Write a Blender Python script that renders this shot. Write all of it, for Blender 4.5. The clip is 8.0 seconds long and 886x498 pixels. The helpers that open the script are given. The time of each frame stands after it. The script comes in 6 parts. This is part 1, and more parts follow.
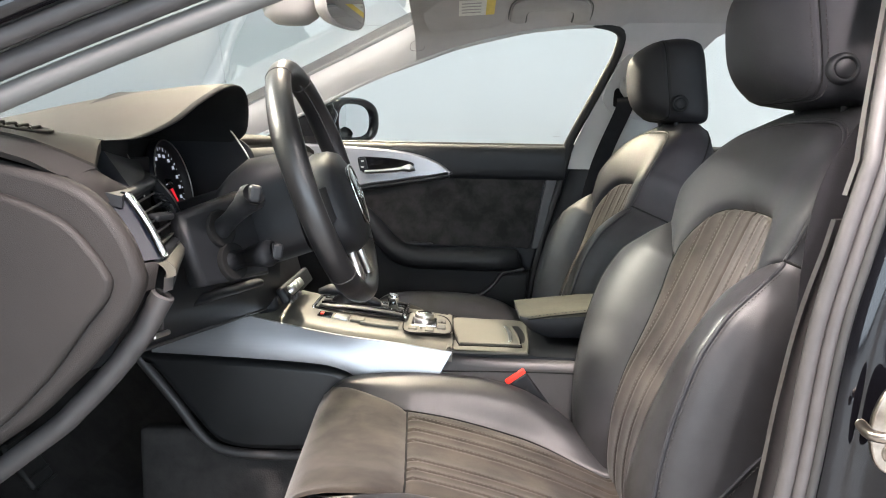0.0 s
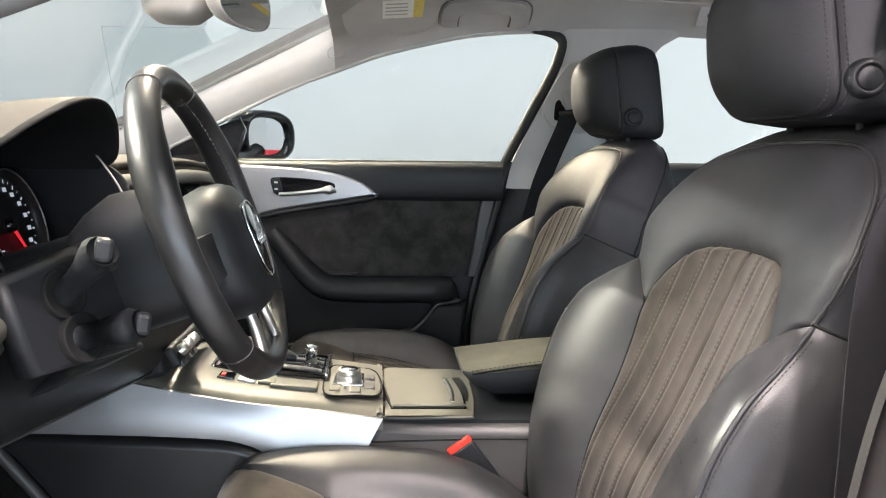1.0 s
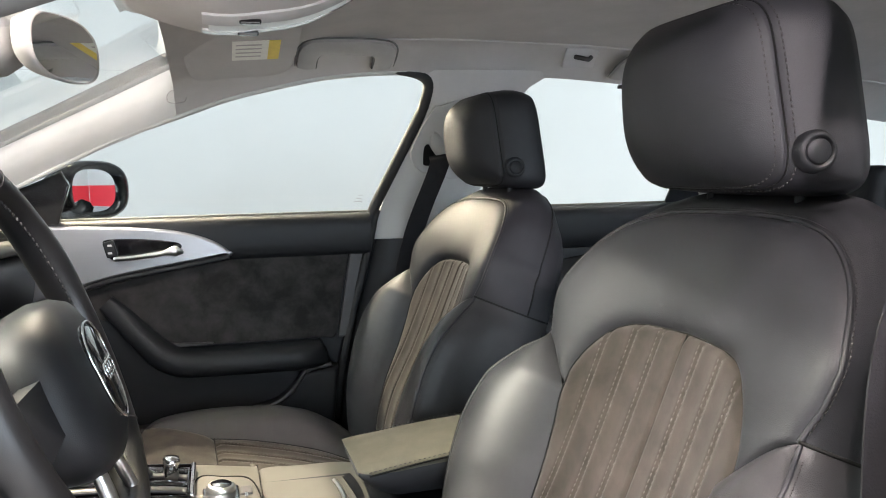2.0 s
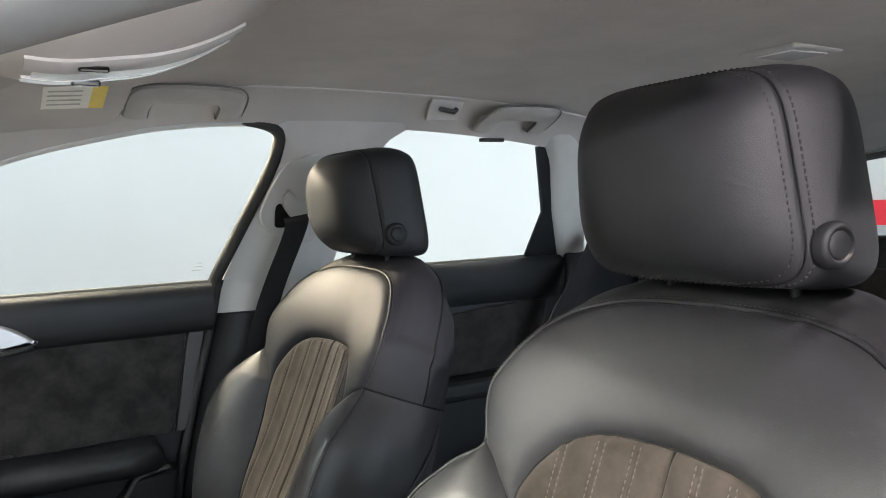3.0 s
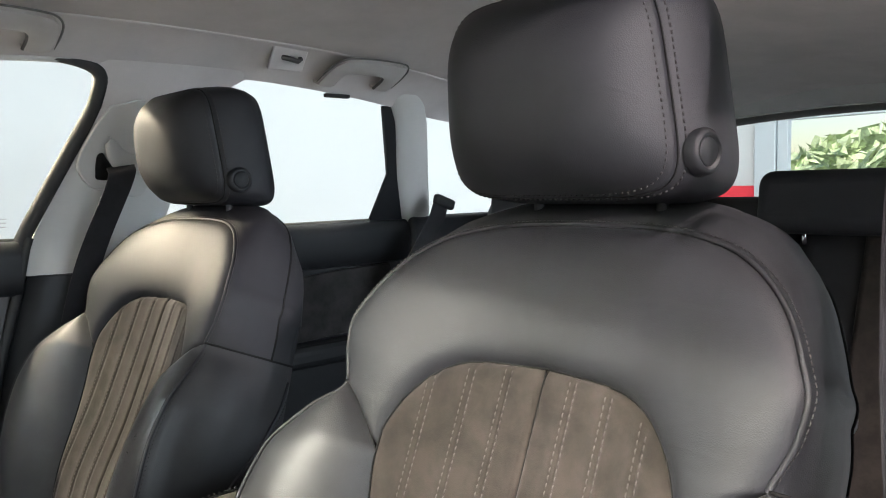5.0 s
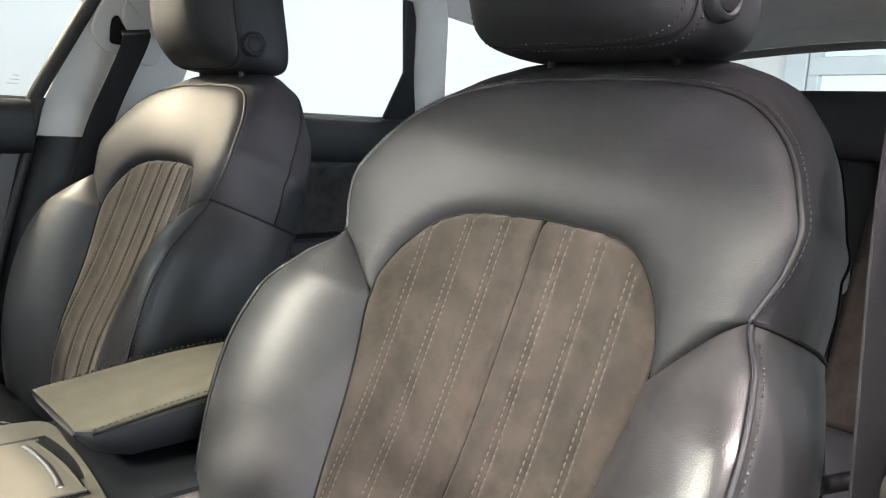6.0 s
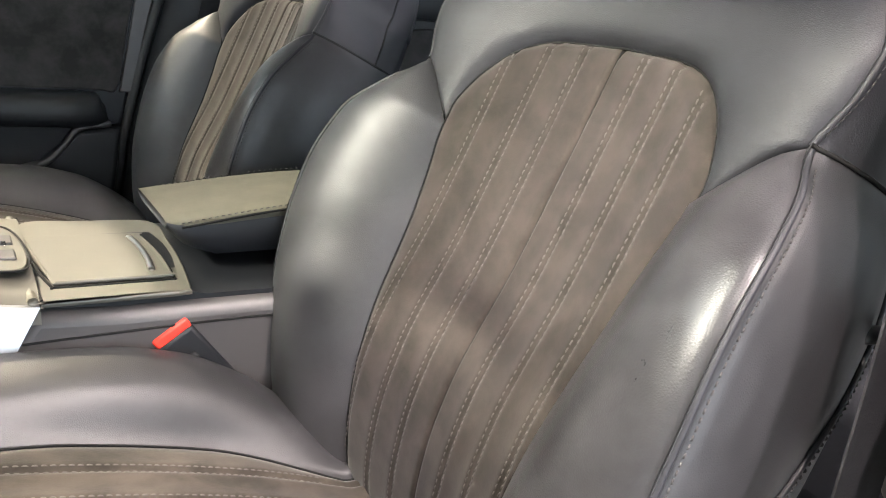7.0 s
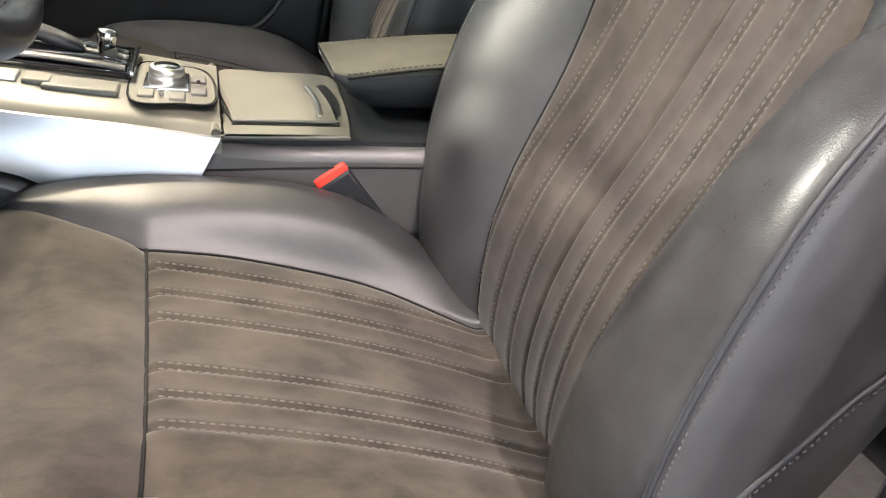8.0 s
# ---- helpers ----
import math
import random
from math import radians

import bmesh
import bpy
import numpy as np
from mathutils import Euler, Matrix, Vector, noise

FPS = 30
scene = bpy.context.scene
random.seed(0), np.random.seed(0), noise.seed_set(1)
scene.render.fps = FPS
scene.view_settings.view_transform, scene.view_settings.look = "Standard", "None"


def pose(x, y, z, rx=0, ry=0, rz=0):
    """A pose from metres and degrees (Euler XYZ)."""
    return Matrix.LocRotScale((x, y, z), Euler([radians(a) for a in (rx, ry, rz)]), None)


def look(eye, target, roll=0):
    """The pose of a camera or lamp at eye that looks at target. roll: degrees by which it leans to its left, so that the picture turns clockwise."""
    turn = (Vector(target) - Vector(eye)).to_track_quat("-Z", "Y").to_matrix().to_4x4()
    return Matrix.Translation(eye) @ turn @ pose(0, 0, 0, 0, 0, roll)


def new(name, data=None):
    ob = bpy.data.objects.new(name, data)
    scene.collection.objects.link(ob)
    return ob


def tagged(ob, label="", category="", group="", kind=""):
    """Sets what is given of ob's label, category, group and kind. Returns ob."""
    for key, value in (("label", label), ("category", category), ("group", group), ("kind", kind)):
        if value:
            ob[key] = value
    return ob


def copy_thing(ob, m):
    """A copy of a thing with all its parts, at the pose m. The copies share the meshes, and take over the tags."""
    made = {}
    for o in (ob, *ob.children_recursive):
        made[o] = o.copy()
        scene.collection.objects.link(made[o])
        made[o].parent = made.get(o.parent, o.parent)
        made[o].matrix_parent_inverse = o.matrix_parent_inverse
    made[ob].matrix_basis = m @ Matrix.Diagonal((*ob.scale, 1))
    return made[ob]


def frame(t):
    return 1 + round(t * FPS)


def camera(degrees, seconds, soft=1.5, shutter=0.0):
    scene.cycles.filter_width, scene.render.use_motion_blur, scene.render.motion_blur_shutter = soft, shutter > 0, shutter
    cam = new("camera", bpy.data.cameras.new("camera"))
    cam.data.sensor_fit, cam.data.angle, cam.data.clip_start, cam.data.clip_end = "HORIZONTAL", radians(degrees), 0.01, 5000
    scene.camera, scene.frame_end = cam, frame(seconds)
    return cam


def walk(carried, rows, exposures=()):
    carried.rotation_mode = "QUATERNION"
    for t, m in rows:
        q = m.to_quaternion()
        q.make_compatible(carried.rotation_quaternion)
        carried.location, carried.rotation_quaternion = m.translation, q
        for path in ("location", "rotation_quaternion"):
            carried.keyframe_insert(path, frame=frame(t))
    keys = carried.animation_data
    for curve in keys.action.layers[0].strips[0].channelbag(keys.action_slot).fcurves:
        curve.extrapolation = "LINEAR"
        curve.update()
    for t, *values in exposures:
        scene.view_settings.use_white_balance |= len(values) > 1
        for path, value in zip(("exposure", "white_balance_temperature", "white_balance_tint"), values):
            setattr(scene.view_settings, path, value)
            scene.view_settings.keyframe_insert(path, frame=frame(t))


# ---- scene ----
cam = camera(61.4, 8.0, soft=1.0)
PATH = [
    (0, (0.076, -1.358, 1.036), (-0.084, 0.614, 0.746), 1.0),
    (0.5, (0.063, -1.255, 1.036), (-0.037, 0.722, 0.757), 0.8),
    (1, (0.059, -1.142, 1.054), (0.094, 0.84, 0.793), 0.6),
    (1.5, (0.043, -1.038, 1.078), (0.281, 0.933, 0.84), 0.3),
    (2.8, (-0.043, -0.861, 1.161), (0.793, 0.951, 1.022), -2.5),
    (3, (-0.05, -0.796, 1.165), (0.892, 0.964, 1.041), -2.1),
    (3.5, (-0.044, -0.758, 1.169), (1.048, 0.915, 1.075), -2.7),
    (4, (-0.047, -0.747, 1.155), (1.153, 0.851, 1.072), -2.7),
    (4.2, (-0.058, -0.746, 1.154), (1.186, 0.816, 1.043), -3.0),
    (5.3, (-0.054, -0.745, 1.078), (1.265, 0.744, 0.875), -0.4),
    (5.5, (-0.058, -0.746, 1.064), (1.26, 0.74, 0.827), 0.5),
    (6, (-0.054, -0.758, 1.023), (1.221, 0.748, 0.691), 3.2),
    (6.5, (-0.037, -0.777, 0.992), (1.12, 0.786, 0.524), 5.3),
    (7, (-0.012, -0.806, 0.968), (0.959, 0.826, 0.341), 6.8),
    (7.5, (0.011, -0.835, 0.946), (0.741, 0.853, 0.16), 7.0),
    (8, (0.038, -0.855, 0.947), (0.495, 0.853, 0.014), 6.3),
]
walk(cam, [(t, look(eye, target, roll)) for t, eye, target, roll in PATH], exposures=[(0, 0.0), (1.5, 0.02), (3.5, 0.08), (5.5, 0.14), (7.0, 0.4), (8.0, 0.2)])

# ---- light: showroom daylight, ceiling spots and glazing ----
world = bpy.data.worlds.new("world")
scene.world = world
world.use_nodes = True
wn, wl = world.node_tree.nodes, world.node_tree.links
sky = wn.new("ShaderNodeTexSky")
sky.sky_type, sky.sun_disc = "NISHITA", False
sky.sun_elevation, sky.sun_rotation = radians(40), radians(120)
wl.new(sky.outputs[0], wn["Background"].inputs[0])
wn["Background"].inputs[1].default_value = 0.15


def area_lamp(name, eye, target, size, watts, color, size_y=None):
    data = bpy.data.lights.new(name, "AREA")
    data.shape, data.size, data.size_y = "RECTANGLE", size, size_y or size
    data.energy, data.color = watts, color
    lamp = new(name, data)
    lamp.matrix_world = look(eye, target)
    return lamp


def spot_lamp(name, eye, target, watts, color, cone, radius=0.06, blend=0.3):
    data = bpy.data.lights.new(name, "SPOT")
    data.energy, data.color, data.spot_size, data.spot_blend, data.shadow_soft_size = watts, color, radians(cone), blend, radius
    lamp = new(name, data)
    lamp.matrix_world = look(eye, target)
    return lamp


CEIL = 3.6
WARM = (1.0, 0.87, 0.65)
sun = bpy.data.lights.new("sun", "SUN")
sun.energy, sun.angle, sun.color = 5.0, radians(0.5), (1.0, 0.95, 0.88)
new("sun", sun).matrix_world = look((0, 0, 0), (0.35, 0.6, -0.72))
spot_lamp("showroom_spot", (-1.0, 2.3, 3.55), (0.2, 0.2, 0.85), 1200, WARM, 30, 0.04)
spot_lamp("showroom_spot", (-1.3, 3.6, 2.62), (0.42, 0.37, 1.14), 1050, WARM, 6.5, 0.05, 0.5)
spot_lamp("showroom_spot", (-1.8, 1.0, 3.5), (-0.02, -0.03, 0.75), 560, (1.0, 0.9, 0.7), 18, 0.05, 0.6)
spot_lamp("showroom_spot", (0.6, -2.5, 3.55), (0.24, -0.45, 0.85), 950, (1.0, 0.87, 0.84), 28, 0.05, 0.6)
spot_lamp("showroom_spot", (-0.7, -2.3, 3.5), (0.3, -0.5, 0.95), 780, (1.0, 0.85, 0.82), 26, 0.06, 0.5)
spot_lamp("showroom_spot", (-0.6, -4.6, 2.2), (0.46, -0.46, 1.17), 1500, (1.0, 0.87, 0.9), 7.5, 0.1, 0.5)
for y in (-1.0, -0.35):
    spot_lamp("showroom_spot", (-3.4, y, 3.45), (0.25, -0.42, 0.82), 1150, (1.0, 0.95, 0.8), 12, 0.1, 0.35)
area_lamp("ceiling_panel_middle", (0.6, 2.2, CEIL - 0.02), (0.6, 2.2, 0), 4.0, 6, (0.96, 1.0, 0.99), 1.0)
area_lamp("ceiling_panel_front", (-3.4, 0.2, CEIL - 0.02), (-3.4, 0.2, 0), 1.4, 118, (0.82, 0.93, 1.0), 2.4)
area_lamp("ceiling_panel_rear", (3.6, 0.4, CEIL - 0.02), (3.6, 0.4, 0), 2.0, 108, (0.96, 0.99, 1.0), 2.5)
area_lamp("ceiling_panel_door", (0.5, -2.6, CEIL - 0.02), (0.5, -2.6, 0), 2.4, 270, (1.0, 0.87, 0.84), 0.8)
area_lamp("near_window_light", (1.3, -5.9, 1.25), (1.1, 0, 1.2), 9.0, 520, (0.74, 0.87, 1.0), 2.2)

# ---- materials ----


def material(name, color, rough=0.5, metal=0.0, grain=0.0, grain_size=0.001, tint=None, patch=0.0, patch_size=0.05,
             sheen=0.0, coat=0.0, rough_var=0.0, cells=False, spec=0.5, stretch=None, crease=0.0, edge=0.14):
    mat = bpy.data.materials.new(name)
    mat.use_nodes = True
    nt = mat.node_tree
    nd, ln = nt.nodes, nt.links
    b = nd["Principled BSDF"]
    b.inputs["Base Color"].default_value = (*color, 1)
    b.inputs["Roughness"].default_value = rough
    b.inputs["Metallic"].default_value = metal
    b.inputs["Specular IOR Level"].default_value = spec
    if sheen:
        b.inputs["Sheen Weight"].default_value = sheen
        b.inputs["Sheen Roughness"].default_value = 0.45
    if coat:
        b.inputs["Coat Weight"].default_value = coat
        b.inputs["Coat Roughness"].default_value = 0.06
    tc = nd.new("ShaderNodeTexCoord")
    mp = nd.new("ShaderNodeMapping")
    ln.new(tc.outputs["Object"], mp.inputs[0])
    if stretch:
        mp.inputs["Scale"].default_value = stretch
    if patch:
        n1 = nd.new("ShaderNodeTexNoise")
        n1.inputs["Scale"].default_value = 1 / patch_size
        n1.inputs["Detail"].default_value = 5
        n1.inputs["Roughness"].default_value = 0.62
        n1.inputs["Distortion"].default_value = 0.2
        ln.new(mp.outputs[0], n1.inputs["Vector"])
        ramp = nd.new("ShaderNodeValToRGB")
        lo = [c * (1 - patch) for c in color]
        hi = [min(1, c * (1 + patch)) for c in (tint or color)]
        ramp.color_ramp.elements[0].position, ramp.color_ramp.elements[0].color = 0.5 - edge, (*lo, 1)
        ramp.color_ramp.elements[1].position, ramp.color_ramp.elements[1].color = 0.5 + edge, (*hi, 1)
        ln.new(n1.outputs["Fac"], ramp.inputs[0])
        ln.new(ramp.outputs[0], b.inputs["Base Color"])
        if rough_var:
            mr = nd.new("ShaderNodeMapRange")
            mr.inputs["To Min"].default_value, mr.inputs["To Max"].default_value = rough - rough_var, rough + rough_var
            ln.new(n1.outputs["Fac"], mr.inputs["Value"])
            ln.new(mr.outputs[0], b.inputs["Roughness"])
    if grain:
        if cells:
            g = nd.new("ShaderNodeTexVoronoi")
            g.feature = "DISTANCE_TO_EDGE"
            out = g.outputs["Distance"]
        else:
            g = nd.new("ShaderNodeTexNoise")
            g.inputs["Detail"].default_value = 3
            out = g.outputs["Fac"]
        g.inputs["Scale"].default_value = 1 / grain_size
        ln.new(mp.outputs[0], g.inputs["Vector"])
        bump = nd.new("ShaderNodeBump")
        bump.inputs["Strength"].default_value = grain
        bump.inputs["Distance"].default_value = grain_size * 0.25
        ln.new(out, bump.inputs["Height"])
        ln.new(bump.outputs[0], b.inputs["Normal"])
        if crease:
            w = nd.new("ShaderNodeTexNoise")
            w.noise_type = "RIDGED_MULTIFRACTAL"
            w.inputs["Scale"].default_value = 34
            w.inputs["Detail"].default_value = 3
            w.inputs["Distortion"].default_value = 1.2
            mp2 = nd.new("ShaderNodeMapping")
            mp2.inputs["Scale"].default_value = (1.0, 0.45, 1.5)
            ln.new(tc.outputs["Object"], mp2.inputs[0])
            ln.new(mp2.outputs[0], w.inputs["Vector"])
            fold = nd.new("ShaderNodeBump")
            fold.inputs["Strength"].default_value = crease
            fold.inputs["Distance"].default_value = 0.0012
            ln.new(w.outputs["Fac"], fold.inputs["Height"])
            ln.new(fold.outputs[0], bump.inputs["Normal"])
    return mat


def glass_material(name, color, rough=0.0):
    mat = bpy.data.materials.new(name)
    mat.use_nodes = True
    b = mat.node_tree.nodes["Principled BSDF"]
    b.inputs["Base Color"].default_value = (*color, 1)
    b.inputs["Roughness"].default_value = rough
    b.inputs["Transmission Weight"].default_value = 1.0
    b.inputs["IOR"].default_value = 1.45
    return mat


def glow_material(name, color, strength):
    mat = bpy.data.materials.new(name)
    mat.use_nodes = True
    b = mat.node_tree.nodes["Principled BSDF"]
    b.inputs["Base Color"].default_value = (0, 0, 0, 1)
    b.inputs["Emission Color"].default_value = (*color, 1)
    b.inputs["Emission Strength"].default_value = strength
    return mat


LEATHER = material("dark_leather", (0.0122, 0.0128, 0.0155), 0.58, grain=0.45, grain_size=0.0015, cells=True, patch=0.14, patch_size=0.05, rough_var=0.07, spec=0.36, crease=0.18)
LEATHER_WORN = material("worn_leather", (0.021, 0.0205, 0.022), 0.3, grain=0.35, grain_size=0.0018, cells=True, patch=0.18, patch_size=0.03, rough_var=0.07, spec=0.42, crease=0.25)
LEATHER_WHEEL = material("wheel_leather", (0.0095, 0.0095, 0.01), 0.36, grain=0.25, grain_size=0.0012, cells=True, patch=0.1, patch_size=0.04, rough_var=0.07)
# Glossier copy of the dark leather, base lightened for light on the seat sides.
LEATHER_SIDE_LIT = material("side_leather_lit", (0.0195, 0.0195, 0.021), 0.48, grain=0.4, grain_size=0.0016, cells=True, patch=0.16, patch_size=0.04, rough_var=0.07, spec=0.45, crease=0.16)
SUEDE = material("brown_suede", (0.0166, 0.0136, 0.0118), 0.95, grain=0.5, grain_size=0.0012, tint=(0.0236, 0.0194, 0.0168), patch=0.18, patch_size=0.03, sheen=0.15, spec=0.12)
SUEDE_RUBBED = material("rubbed_suede", (0.0190, 0.0159, 0.0132), 0.95, grain=0.5, grain_size=0.0014, tint=(0.0318, 0.0266, 0.0214), patch=0.15, edge=0.15, patch_size=0.045, sheen=0.15, spec=0.12, stretch=(1.0, 1.4, 1.0))
SUEDE_DARK = material("black_suede", (0.022, 0.021, 0.021), 0.95, grain=0.5, grain_size=0.0014, tint=(0.032, 0.0305, 0.03), patch=0.22, patch_size=0.05, sheen=0.1, spec=0.1)
THREAD = material("grey_thread", (0.038, 0.033, 0.03), 0.7)
THREAD_DARK = material("dark_thread", (0.032, 0.03, 0.03), 0.75, spec=0.2)
# Near black for seam joints, and for shade painted into gaps and recesses.
SEAM = material("seam_shadow_black", (0.009, 0.009, 0.009), 0.9, spec=0.15)
PLASTIC = material("soft_black_plastic", (0.0095, 0.0104, 0.0122), 0.5, spec=0.28, grain=0.35, grain_size=0.0012, cells=True, patch=0.1, patch_size=0.08, rough_var=0.05)
PLASTIC_DASH = material("soft_dash_plastic", (0.0122, 0.009, 0.006), 0.7, spec=0.25, grain=0.5, grain_size=0.0016, cells=True, patch=0.08, patch_size=0.1)
PLASTIC_END = material("grained_dark_dash", (0.02, 0.0175, 0.0165), 0.6, grain=0.6, grain_size=0.0018, cells=True, patch=0.1, patch_size=0.07, spec=0.3)
PLASTIC_TRIM = material("hard_grey_plastic", (0.04, 0.0375, 0.037), 0.48, grain=0.3, grain_size=0.0012, cells=True, patch=0.1, patch_size=0.1)
CONSOLE_TOP = material("console_top_plastic", (0.085, 0.08, 0.064), 0.45, grain=0.25, grain_size=0.001, patch=0.06, patch_size=0.06)
ARM_TOP = material("napped_armrest", (0.062, 0.057, 0.043), 0.8, grain=0.5, grain_size=0.0016, cells=True, patch=0.1, patch_size=0.03, spec=0.3)
RUBBER = material("black_rubber", (0.018, 0.018, 0.018), 0.7, grain=0.2, grain_size=0.002, patch=0.15, patch_size=0.03)
SEAL = material("grey_door_seal", (0.045, 0.042, 0.042), 0.55, grain=0.3, grain_size=0.0015, patch=0.12, patch_size=0.03)
PIANO = material("gloss_black", (0.006, 0.006, 0.007), 0.06, coat=0.8, patch=0.1, patch_size=0.1)
NAVY = material("dark_navy_trim", (0.004, 0.0065, 0.012), 0.3, spec=0.12, patch=0.2, patch_size=0.03)
PAINT = material("black_body_paint", (0.003, 0.003, 0.004), 0.08, spec=0.35, coat=0.1, patch=0.1, patch_size=0.2)
SILVER = material("brushed_aluminium", (0.37, 0.37, 0.38), 0.38, metal=0.85, grain=0.04, grain_size=0.0008, patch=0.015, patch_size=0.01, stretch=(0.15, 1.0, 3.0))
CHROME = material("chrome", (0.8, 0.8, 0.8), 0.12, metal=1.0)
SATIN = material("satin_chrome", (0.66, 0.65, 0.63), 0.28, metal=1.0)
STEEL = material("zinc_steel", (0.27, 0.235, 0.2), 0.32, metal=1.0, patch=0.15, patch_size=0.01, rough_var=0.08)
LINER = material("grey_headliner_cloth", (0.44, 0.418, 0.405), 0.95, grain=0.5, grain_size=0.0018, patch=0.05, patch_size=0.12, spec=0.1)
TRIM_LIGHT = material("light_grey_pillar_plastic", (0.44, 0.44, 0.425), 0.55, grain=0.2, grain_size=0.0012, patch=0.04, patch_size=0.15)
GRIP = material("grey_handle_plastic", (0.34, 0.325, 0.31), 0.6, grain=0.2, grain_size=0.0012, patch=0.05, patch_size=0.05)
# Mid grey: pale pillar trim darkened as shaded, handle shadow line, tailgate border.
MID_GREY_SHADE = material("mid_grey_shade_plastic", (0.12, 0.118, 0.113), 0.6, grain=0.2, grain_size=0.0012, patch=0.05, patch_size=0.1)
LABEL = material("visor_label_paper", (0.75, 0.74, 0.68), 0.6, patch=0.05, patch_size=0.01)
LABEL_YELLOW = material("yellow_warning_print", (0.75, 0.58, 0.12), 0.6, patch=0.05, patch_size=0.01)
BELT = material("black_belt_webbing", (0.014, 0.014, 0.016), 0.7, grain=0.6, grain_size=0.0016, patch=0.12, patch_size=0.02, spec=0.2)
RED = material("red_plastic", (0.75, 0.035, 0.02), 0.35, patch=0.05, patch_size=0.02)
CARPET = material("dark_carpet", (0.045, 0.042, 0.041), 1.0, grain=0.9, grain_size=0.003, patch=0.2, patch_size=0.05, spec=0.1)
WALL = material("white_wall_paint", (0.61, 0.63, 0.625), 0.85, grain=0.1, grain_size=0.004, patch=0.02, patch_size=0.8)
WALL_RED = material("red_wall_paint", (0.75, 0.04, 0.06), 0.7, patch=0.03, patch_size=0.6)
WALL_GREY = material("grey_wall_paint", (0.4, 0.44, 0.46), 0.7, patch=0.03, patch_size=0.6)
# Grey added to cut light bounced off the unseen near wall.
WALL_NEAR = material("bounce_cut_wall_grey", (0.2, 0.205, 0.21), 0.85, patch=0.03, patch_size=0.8)
FRAME_GREY = material("grey_window_frame", (0.5, 0.55, 0.57), 0.5, patch=0.03, patch_size=0.4)
FLOOR = material("showroom_floor_tile", (0.74, 0.73, 0.71), 0.3, patch=0.05, patch_size=0.3)
GLASS = glass_material("clear_glass", (0.96, 0.985, 0.975))
GLASS.node_tree.nodes["Principled BSDF"].inputs["IOR"].default_value = 1.22
MIRROR = material("mirror_silver", (0.9, 0.92, 0.93), 0.01, metal=1.0)
LENS = material("clear_lamp_lens", (0.72, 0.7, 0.7), 0.08, coat=0.6, patch=0.04, patch_size=0.03)
DIAL = material("black_dial_face", (0.004, 0.004, 0.006), 0.4, patch=0.1, patch_size=0.02)
DIAL_MARK = glow_material("lit_dial_mark", (0.75, 0.8, 0.95), 0.55)
NEEDLE = glow_material("lit_red_needle", (0.9, 0.03, 0.05), 0.8)
LEAF = material("far_foliage", (0.45, 0.55, 0.26), 0.8, tint=(0.66, 0.74, 0.46), patch=0.3, patch_size=0.25)

# ---- mesh helpers ----


LEAN = {"slope": 0.0, "y": 0.0}


def lean_about(y, slope=0.07):
    """The car stands a few degrees askew to the world: cross lines are sheared along x about the given y."""
    LEAN["slope"], LEAN["y"] = slope, y


def part(name, geo, mat, parent=None, label="", smooth=True):
    """Links (verts, faces) or a bmesh as one mesh object in world coordinates under a thing or a part."""
    me = bpy.data.meshes.new(name)
    solid = isinstance(geo, bmesh.types.BMesh)
    if isinstance(geo, bmesh.types.BMesh):
        for vert in geo.verts:
            vert.co.x -= LEAN["slope"] * (vert.co.y - LEAN["y"])
        geo.to_mesh(me)
        geo.free()
    else:
        v, f = geo
        v = np.array(v, float)
        v[:, 0] -= LEAN["slope"] * (v[:, 1] - LEAN["y"])
        me.from_pydata([tuple(map(float, p)) for p in v], [], [tuple(map(int, q)) for q in f])
    me.materials.append(mat)
    if smooth:
        flags = [True] * len(me.polygons)
        if solid:
            areas = [q.area for q in me.polygons]
            flags = [x < 0.2 * max(areas) for x in areas]
        me.polygons.foreach_set("use_smooth", flags)
    me.update()
    ob = new(name, me)
    if parent is not None:
        ob.parent = parent
        if parent.type == "EMPTY":
            ob.matrix_parent_inverse = Matrix.Translation(-parent.location)
    if label:
        tagged(ob, label)
    if "stitching" in name:
        tagged(ob, kind="stuff")
    return ob


def thing(name, base, label, category, group="", kind=""):
    ob = new(name)
    ob.empty_display_size = 0.05
    ob.location = base
    return tagged(ob, label, category, group, kind)


def spline(xs, ys):
    """Smooth curve through knots, held flat outside; ys may be rows."""
    xs, ys = np.array(xs, float), np.array(ys, float)
    h = np.diff(xs)
    sl = (np.diff(ys, axis=0).T / h).T
    m = np.zeros_like(ys)
    m[0], m[-1] = sl[0], sl[-1]
    a, b = sl[:-1], sl[1:]
    with np.errstate(divide="ignore", invalid="ignore"):
        mid = np.where(a * b > 0, 2 * a * b / (a + b), 0)
    m[1:-1] = mid

    def at(x):
        x = np.clip(np.asarray(x, float), xs[0], xs[-1])
        i = np.clip(np.searchsorted(xs, x) - 1, 0, len(h) - 1)
        t, hh = (x - xs[i]) / h[i], h[i]
        if ys.ndim > 1:
            t, hh = t[..., None], hh[..., None]
        return (2 * t**3 - 3 * t**2 + 1) * ys[i] + (t**3 - 2 * t**2 + t) * hh * m[i] + (-2 * t**3 + 3 * t**2) * ys[i + 1] + (t**3 - t**2) * hh * m[i + 1]

    return at


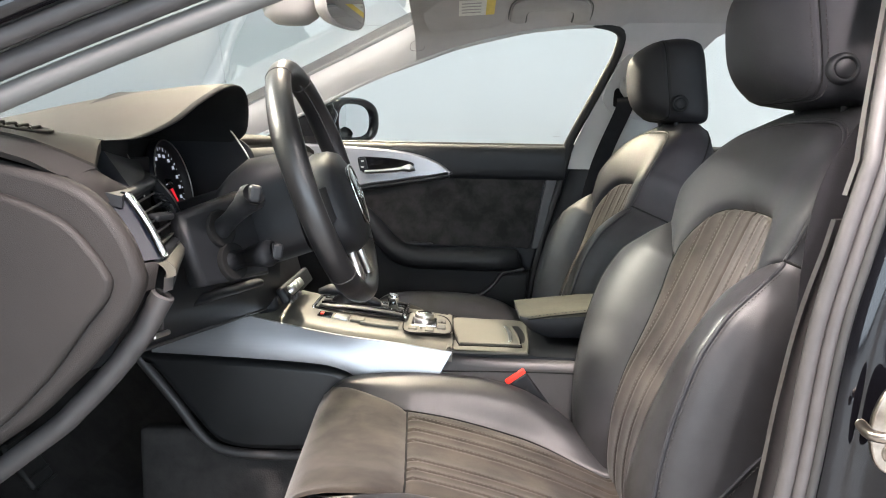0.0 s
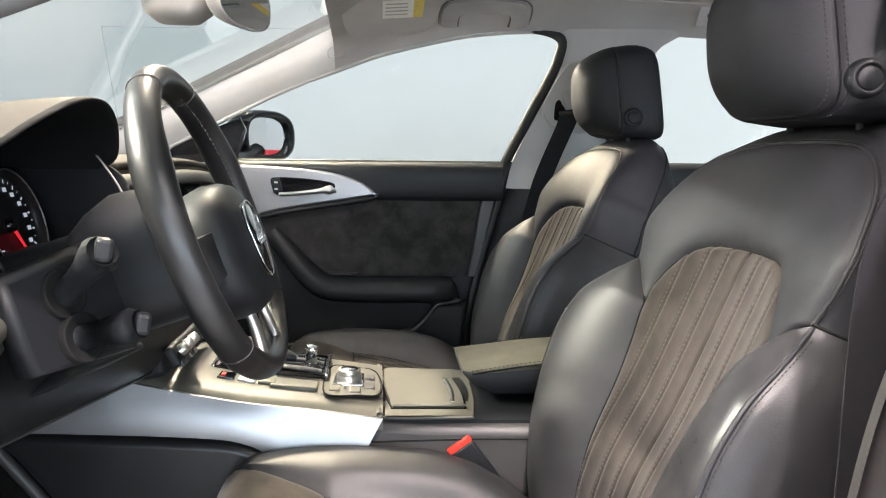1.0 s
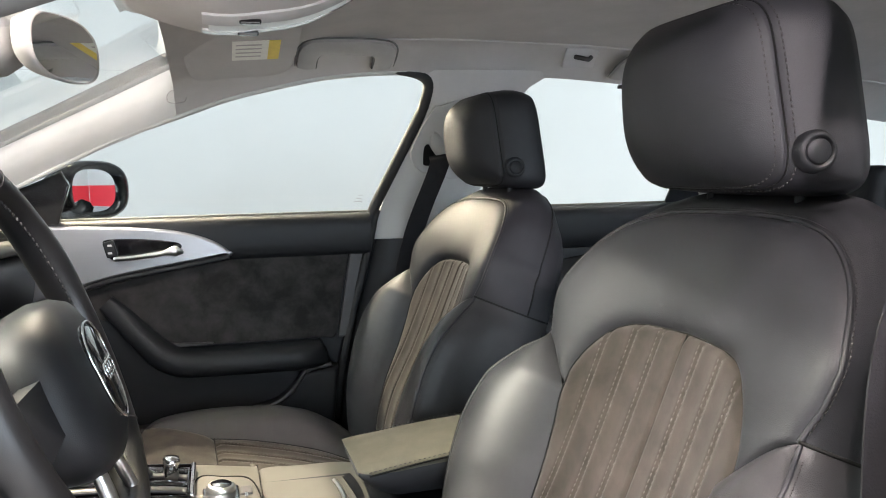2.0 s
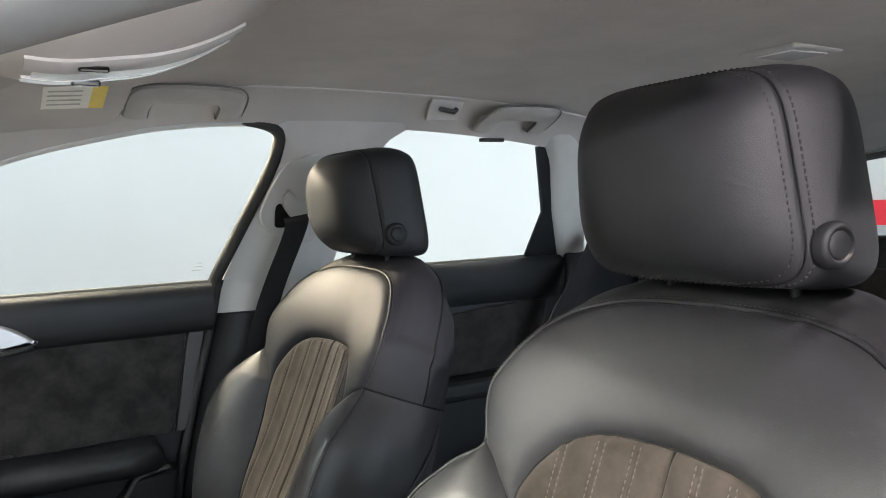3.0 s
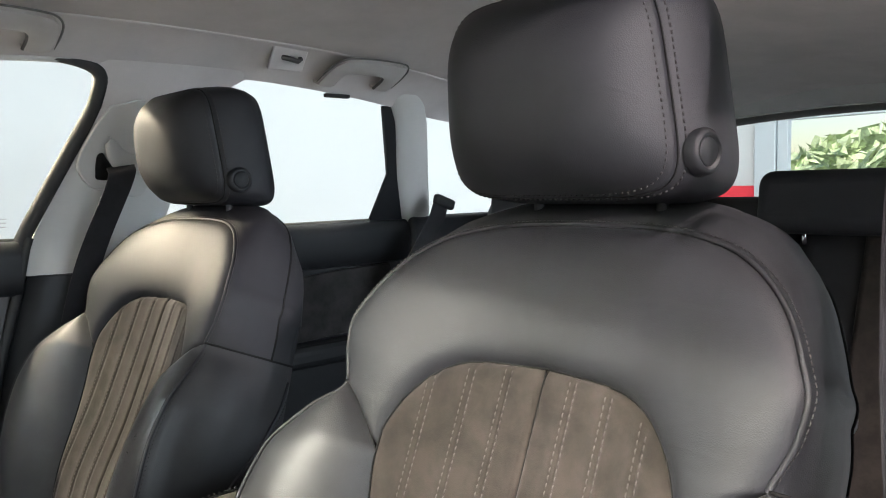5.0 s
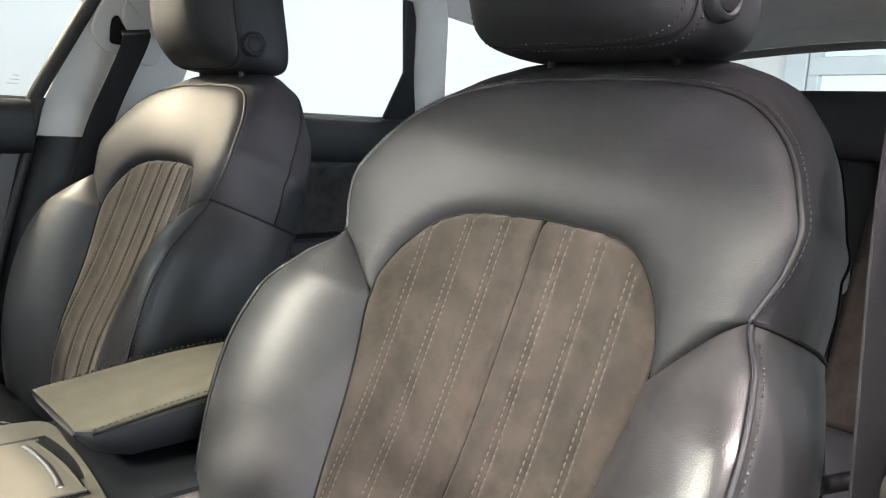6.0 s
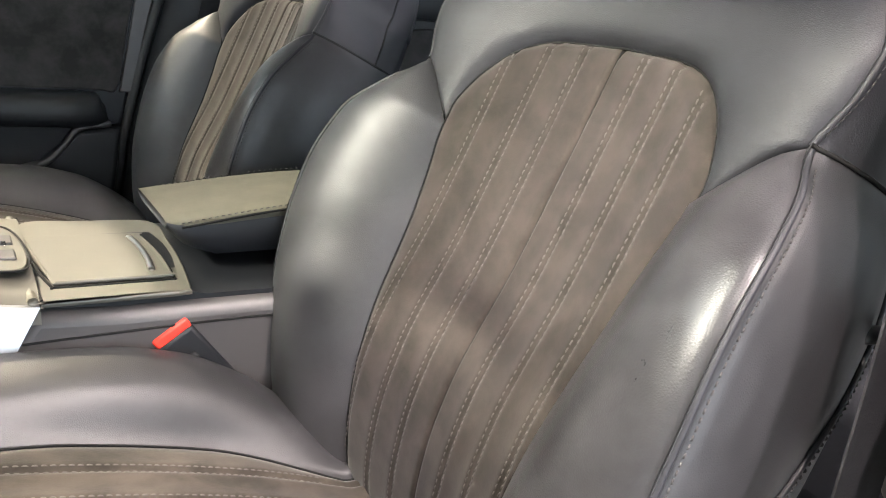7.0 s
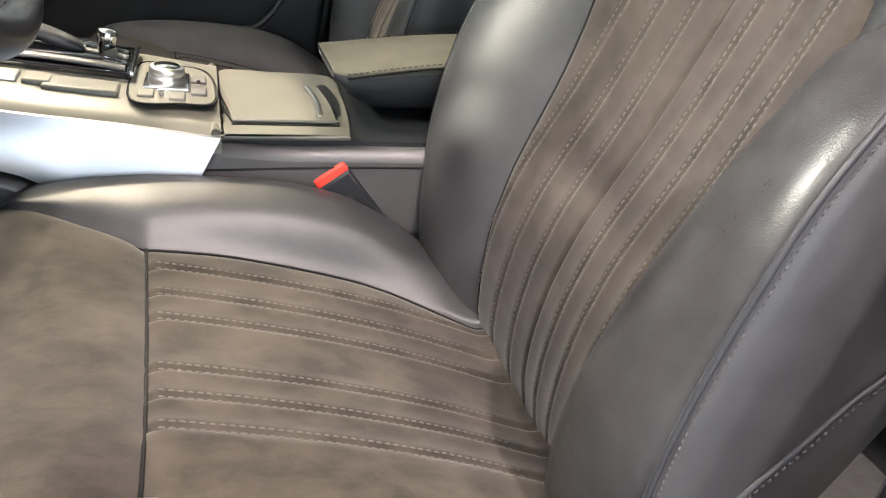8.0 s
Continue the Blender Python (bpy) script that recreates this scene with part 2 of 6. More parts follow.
def rounded(pts, n=40, closed=False):
    """Catmull-Rom through points, n samples in all."""
    p = np.array(pts, float)
    k = len(p)
    q = np.vstack([p[-1], p, p[0], p[1]]) if closed else np.vstack([2 * p[0] - p[1], p, 2 * p[-1] - p[-2]])
    segs = k if closed else k - 1
    out = []
    for u in np.linspace(0, segs, n, endpoint=not closed):
        i = min(int(u), segs - 1)
        t = u - i
        a, b, c, d = q[i : i + 4]
        out.append(0.5 * (2 * b + (c - a) * t + (2 * a - 5 * b + 4 * c - d) * t**2 + (3 * b - a - 3 * c + d) * t**3))
    return np.array(out)


def even(path, n):
    """n points evenly along a polyline."""
    p = np.array(path, float)
    cum = np.r_[0, np.cumsum(np.linalg.norm(np.diff(p, axis=0), axis=1))]
    u = np.linspace(0, cum[-1], n)
    return np.stack([np.interp(u, cum, p[:, k]) for k in range(p.shape[1])], 1)


def sheet(p, close_u=False, close_v=False, flip=False):
    """A grid of points (nu, nv, 3) as verts and quads."""
    nu, nv = p.shape[:2]
    faces = []
    for i in range(nu if close_u else nu - 1):
        for j in range(nv if close_v else nv - 1):
            a, b, c, d = i * nv + j, ((i + 1) % nu) * nv + j, ((i + 1) % nu) * nv + (j + 1) % nv, i * nv + (j + 1) % nv
            faces.append((a, d, c, b) if flip else (a, b, c, d))
    return p.reshape(-1, 3), faces


def join(*geos):
    vs, fs, n = [], [], 0
    for v, f in geos:
        vs.append(np.asarray(v, float))
        fs += [tuple(k + n for k in q) for q in f]
        n += len(v)
    return np.vstack(vs), fs


def thick(p, depth, closed_u=False):
    """A sheet of points with thickness: depth is a vector or an array of vectors."""
    a, b = p, p + depth
    nu, nv = p.shape[:2]
    geo = [sheet(a, closed_u), sheet(b, closed_u, flip=True)]
    geo.append(sheet(np.stack([a[:, 0], b[:, 0]], 1), closed_u, flip=True))
    geo.append(sheet(np.stack([a[:, -1], b[:, -1]], 1), closed_u))
    if not closed_u:
        geo.append(sheet(np.stack([a[0], b[0]], 1)))
        geo.append(sheet(np.stack([a[-1], b[-1]], 1), flip=True))
    return join(*geo)


def tube(path, r, n=8, closed=False, flat=1.0, up=(0, 0, 1)):
    """A round or flattened bar along a path."""
    p = np.array(path, float)
    t = np.roll(p, -1, 0) - np.roll(p, 1, 0) if closed else np.gradient(p, axis=0)
    t /= np.linalg.norm(t, axis=1)[:, None] + 1e-12
    a = np.cross(t, np.array(up, float))
    bad = np.linalg.norm(a, axis=1) < 1e-3
    a[bad] = np.cross(t[bad], (0.31, 0.9, 0.2))
    a /= np.linalg.norm(a, axis=1)[:, None]
    b = np.cross(a, t)
    ang = np.linspace(0, 2 * np.pi, n, endpoint=False)
    rr = np.broadcast_to(np.asarray(r, float), (len(p),))[:, None, None]
    g = p[:, None] + rr * (np.cos(ang)[None, :, None] * a[:, None] + flat * np.sin(ang)[None, :, None] * b[:, None])
    v, f = sheet(g, closed, True)
    if not closed:
        f = f + [tuple(range(n))[::-1], tuple(range((len(p) - 1) * n, len(p) * n))]
    return v, f


def block(c, s, bevel=0.004, turn=None, segments=2):
    """A bevelled box, about c, of size s, turned by a pose."""
    bm = bmesh.new()
    bmesh.ops.create_cube(bm, size=1)
    bmesh.ops.scale(bm, vec=s, verts=bm.verts)
    if bevel:
        bmesh.ops.bevel(bm, geom=bm.edges[:], offset=bevel, segments=segments, affect="EDGES", profile=0.5)
    m = Matrix.Translation(c) @ (turn or Matrix())
    bmesh.ops.transform(bm, matrix=m, verts=bm.verts)
    return bm


def plate(outline, axis, depth, bevel=0.003, place=None):
    """A closed outline of (a, b) points extruded along an axis vector, with bevelled front edges. place maps (a, b) to the world."""
    bm = bmesh.new()
    vs = [bm.verts.new(place(a, b)) for a, b in outline]
    f = bm.faces.new(vs)
    ext = bmesh.ops.extrude_face_region(bm, geom=[f])
    moved = [e for e in ext["geom"] if isinstance(e, bmesh.types.BMVert)]
    bmesh.ops.translate(bm, vec=Vector(axis) * depth, verts=moved)
    bm.normal_update()
    if bevel:
        ms = set(moved)
        edges = [e for e in bm.edges if e.verts[0] in ms and e.verts[1] in ms]
        bmesh.ops.bevel(bm, geom=edges, offset=bevel, segments=2, affect="EDGES", profile=0.5)
    bmesh.ops.recalc_face_normals(bm, faces=bm.faces[:])
    return bm


def lathe(profile, center, axis, n=28):
    """(radius, along) points turned about an axis through center."""
    axis = Vector(axis).normalized()
    side = axis.orthogonal().normalized()
    third = axis.cross(side)
    g = np.zeros((n, len(profile), 3))
    for i in range(n):
        a = 2 * math.pi * i / n
        out = side * math.cos(a) + third * math.sin(a)
        for j, (r, h) in enumerate(profile):
            g[i, j] = Vector(center) + out * r + axis * h
    return sheet(g, close_u=True)


def stitches(paths, normals, size=0.0042, gap=0.0032, r=0.0007, lift=0.0004):
    """Short thread dashes along paths, lying on a surface with the given normals."""
    vs, fs = [], []
    for p, nn in zip(paths, normals):
        p, nn = np.array(p, float), np.array(nn, float)
        cum = np.r_[0, np.cumsum(np.linalg.norm(np.diff(p, axis=0), axis=1))]
        at = lambda u: np.array([np.interp(u, cum, p[:, k]) for k in range(3)])
        up = lambda u: np.array([np.interp(u, cum, nn[:, k]) for k in range(3)])
        u = 0.0
        while u + size < cum[-1]:
            a, b, c = at(u), at(u + size), up(u + size / 2)
            t = (b - a) / (np.linalg.norm(b - a) + 1e-9)
            c = c / (np.linalg.norm(c) + 1e-9)
            s = np.cross(t, c) * r
            m = (a + b) / 2 + c * (lift + r)
            k = len(vs)
            lo = c * lift
            vs += [a - s - c * r, a + s - c * r, b - s - c * r, b + s - c * r, m - s - t * size * 0.25, m + s - t * size * 0.25, m - s + t * size * 0.25, m + s + t * size * 0.25]
            fs += [(k + 4, k + 5, k + 7, k + 6), (k, k + 1, k + 5, k + 4), (k + 6, k + 7, k + 3, k + 2), (k, k + 4, k + 6, k + 2), (k + 5, k + 1, k + 3, k + 7)]
            u += size + gap
    return np.array(vs), fs


# ---- showroom ----


def room_slab(name, c, s, mat, label, category="wall"):
    return tagged(part(name, block(c, s, 0.0), mat, smooth=False), label, category, kind="structure")


room_slab("floor", (1.0, -1.0, -0.05), (14.4, 10.4, 0.1), FLOOR, "pale grey tiled showroom floor", "floor")
room_slab("ceiling", (1.0, -1.0, CEIL + 0.05), (14.4, 10.4, 0.1), WALL, "white showroom ceiling", "ceiling")
room_slab("wall_far", (1.0, 3.85, CEIL / 2), (14.2, 0.1, CEIL), WALL, "plain white showroom wall beyond the car")
room_slab("wall_near", (1.0, -6.05, CEIL / 2), (14.2, 0.1, CEIL), WALL_NEAR, "unseen near showroom wall, greyed to cut bounced light")
room_slab("wall_front", (-6.05, -1.0, CEIL / 2), (0.1, 9.8, CEIL), WALL, "plain white showroom wall ahead of the car")
# rear wall: painted end, white pier, then a glazed bay
room_slab("wall_rear", (7.05, 3.27, CEIL / 2), (0.1, 1.06, CEIL), WALL, "white rear wall with red and grey bands")
room_slab("wall_rear", (7.05, -3.6, CEIL / 2), (0.1, 4.8, CEIL), WALL, "plain white rear wall beside the window bay")
room_slab("wall_rear", (7.05, 0.77, 0.35), (0.1, 3.94, 0.7), WALL, "low white wall under the window")
room_slab("wall_rear", (7.05, 0.77, 2.9), (0.1, 3.94, 1.4), WALL, "white wall above the window")
room_slab("trim_red_band", (6.994, 3.27, 0.92), (0.008, 1.06, 0.24), WALL_RED, "red painted stripe on the rear wall", "wall stripe")
room_slab("trim_grey_band", (6.994, 3.27, 0.395), (0.008, 1.06, 0.79), WALL_GREY, "grey painted dado on the rear wall", "wall stripe")
room_slab("trim_red_band", (6.1, 3.794, 0.92), (1.7, 0.008, 0.24), WALL_RED, "red painted stripe on the side wall", "wall stripe")
room_slab("trim_grey_band", (6.1, 3.794, 0.395), (1.7, 0.008, 0.79), WALL_GREY, "grey painted dado on the side wall", "wall stripe")
window = thing("window_1", (7.0, 1.0, 0.7), "grey framed showroom window looking onto trees", "window", kind="structure")
for c, s in (((7.0, 2.62, 1.45), (0.12, 0.2, 1.5)), ((7.0, 2.46, 1.45), (0.08, 0.1, 1.5)), ((7.0, -1.15, 1.45), (0.1, 0.1, 1.5)),
             ((7.0, 0.7, 0.73), (0.1, 3.6, 0.06)), ((7.0, 0.7, 1.72), (0.1, 3.6, 0.16)), ((7.0, 0.55, 1.2), (0.07, 0.07, 0.9))):
    part("window_frame", block(c, s, 0.006), FRAME_GREY, window)
pane = part("pane", block((7.02, 0.7, 1.2), (0.006, 3.5, 0.95), 0.0), GLASS, window, smooth=False)
pane.visible_shadow = False
sign = thing("exit_sign", (6.9, 2.56, 1.0), "small green sign on the window post", "sign")
part("panel", block((6.93, 2.57, 1.06), (0.02, 0.09, 0.1), 0.003), material("green_sign", (0.04, 0.45, 0.28), 0.4, patch=0.03, patch_size=0.02), sign)
room_slab("ground", (400, 0, -0.32), (785, 900, 0.2), material("far_ground", (0.2, 0.22, 0.14), 0.9, patch=0.3, patch_size=3), "pale ground outside the window", "ground")


def far_bush(x, y, r, h, seed):
    """A hedge tree of many small leaf clumps."""
    rng = np.random.default_rng(seed)
    vs, fs = [], []
    for _ in range(420):
        d = rng.normal(size=3)
        d /= np.linalg.norm(d)
        c = np.array([x, y, h * 0.62]) + d * np.array([r, r, h * 0.42]) * rng.uniform(0.55, 1.0)
        q = rng.normal(size=(3, 3)) * 0.16
        k = len(vs)
        vs += [c + q[0], c + q[1], c + q[2], c - q[0] * 0.7]
        fs += [(k, k + 1, k + 2), (k, k + 2, k + 3)]
    return np.array(vs), fs


for n, (x, y, r, h) in enumerate(((16, 3.6, 1.6, 1.9), (17, 1.4, 1.5, 2.0), (16.5, -0.8, 1.4, 2.2), (18, 5.6, 1.7, 2.1), (16.8, -3.2, 1.6, 2.4))):
    tree = thing("tree", (x, y, -0.22), "yellow-green leafy tree outside the showroom window", "tree", "trees outside")
    part("crown", far_bush(x, y, r, h, n), LEAF, tree, smooth=False)
    part("trunk", tube([(x, y, -0.22), (x, y + 0.05, 0.5), (x, y, 1.2)], [0.09, 0.07, 0.04]), material("bark", (0.1, 0.08, 0.06), 0.9, patch=0.2, patch_size=0.1), tree)

# ---- car shell ----
lean_about(0.72)
BELTLINE = 1.025


def side_y(z):
    return 0.72 - 0.4 * np.maximum(np.asarray(z, float) - BELTLINE, 0)


# window openings in (x, z): front door, rear door, quarter glass
TOP_X = [-0.62, -0.395, -0.283, -0.16, -0.071, 0.031, 0.145, 0.272, 0.36, 0.46, 0.576, 0.638, 0.805, 0.96, 1.1, 1.4, 1.75, 2.0]
TOP_Z = [1.035, 1.141, 1.193, 1.236, 1.267, 1.292, 1.313, 1.322, 1.322, 1.32, 1.316, 1.314, 1.302, 1.284, 1.262, 1.235, 1.19, 1.15]
rail_z = spline(TOP_X, TOP_Z)
roof_c = spline([-0.2, -0.08, 0.1, 0.5, 1.0, 1.5, 1.92], [1.335, 1.365, 1.39, 1.405, 1.4, 1.37, 1.32])

car = thing("estate_car", (0.4, 0, 0.0), "black estate car body with pale grey cabin lining", "car")

# edge of the centre pillar in the open door
JAMB_X = (0.285, 0.292, 0.305, 0.319, 0.33, 0.344, 0.36, 0.376, 0.411, 0.443)
JAMB_Z = (0.3, 0.5, 0.65, 0.77, 0.88, 0.951, 1.019, 1.08, 1.2, 1.31)

# headliner: from rail to rail over the roof
xs = np.linspace(-0.17, 1.92, 72)
vv = np.linspace(-1, 1, 61)
g = np.zeros((len(xs), len(vv), 3))
for i, x in enumerate(xs):
    ze = float(rail_z(x)) + 0.002
    ye = float(side_y(ze))
    zc = float(roof_c(x))
    a = np.abs(vv)
    rise = np.where(a > 0.82, (1 - a) / 0.18, 1.0)
    shoulder = ze + (0.035 + 0.25 * (zc - ze)) * np.sin(rise * np.pi / 2)
    over = (zc - ze - 0.035 - 0.25 * (zc - ze)) * (1 - (a / 0.82).clip(0, 1) ** 2)
    g[i, :, 0], g[i, :, 1], g[i, :, 2] = x, np.sign(vv) * ye * a, np.where(a > 0.82, shoulder, ze + 0.035 + 0.25 * (zc - ze) + over)
part("headliner", thick(g, np.array((0, 0, 0.02))), LINER, car, "pale grey woven headliner")
for sgn in (1, -1):
    path = [g[i, 30 + sgn * 25] + np.array((0, 0, 0.0005)) for i in range(8, 60)]
    part("lining_fold", tube(path, 0.004, 8), LINER, car, "soft fold along the roof lining edge")
g2 = g.copy()
g2[:, :, 1] *= 1.06
g2[:, :, 2] += 0.035
part("roof_skin", thick(g2, np.array((0, 0, 0.01))), PAINT, car, "glossy black roof skin")

for sgn in (1, -1):
    far = sgn > 0

    def wall_y(z):
        return sgn * side_y(z)

    # A pillar between windscreen edge and door window edge
    tt = np.linspace(0, 1, 26)
    we = rounded([(-0.98, 0.725, 0.985), (-0.72, 0.69, 1.085), (-0.467, 0.651, 1.198), (-0.164, 0.595, 1.337), (-0.1, 0.585, 1.352)], 26)
    de = rounded([(-0.75, 0.728, 0.985), (-0.56, 0.7, 1.068), (-0.395, 0.674, 1.141), (-0.14, 0.63, 1.245), (-0.06, 0.621, 1.272)], 26)
    q = np.linspace(0, 1, 9)[None, :, None]
    p = we[:, None] * (1 - q) + de[:, None] * q
    p[:, :, 1] -= 0.012 * np.sin(np.pi * q[..., 0])
    p[:, :, 1] *= sgn
    part("pillar_trim", thick(p, np.array((0, sgn * 0.03, 0.012))), TRIM_LIGHT, car, "pale grey windscreen pillar trim")
    edge = we.copy()
    edge[:, 1] *= sgn
    part("glass_edge", tube(edge + (0, 0, 0.004), 0.006), RUBBER, car, "black windscreen edge seal")
    # outer skin and seal of the pillar
    po = p + np.array((-0.02, sgn * 0.045, 0.025))
    part("outer_pillar", thick(po, np.array((0, sgn * 0.012, 0.01))), PAINT, car, "glossy black outer pillar")

    # door frame round the front window (on the far side), rubber seal on both
    frame_line = [(x, float(rail_z(x))) for x in np.linspace(-0.6, 0.3, 28)] + [(0.335, 1.314), (0.343, 1.303), (0.329, 1.241), (0.28, 1.13), (0.237, 1.03)]
    fl = np.array([(x, sgn * (float(side_y(z)) + 0.004), z) for x, z in frame_line])
    tail = fl[-6:]
    if far:
        corner = rounded([(0.15, 1.318), (0.24, 1.325), (0.3, 1.324), (0.338, 1.316), (0.352, 1.3), (0.348, 1.27), (0.338, 1.238), (0.29, 1.13), (0.25, 1.04), (0.238, 1.0)], 60)
        part("window_frame", tube([(x, float(side_y(z)) + 0.002, z) for x, z in corner], np.interp(np.arange(60), [0, 8, 22, 59], [0.002, 0.004, 0.0115, 0.0125]), 10), RUBBER, car, "black door window frame")
        part("window_frame", tube(fl[:-4] + (0, -0.002, 0.004), 0.007), TRIM_LIGHT, car, "pale grey window surround")

    # B pillar: pale upper trim, black lower trim
    zz = np.linspace(0.963 if far else 1.02, 1.33, 24)
    xf = np.interp(zz, [0.963, 1.03, 1.2, 1.241, 1.30, 1.33], [0.238, 0.262, 0.33, 0.341, 0.345, 0.34])
    xr = np.interp(zz, [0.963, 1.03, 1.2, 1.26, 1.30, 1.33], [0.45, 0.485, 0.53, 0.55, 0.585, 0.64])
    if not far:
        xf = np.interp(zz, JAMB_Z, JAMB_X) + 0.012
        xr = xf + 0.16
    p = np.zeros((24, 14, 3))
    for j, tq in enumerate(np.linspace(0, 1, 14)):
        p[:, j, 0] = xf + (xr - xf) * tq
        p[:, j, 2] = zz
        p[:, j, 1] = wall_y(zz) - sgn * 0.022 * math.sin(math.pi * min(1, max(0, tq)) ) ** 0.6
    part("pillar_trim", thick(p[:19], np.array((0, sgn * 0.02, 0))), TRIM_LIGHT, car, "pale grey centre pillar trim")
    up_p = p[17:] + np.array((0, 0, 0.0))
    up_p[:, :, 1] += sgn * 0.003
    part("pillar_lining", thick(up_p, np.array((0, sgn * 0.02, 0))), LINER, car, "grey cloth at the top of the centre pillar")
    zz = np.linspace(0.2, 0.9615 if far else 1.018, 30)
    xf = np.interp(zz, [0.2, 0.5, 0.65, 0.8, 0.94, 0.962], [0.13, 0.15, 0.17, 0.205, 0.243, 0.25])
    xr = np.interp(zz, [0.2, 0.7, 0.962], [0.42, 0.42, 0.452])
    if not far:
        xf = np.interp(zz, JAMB_Z, JAMB_X) + 0.012
        xr = xf + 0.16
    p = np.zeros((30, 14, 3))
    for j, tq in enumerate(np.linspace(0, 1, 14)):
        p[:, j, 0] = xf + (xr - xf) * tq
        p[:, j, 2] = zz
        p[:, j, 1] = sgn * 0.72 - sgn * 0.03 * math.sin(math.pi * tq) ** 0.5
    part("lower_pillar_trim", thick(p, np.array((0, sgn * 0.02, 0))), PLASTIC if far else PLASTIC_TRIM, car, "dark centre pillar lower trim")

    # C pillar and rear quarter
    zz = np.linspace(0.95, 1.31, 20)
    xf = np.interp(zz, [0.95, 1.026, 1.13, 1.25, 1.31], [1.11, 1.085, 1.04, 1.0, 0.96])
    xr = np.interp(zz, [0.95, 1.026, 1.25, 1.31], [1.2, 1.172, 1.09, 1.06])
    p = np.zeros((20, 12, 3))
    for j, tq in enumerate(np.linspace(0, 1, 12)):
        p[:, j, 0], p[:, j, 2] = xf + (xr - xf) * tq, zz
        p[:, j, 1] = wall_y(zz) - sgn * 0.025 * math.sin(math.pi * tq) ** 0.6
    part("pillar_trim", thick(p, np.array((0, sgn * 0.02, 0))), TRIM_LIGHT, car, "pale grey rear pillar trim")
    zz = np.linspace(1.0, 1.25, 16)
    xf = np.interp(zz, [1.0, 1.25], [1.82, 1.66])
    xr = np.interp(zz, [1.0, 1.25], [2.12, 1.95])
    p = np.zeros((16, 8, 3))
    for j, tq in enumerate(np.linspace(0, 1, 8)):
        p[:, j, 0], p[:, j, 2] = xf + (xr - xf) * tq, zz
        p[:, j, 1] = wall_y(zz) - sgn * 0.10 * tq**2
    part("pillar_trim", thick(p, np.array((0, sgn * 0.02, 0))), TRIM_LIGHT, car, "pale grey tail pillar trim")
    part("boot_side", block((1.62, sgn * 0.715, 0.62), (1.05, 0.05, 0.82), 0.01), PLASTIC, car, "dark luggage bay side lining")
    part("sill", block((0.25, sgn * 0.74, 0.27), (2.1, 0.1, 0.1), 0.02), PLASTIC_TRIM, car, "dark plastic door sill")
    part("footwell_side", block((-0.82, sgn * 0.72, 0.6), (0.5, 0.05, 0.72), 0.01), PLASTIC, car, "dark footwell side lining")

part("pillar_core", block((0.29, 0.742, 0.6), (0.5, 0.02, 0.74), 0.004), RUBBER, car, "black pillar behind the door seal")
part("floor_pan", block((0.55, 0, 0.26), (3.1, 1.44, 0.03), 0.004), CARPET, car, "dark grey carpeted floor")
part("bulkhead", block((-1.0, 0, 0.66), (0.04, 1.5, 0.8), 0.004), CARPET, car, "dark carpeted bulkhead")
# toe board slopes up to the bulkhead
p = np.array([[(-0.98, y, 0.62), (-0.8, y, 0.36), (-0.66, y, 0.28)] for y in (-0.7, 0.7)])
part("toe_board", thick(p, np.array((0, 0, -0.02))), CARPET, car, "dark carpet on the toe board", smooth=False)
part("boot_floor", block((1.75, 0, 0.55), (0.75, 1.38, 0.03), 0.004), CARPET, car, "dark carpeted luggage floor")
part("tailgate_lower", block((2.14, 0, 0.72), (0.06, 1.36, 0.6), 0.015), PLASTIC, car, "dark tailgate lower lining")
# tailgate header and rear glass
hy = np.linspace(-1, 1, 30)
p = np.zeros((30, 5, 3))
for j, (x, z) in enumerate(((1.86, 1.335), (1.88, 1.32), (1.91, 1.305), (1.93, 1.292), (1.945, 1.288))):
    p[:, j] = np.stack([np.full(30, x), hy * 0.6, z - 0.045 * hy**2], 1)
part("tailgate_trim", thick(p, np.array((0.01, 0, 0.015))), TRIM_LIGHT, car, "pale grey tailgate header trim")
p = np.zeros((30, 4, 3))
for j, (x, z) in enumerate(((1.945, 1.284), (1.95, 1.276), (1.96, 1.268), (1.975, 1.268))):
    p[:, j] = np.stack([np.full(30, x), hy * 0.6, z - 0.045 * hy**2], 1)
part("tailgate_seal", thick(p, np.array((0.01, 0, 0.01))), MID_GREY_SHADE, car, "grey tailgate glass border")
p = np.zeros((20, 12, 3))
for j, tq in enumerate(np.linspace(0, 1, 12)):
    p[:, j] = np.stack([np.full(20, 1.96 + 0.19 * tq), np.linspace(-0.62, 0.62, 20), 1.285 - 0.29 * tq - 0.035 * np.linspace(-1, 1, 20) ** 2 * (1 - tq)], 1)
gl = part("rear_glass", thick(p, np.array((0.004, 0, 0.003))), GLASS, car, "clear tailgate glass")
gl.visible_shadow = False
# windscreen
p = np.zeros((24, 14, 3))
for j, tq in enumerate(np.linspace(0, 1, 14)):
    half = 0.715 - 0.125 * tq
    yy = np.linspace(-half, half, 24)
    bow = (yy / half) ** 2
    p[:, j] = np.stack([-1.12 + 1.0 * tq + 0.14 * bow * (1 - tq) - 0.04 * tq * (1 - bow) * 0, yy, 0.97 + 0.39 * tq - 0.01 * bow], 1)
ws = part("windscreen", thick(p, np.array((-0.002, 0, 0.005))), GLASS, car, "clear sloping windscreen")
ws.visible_shadow = False
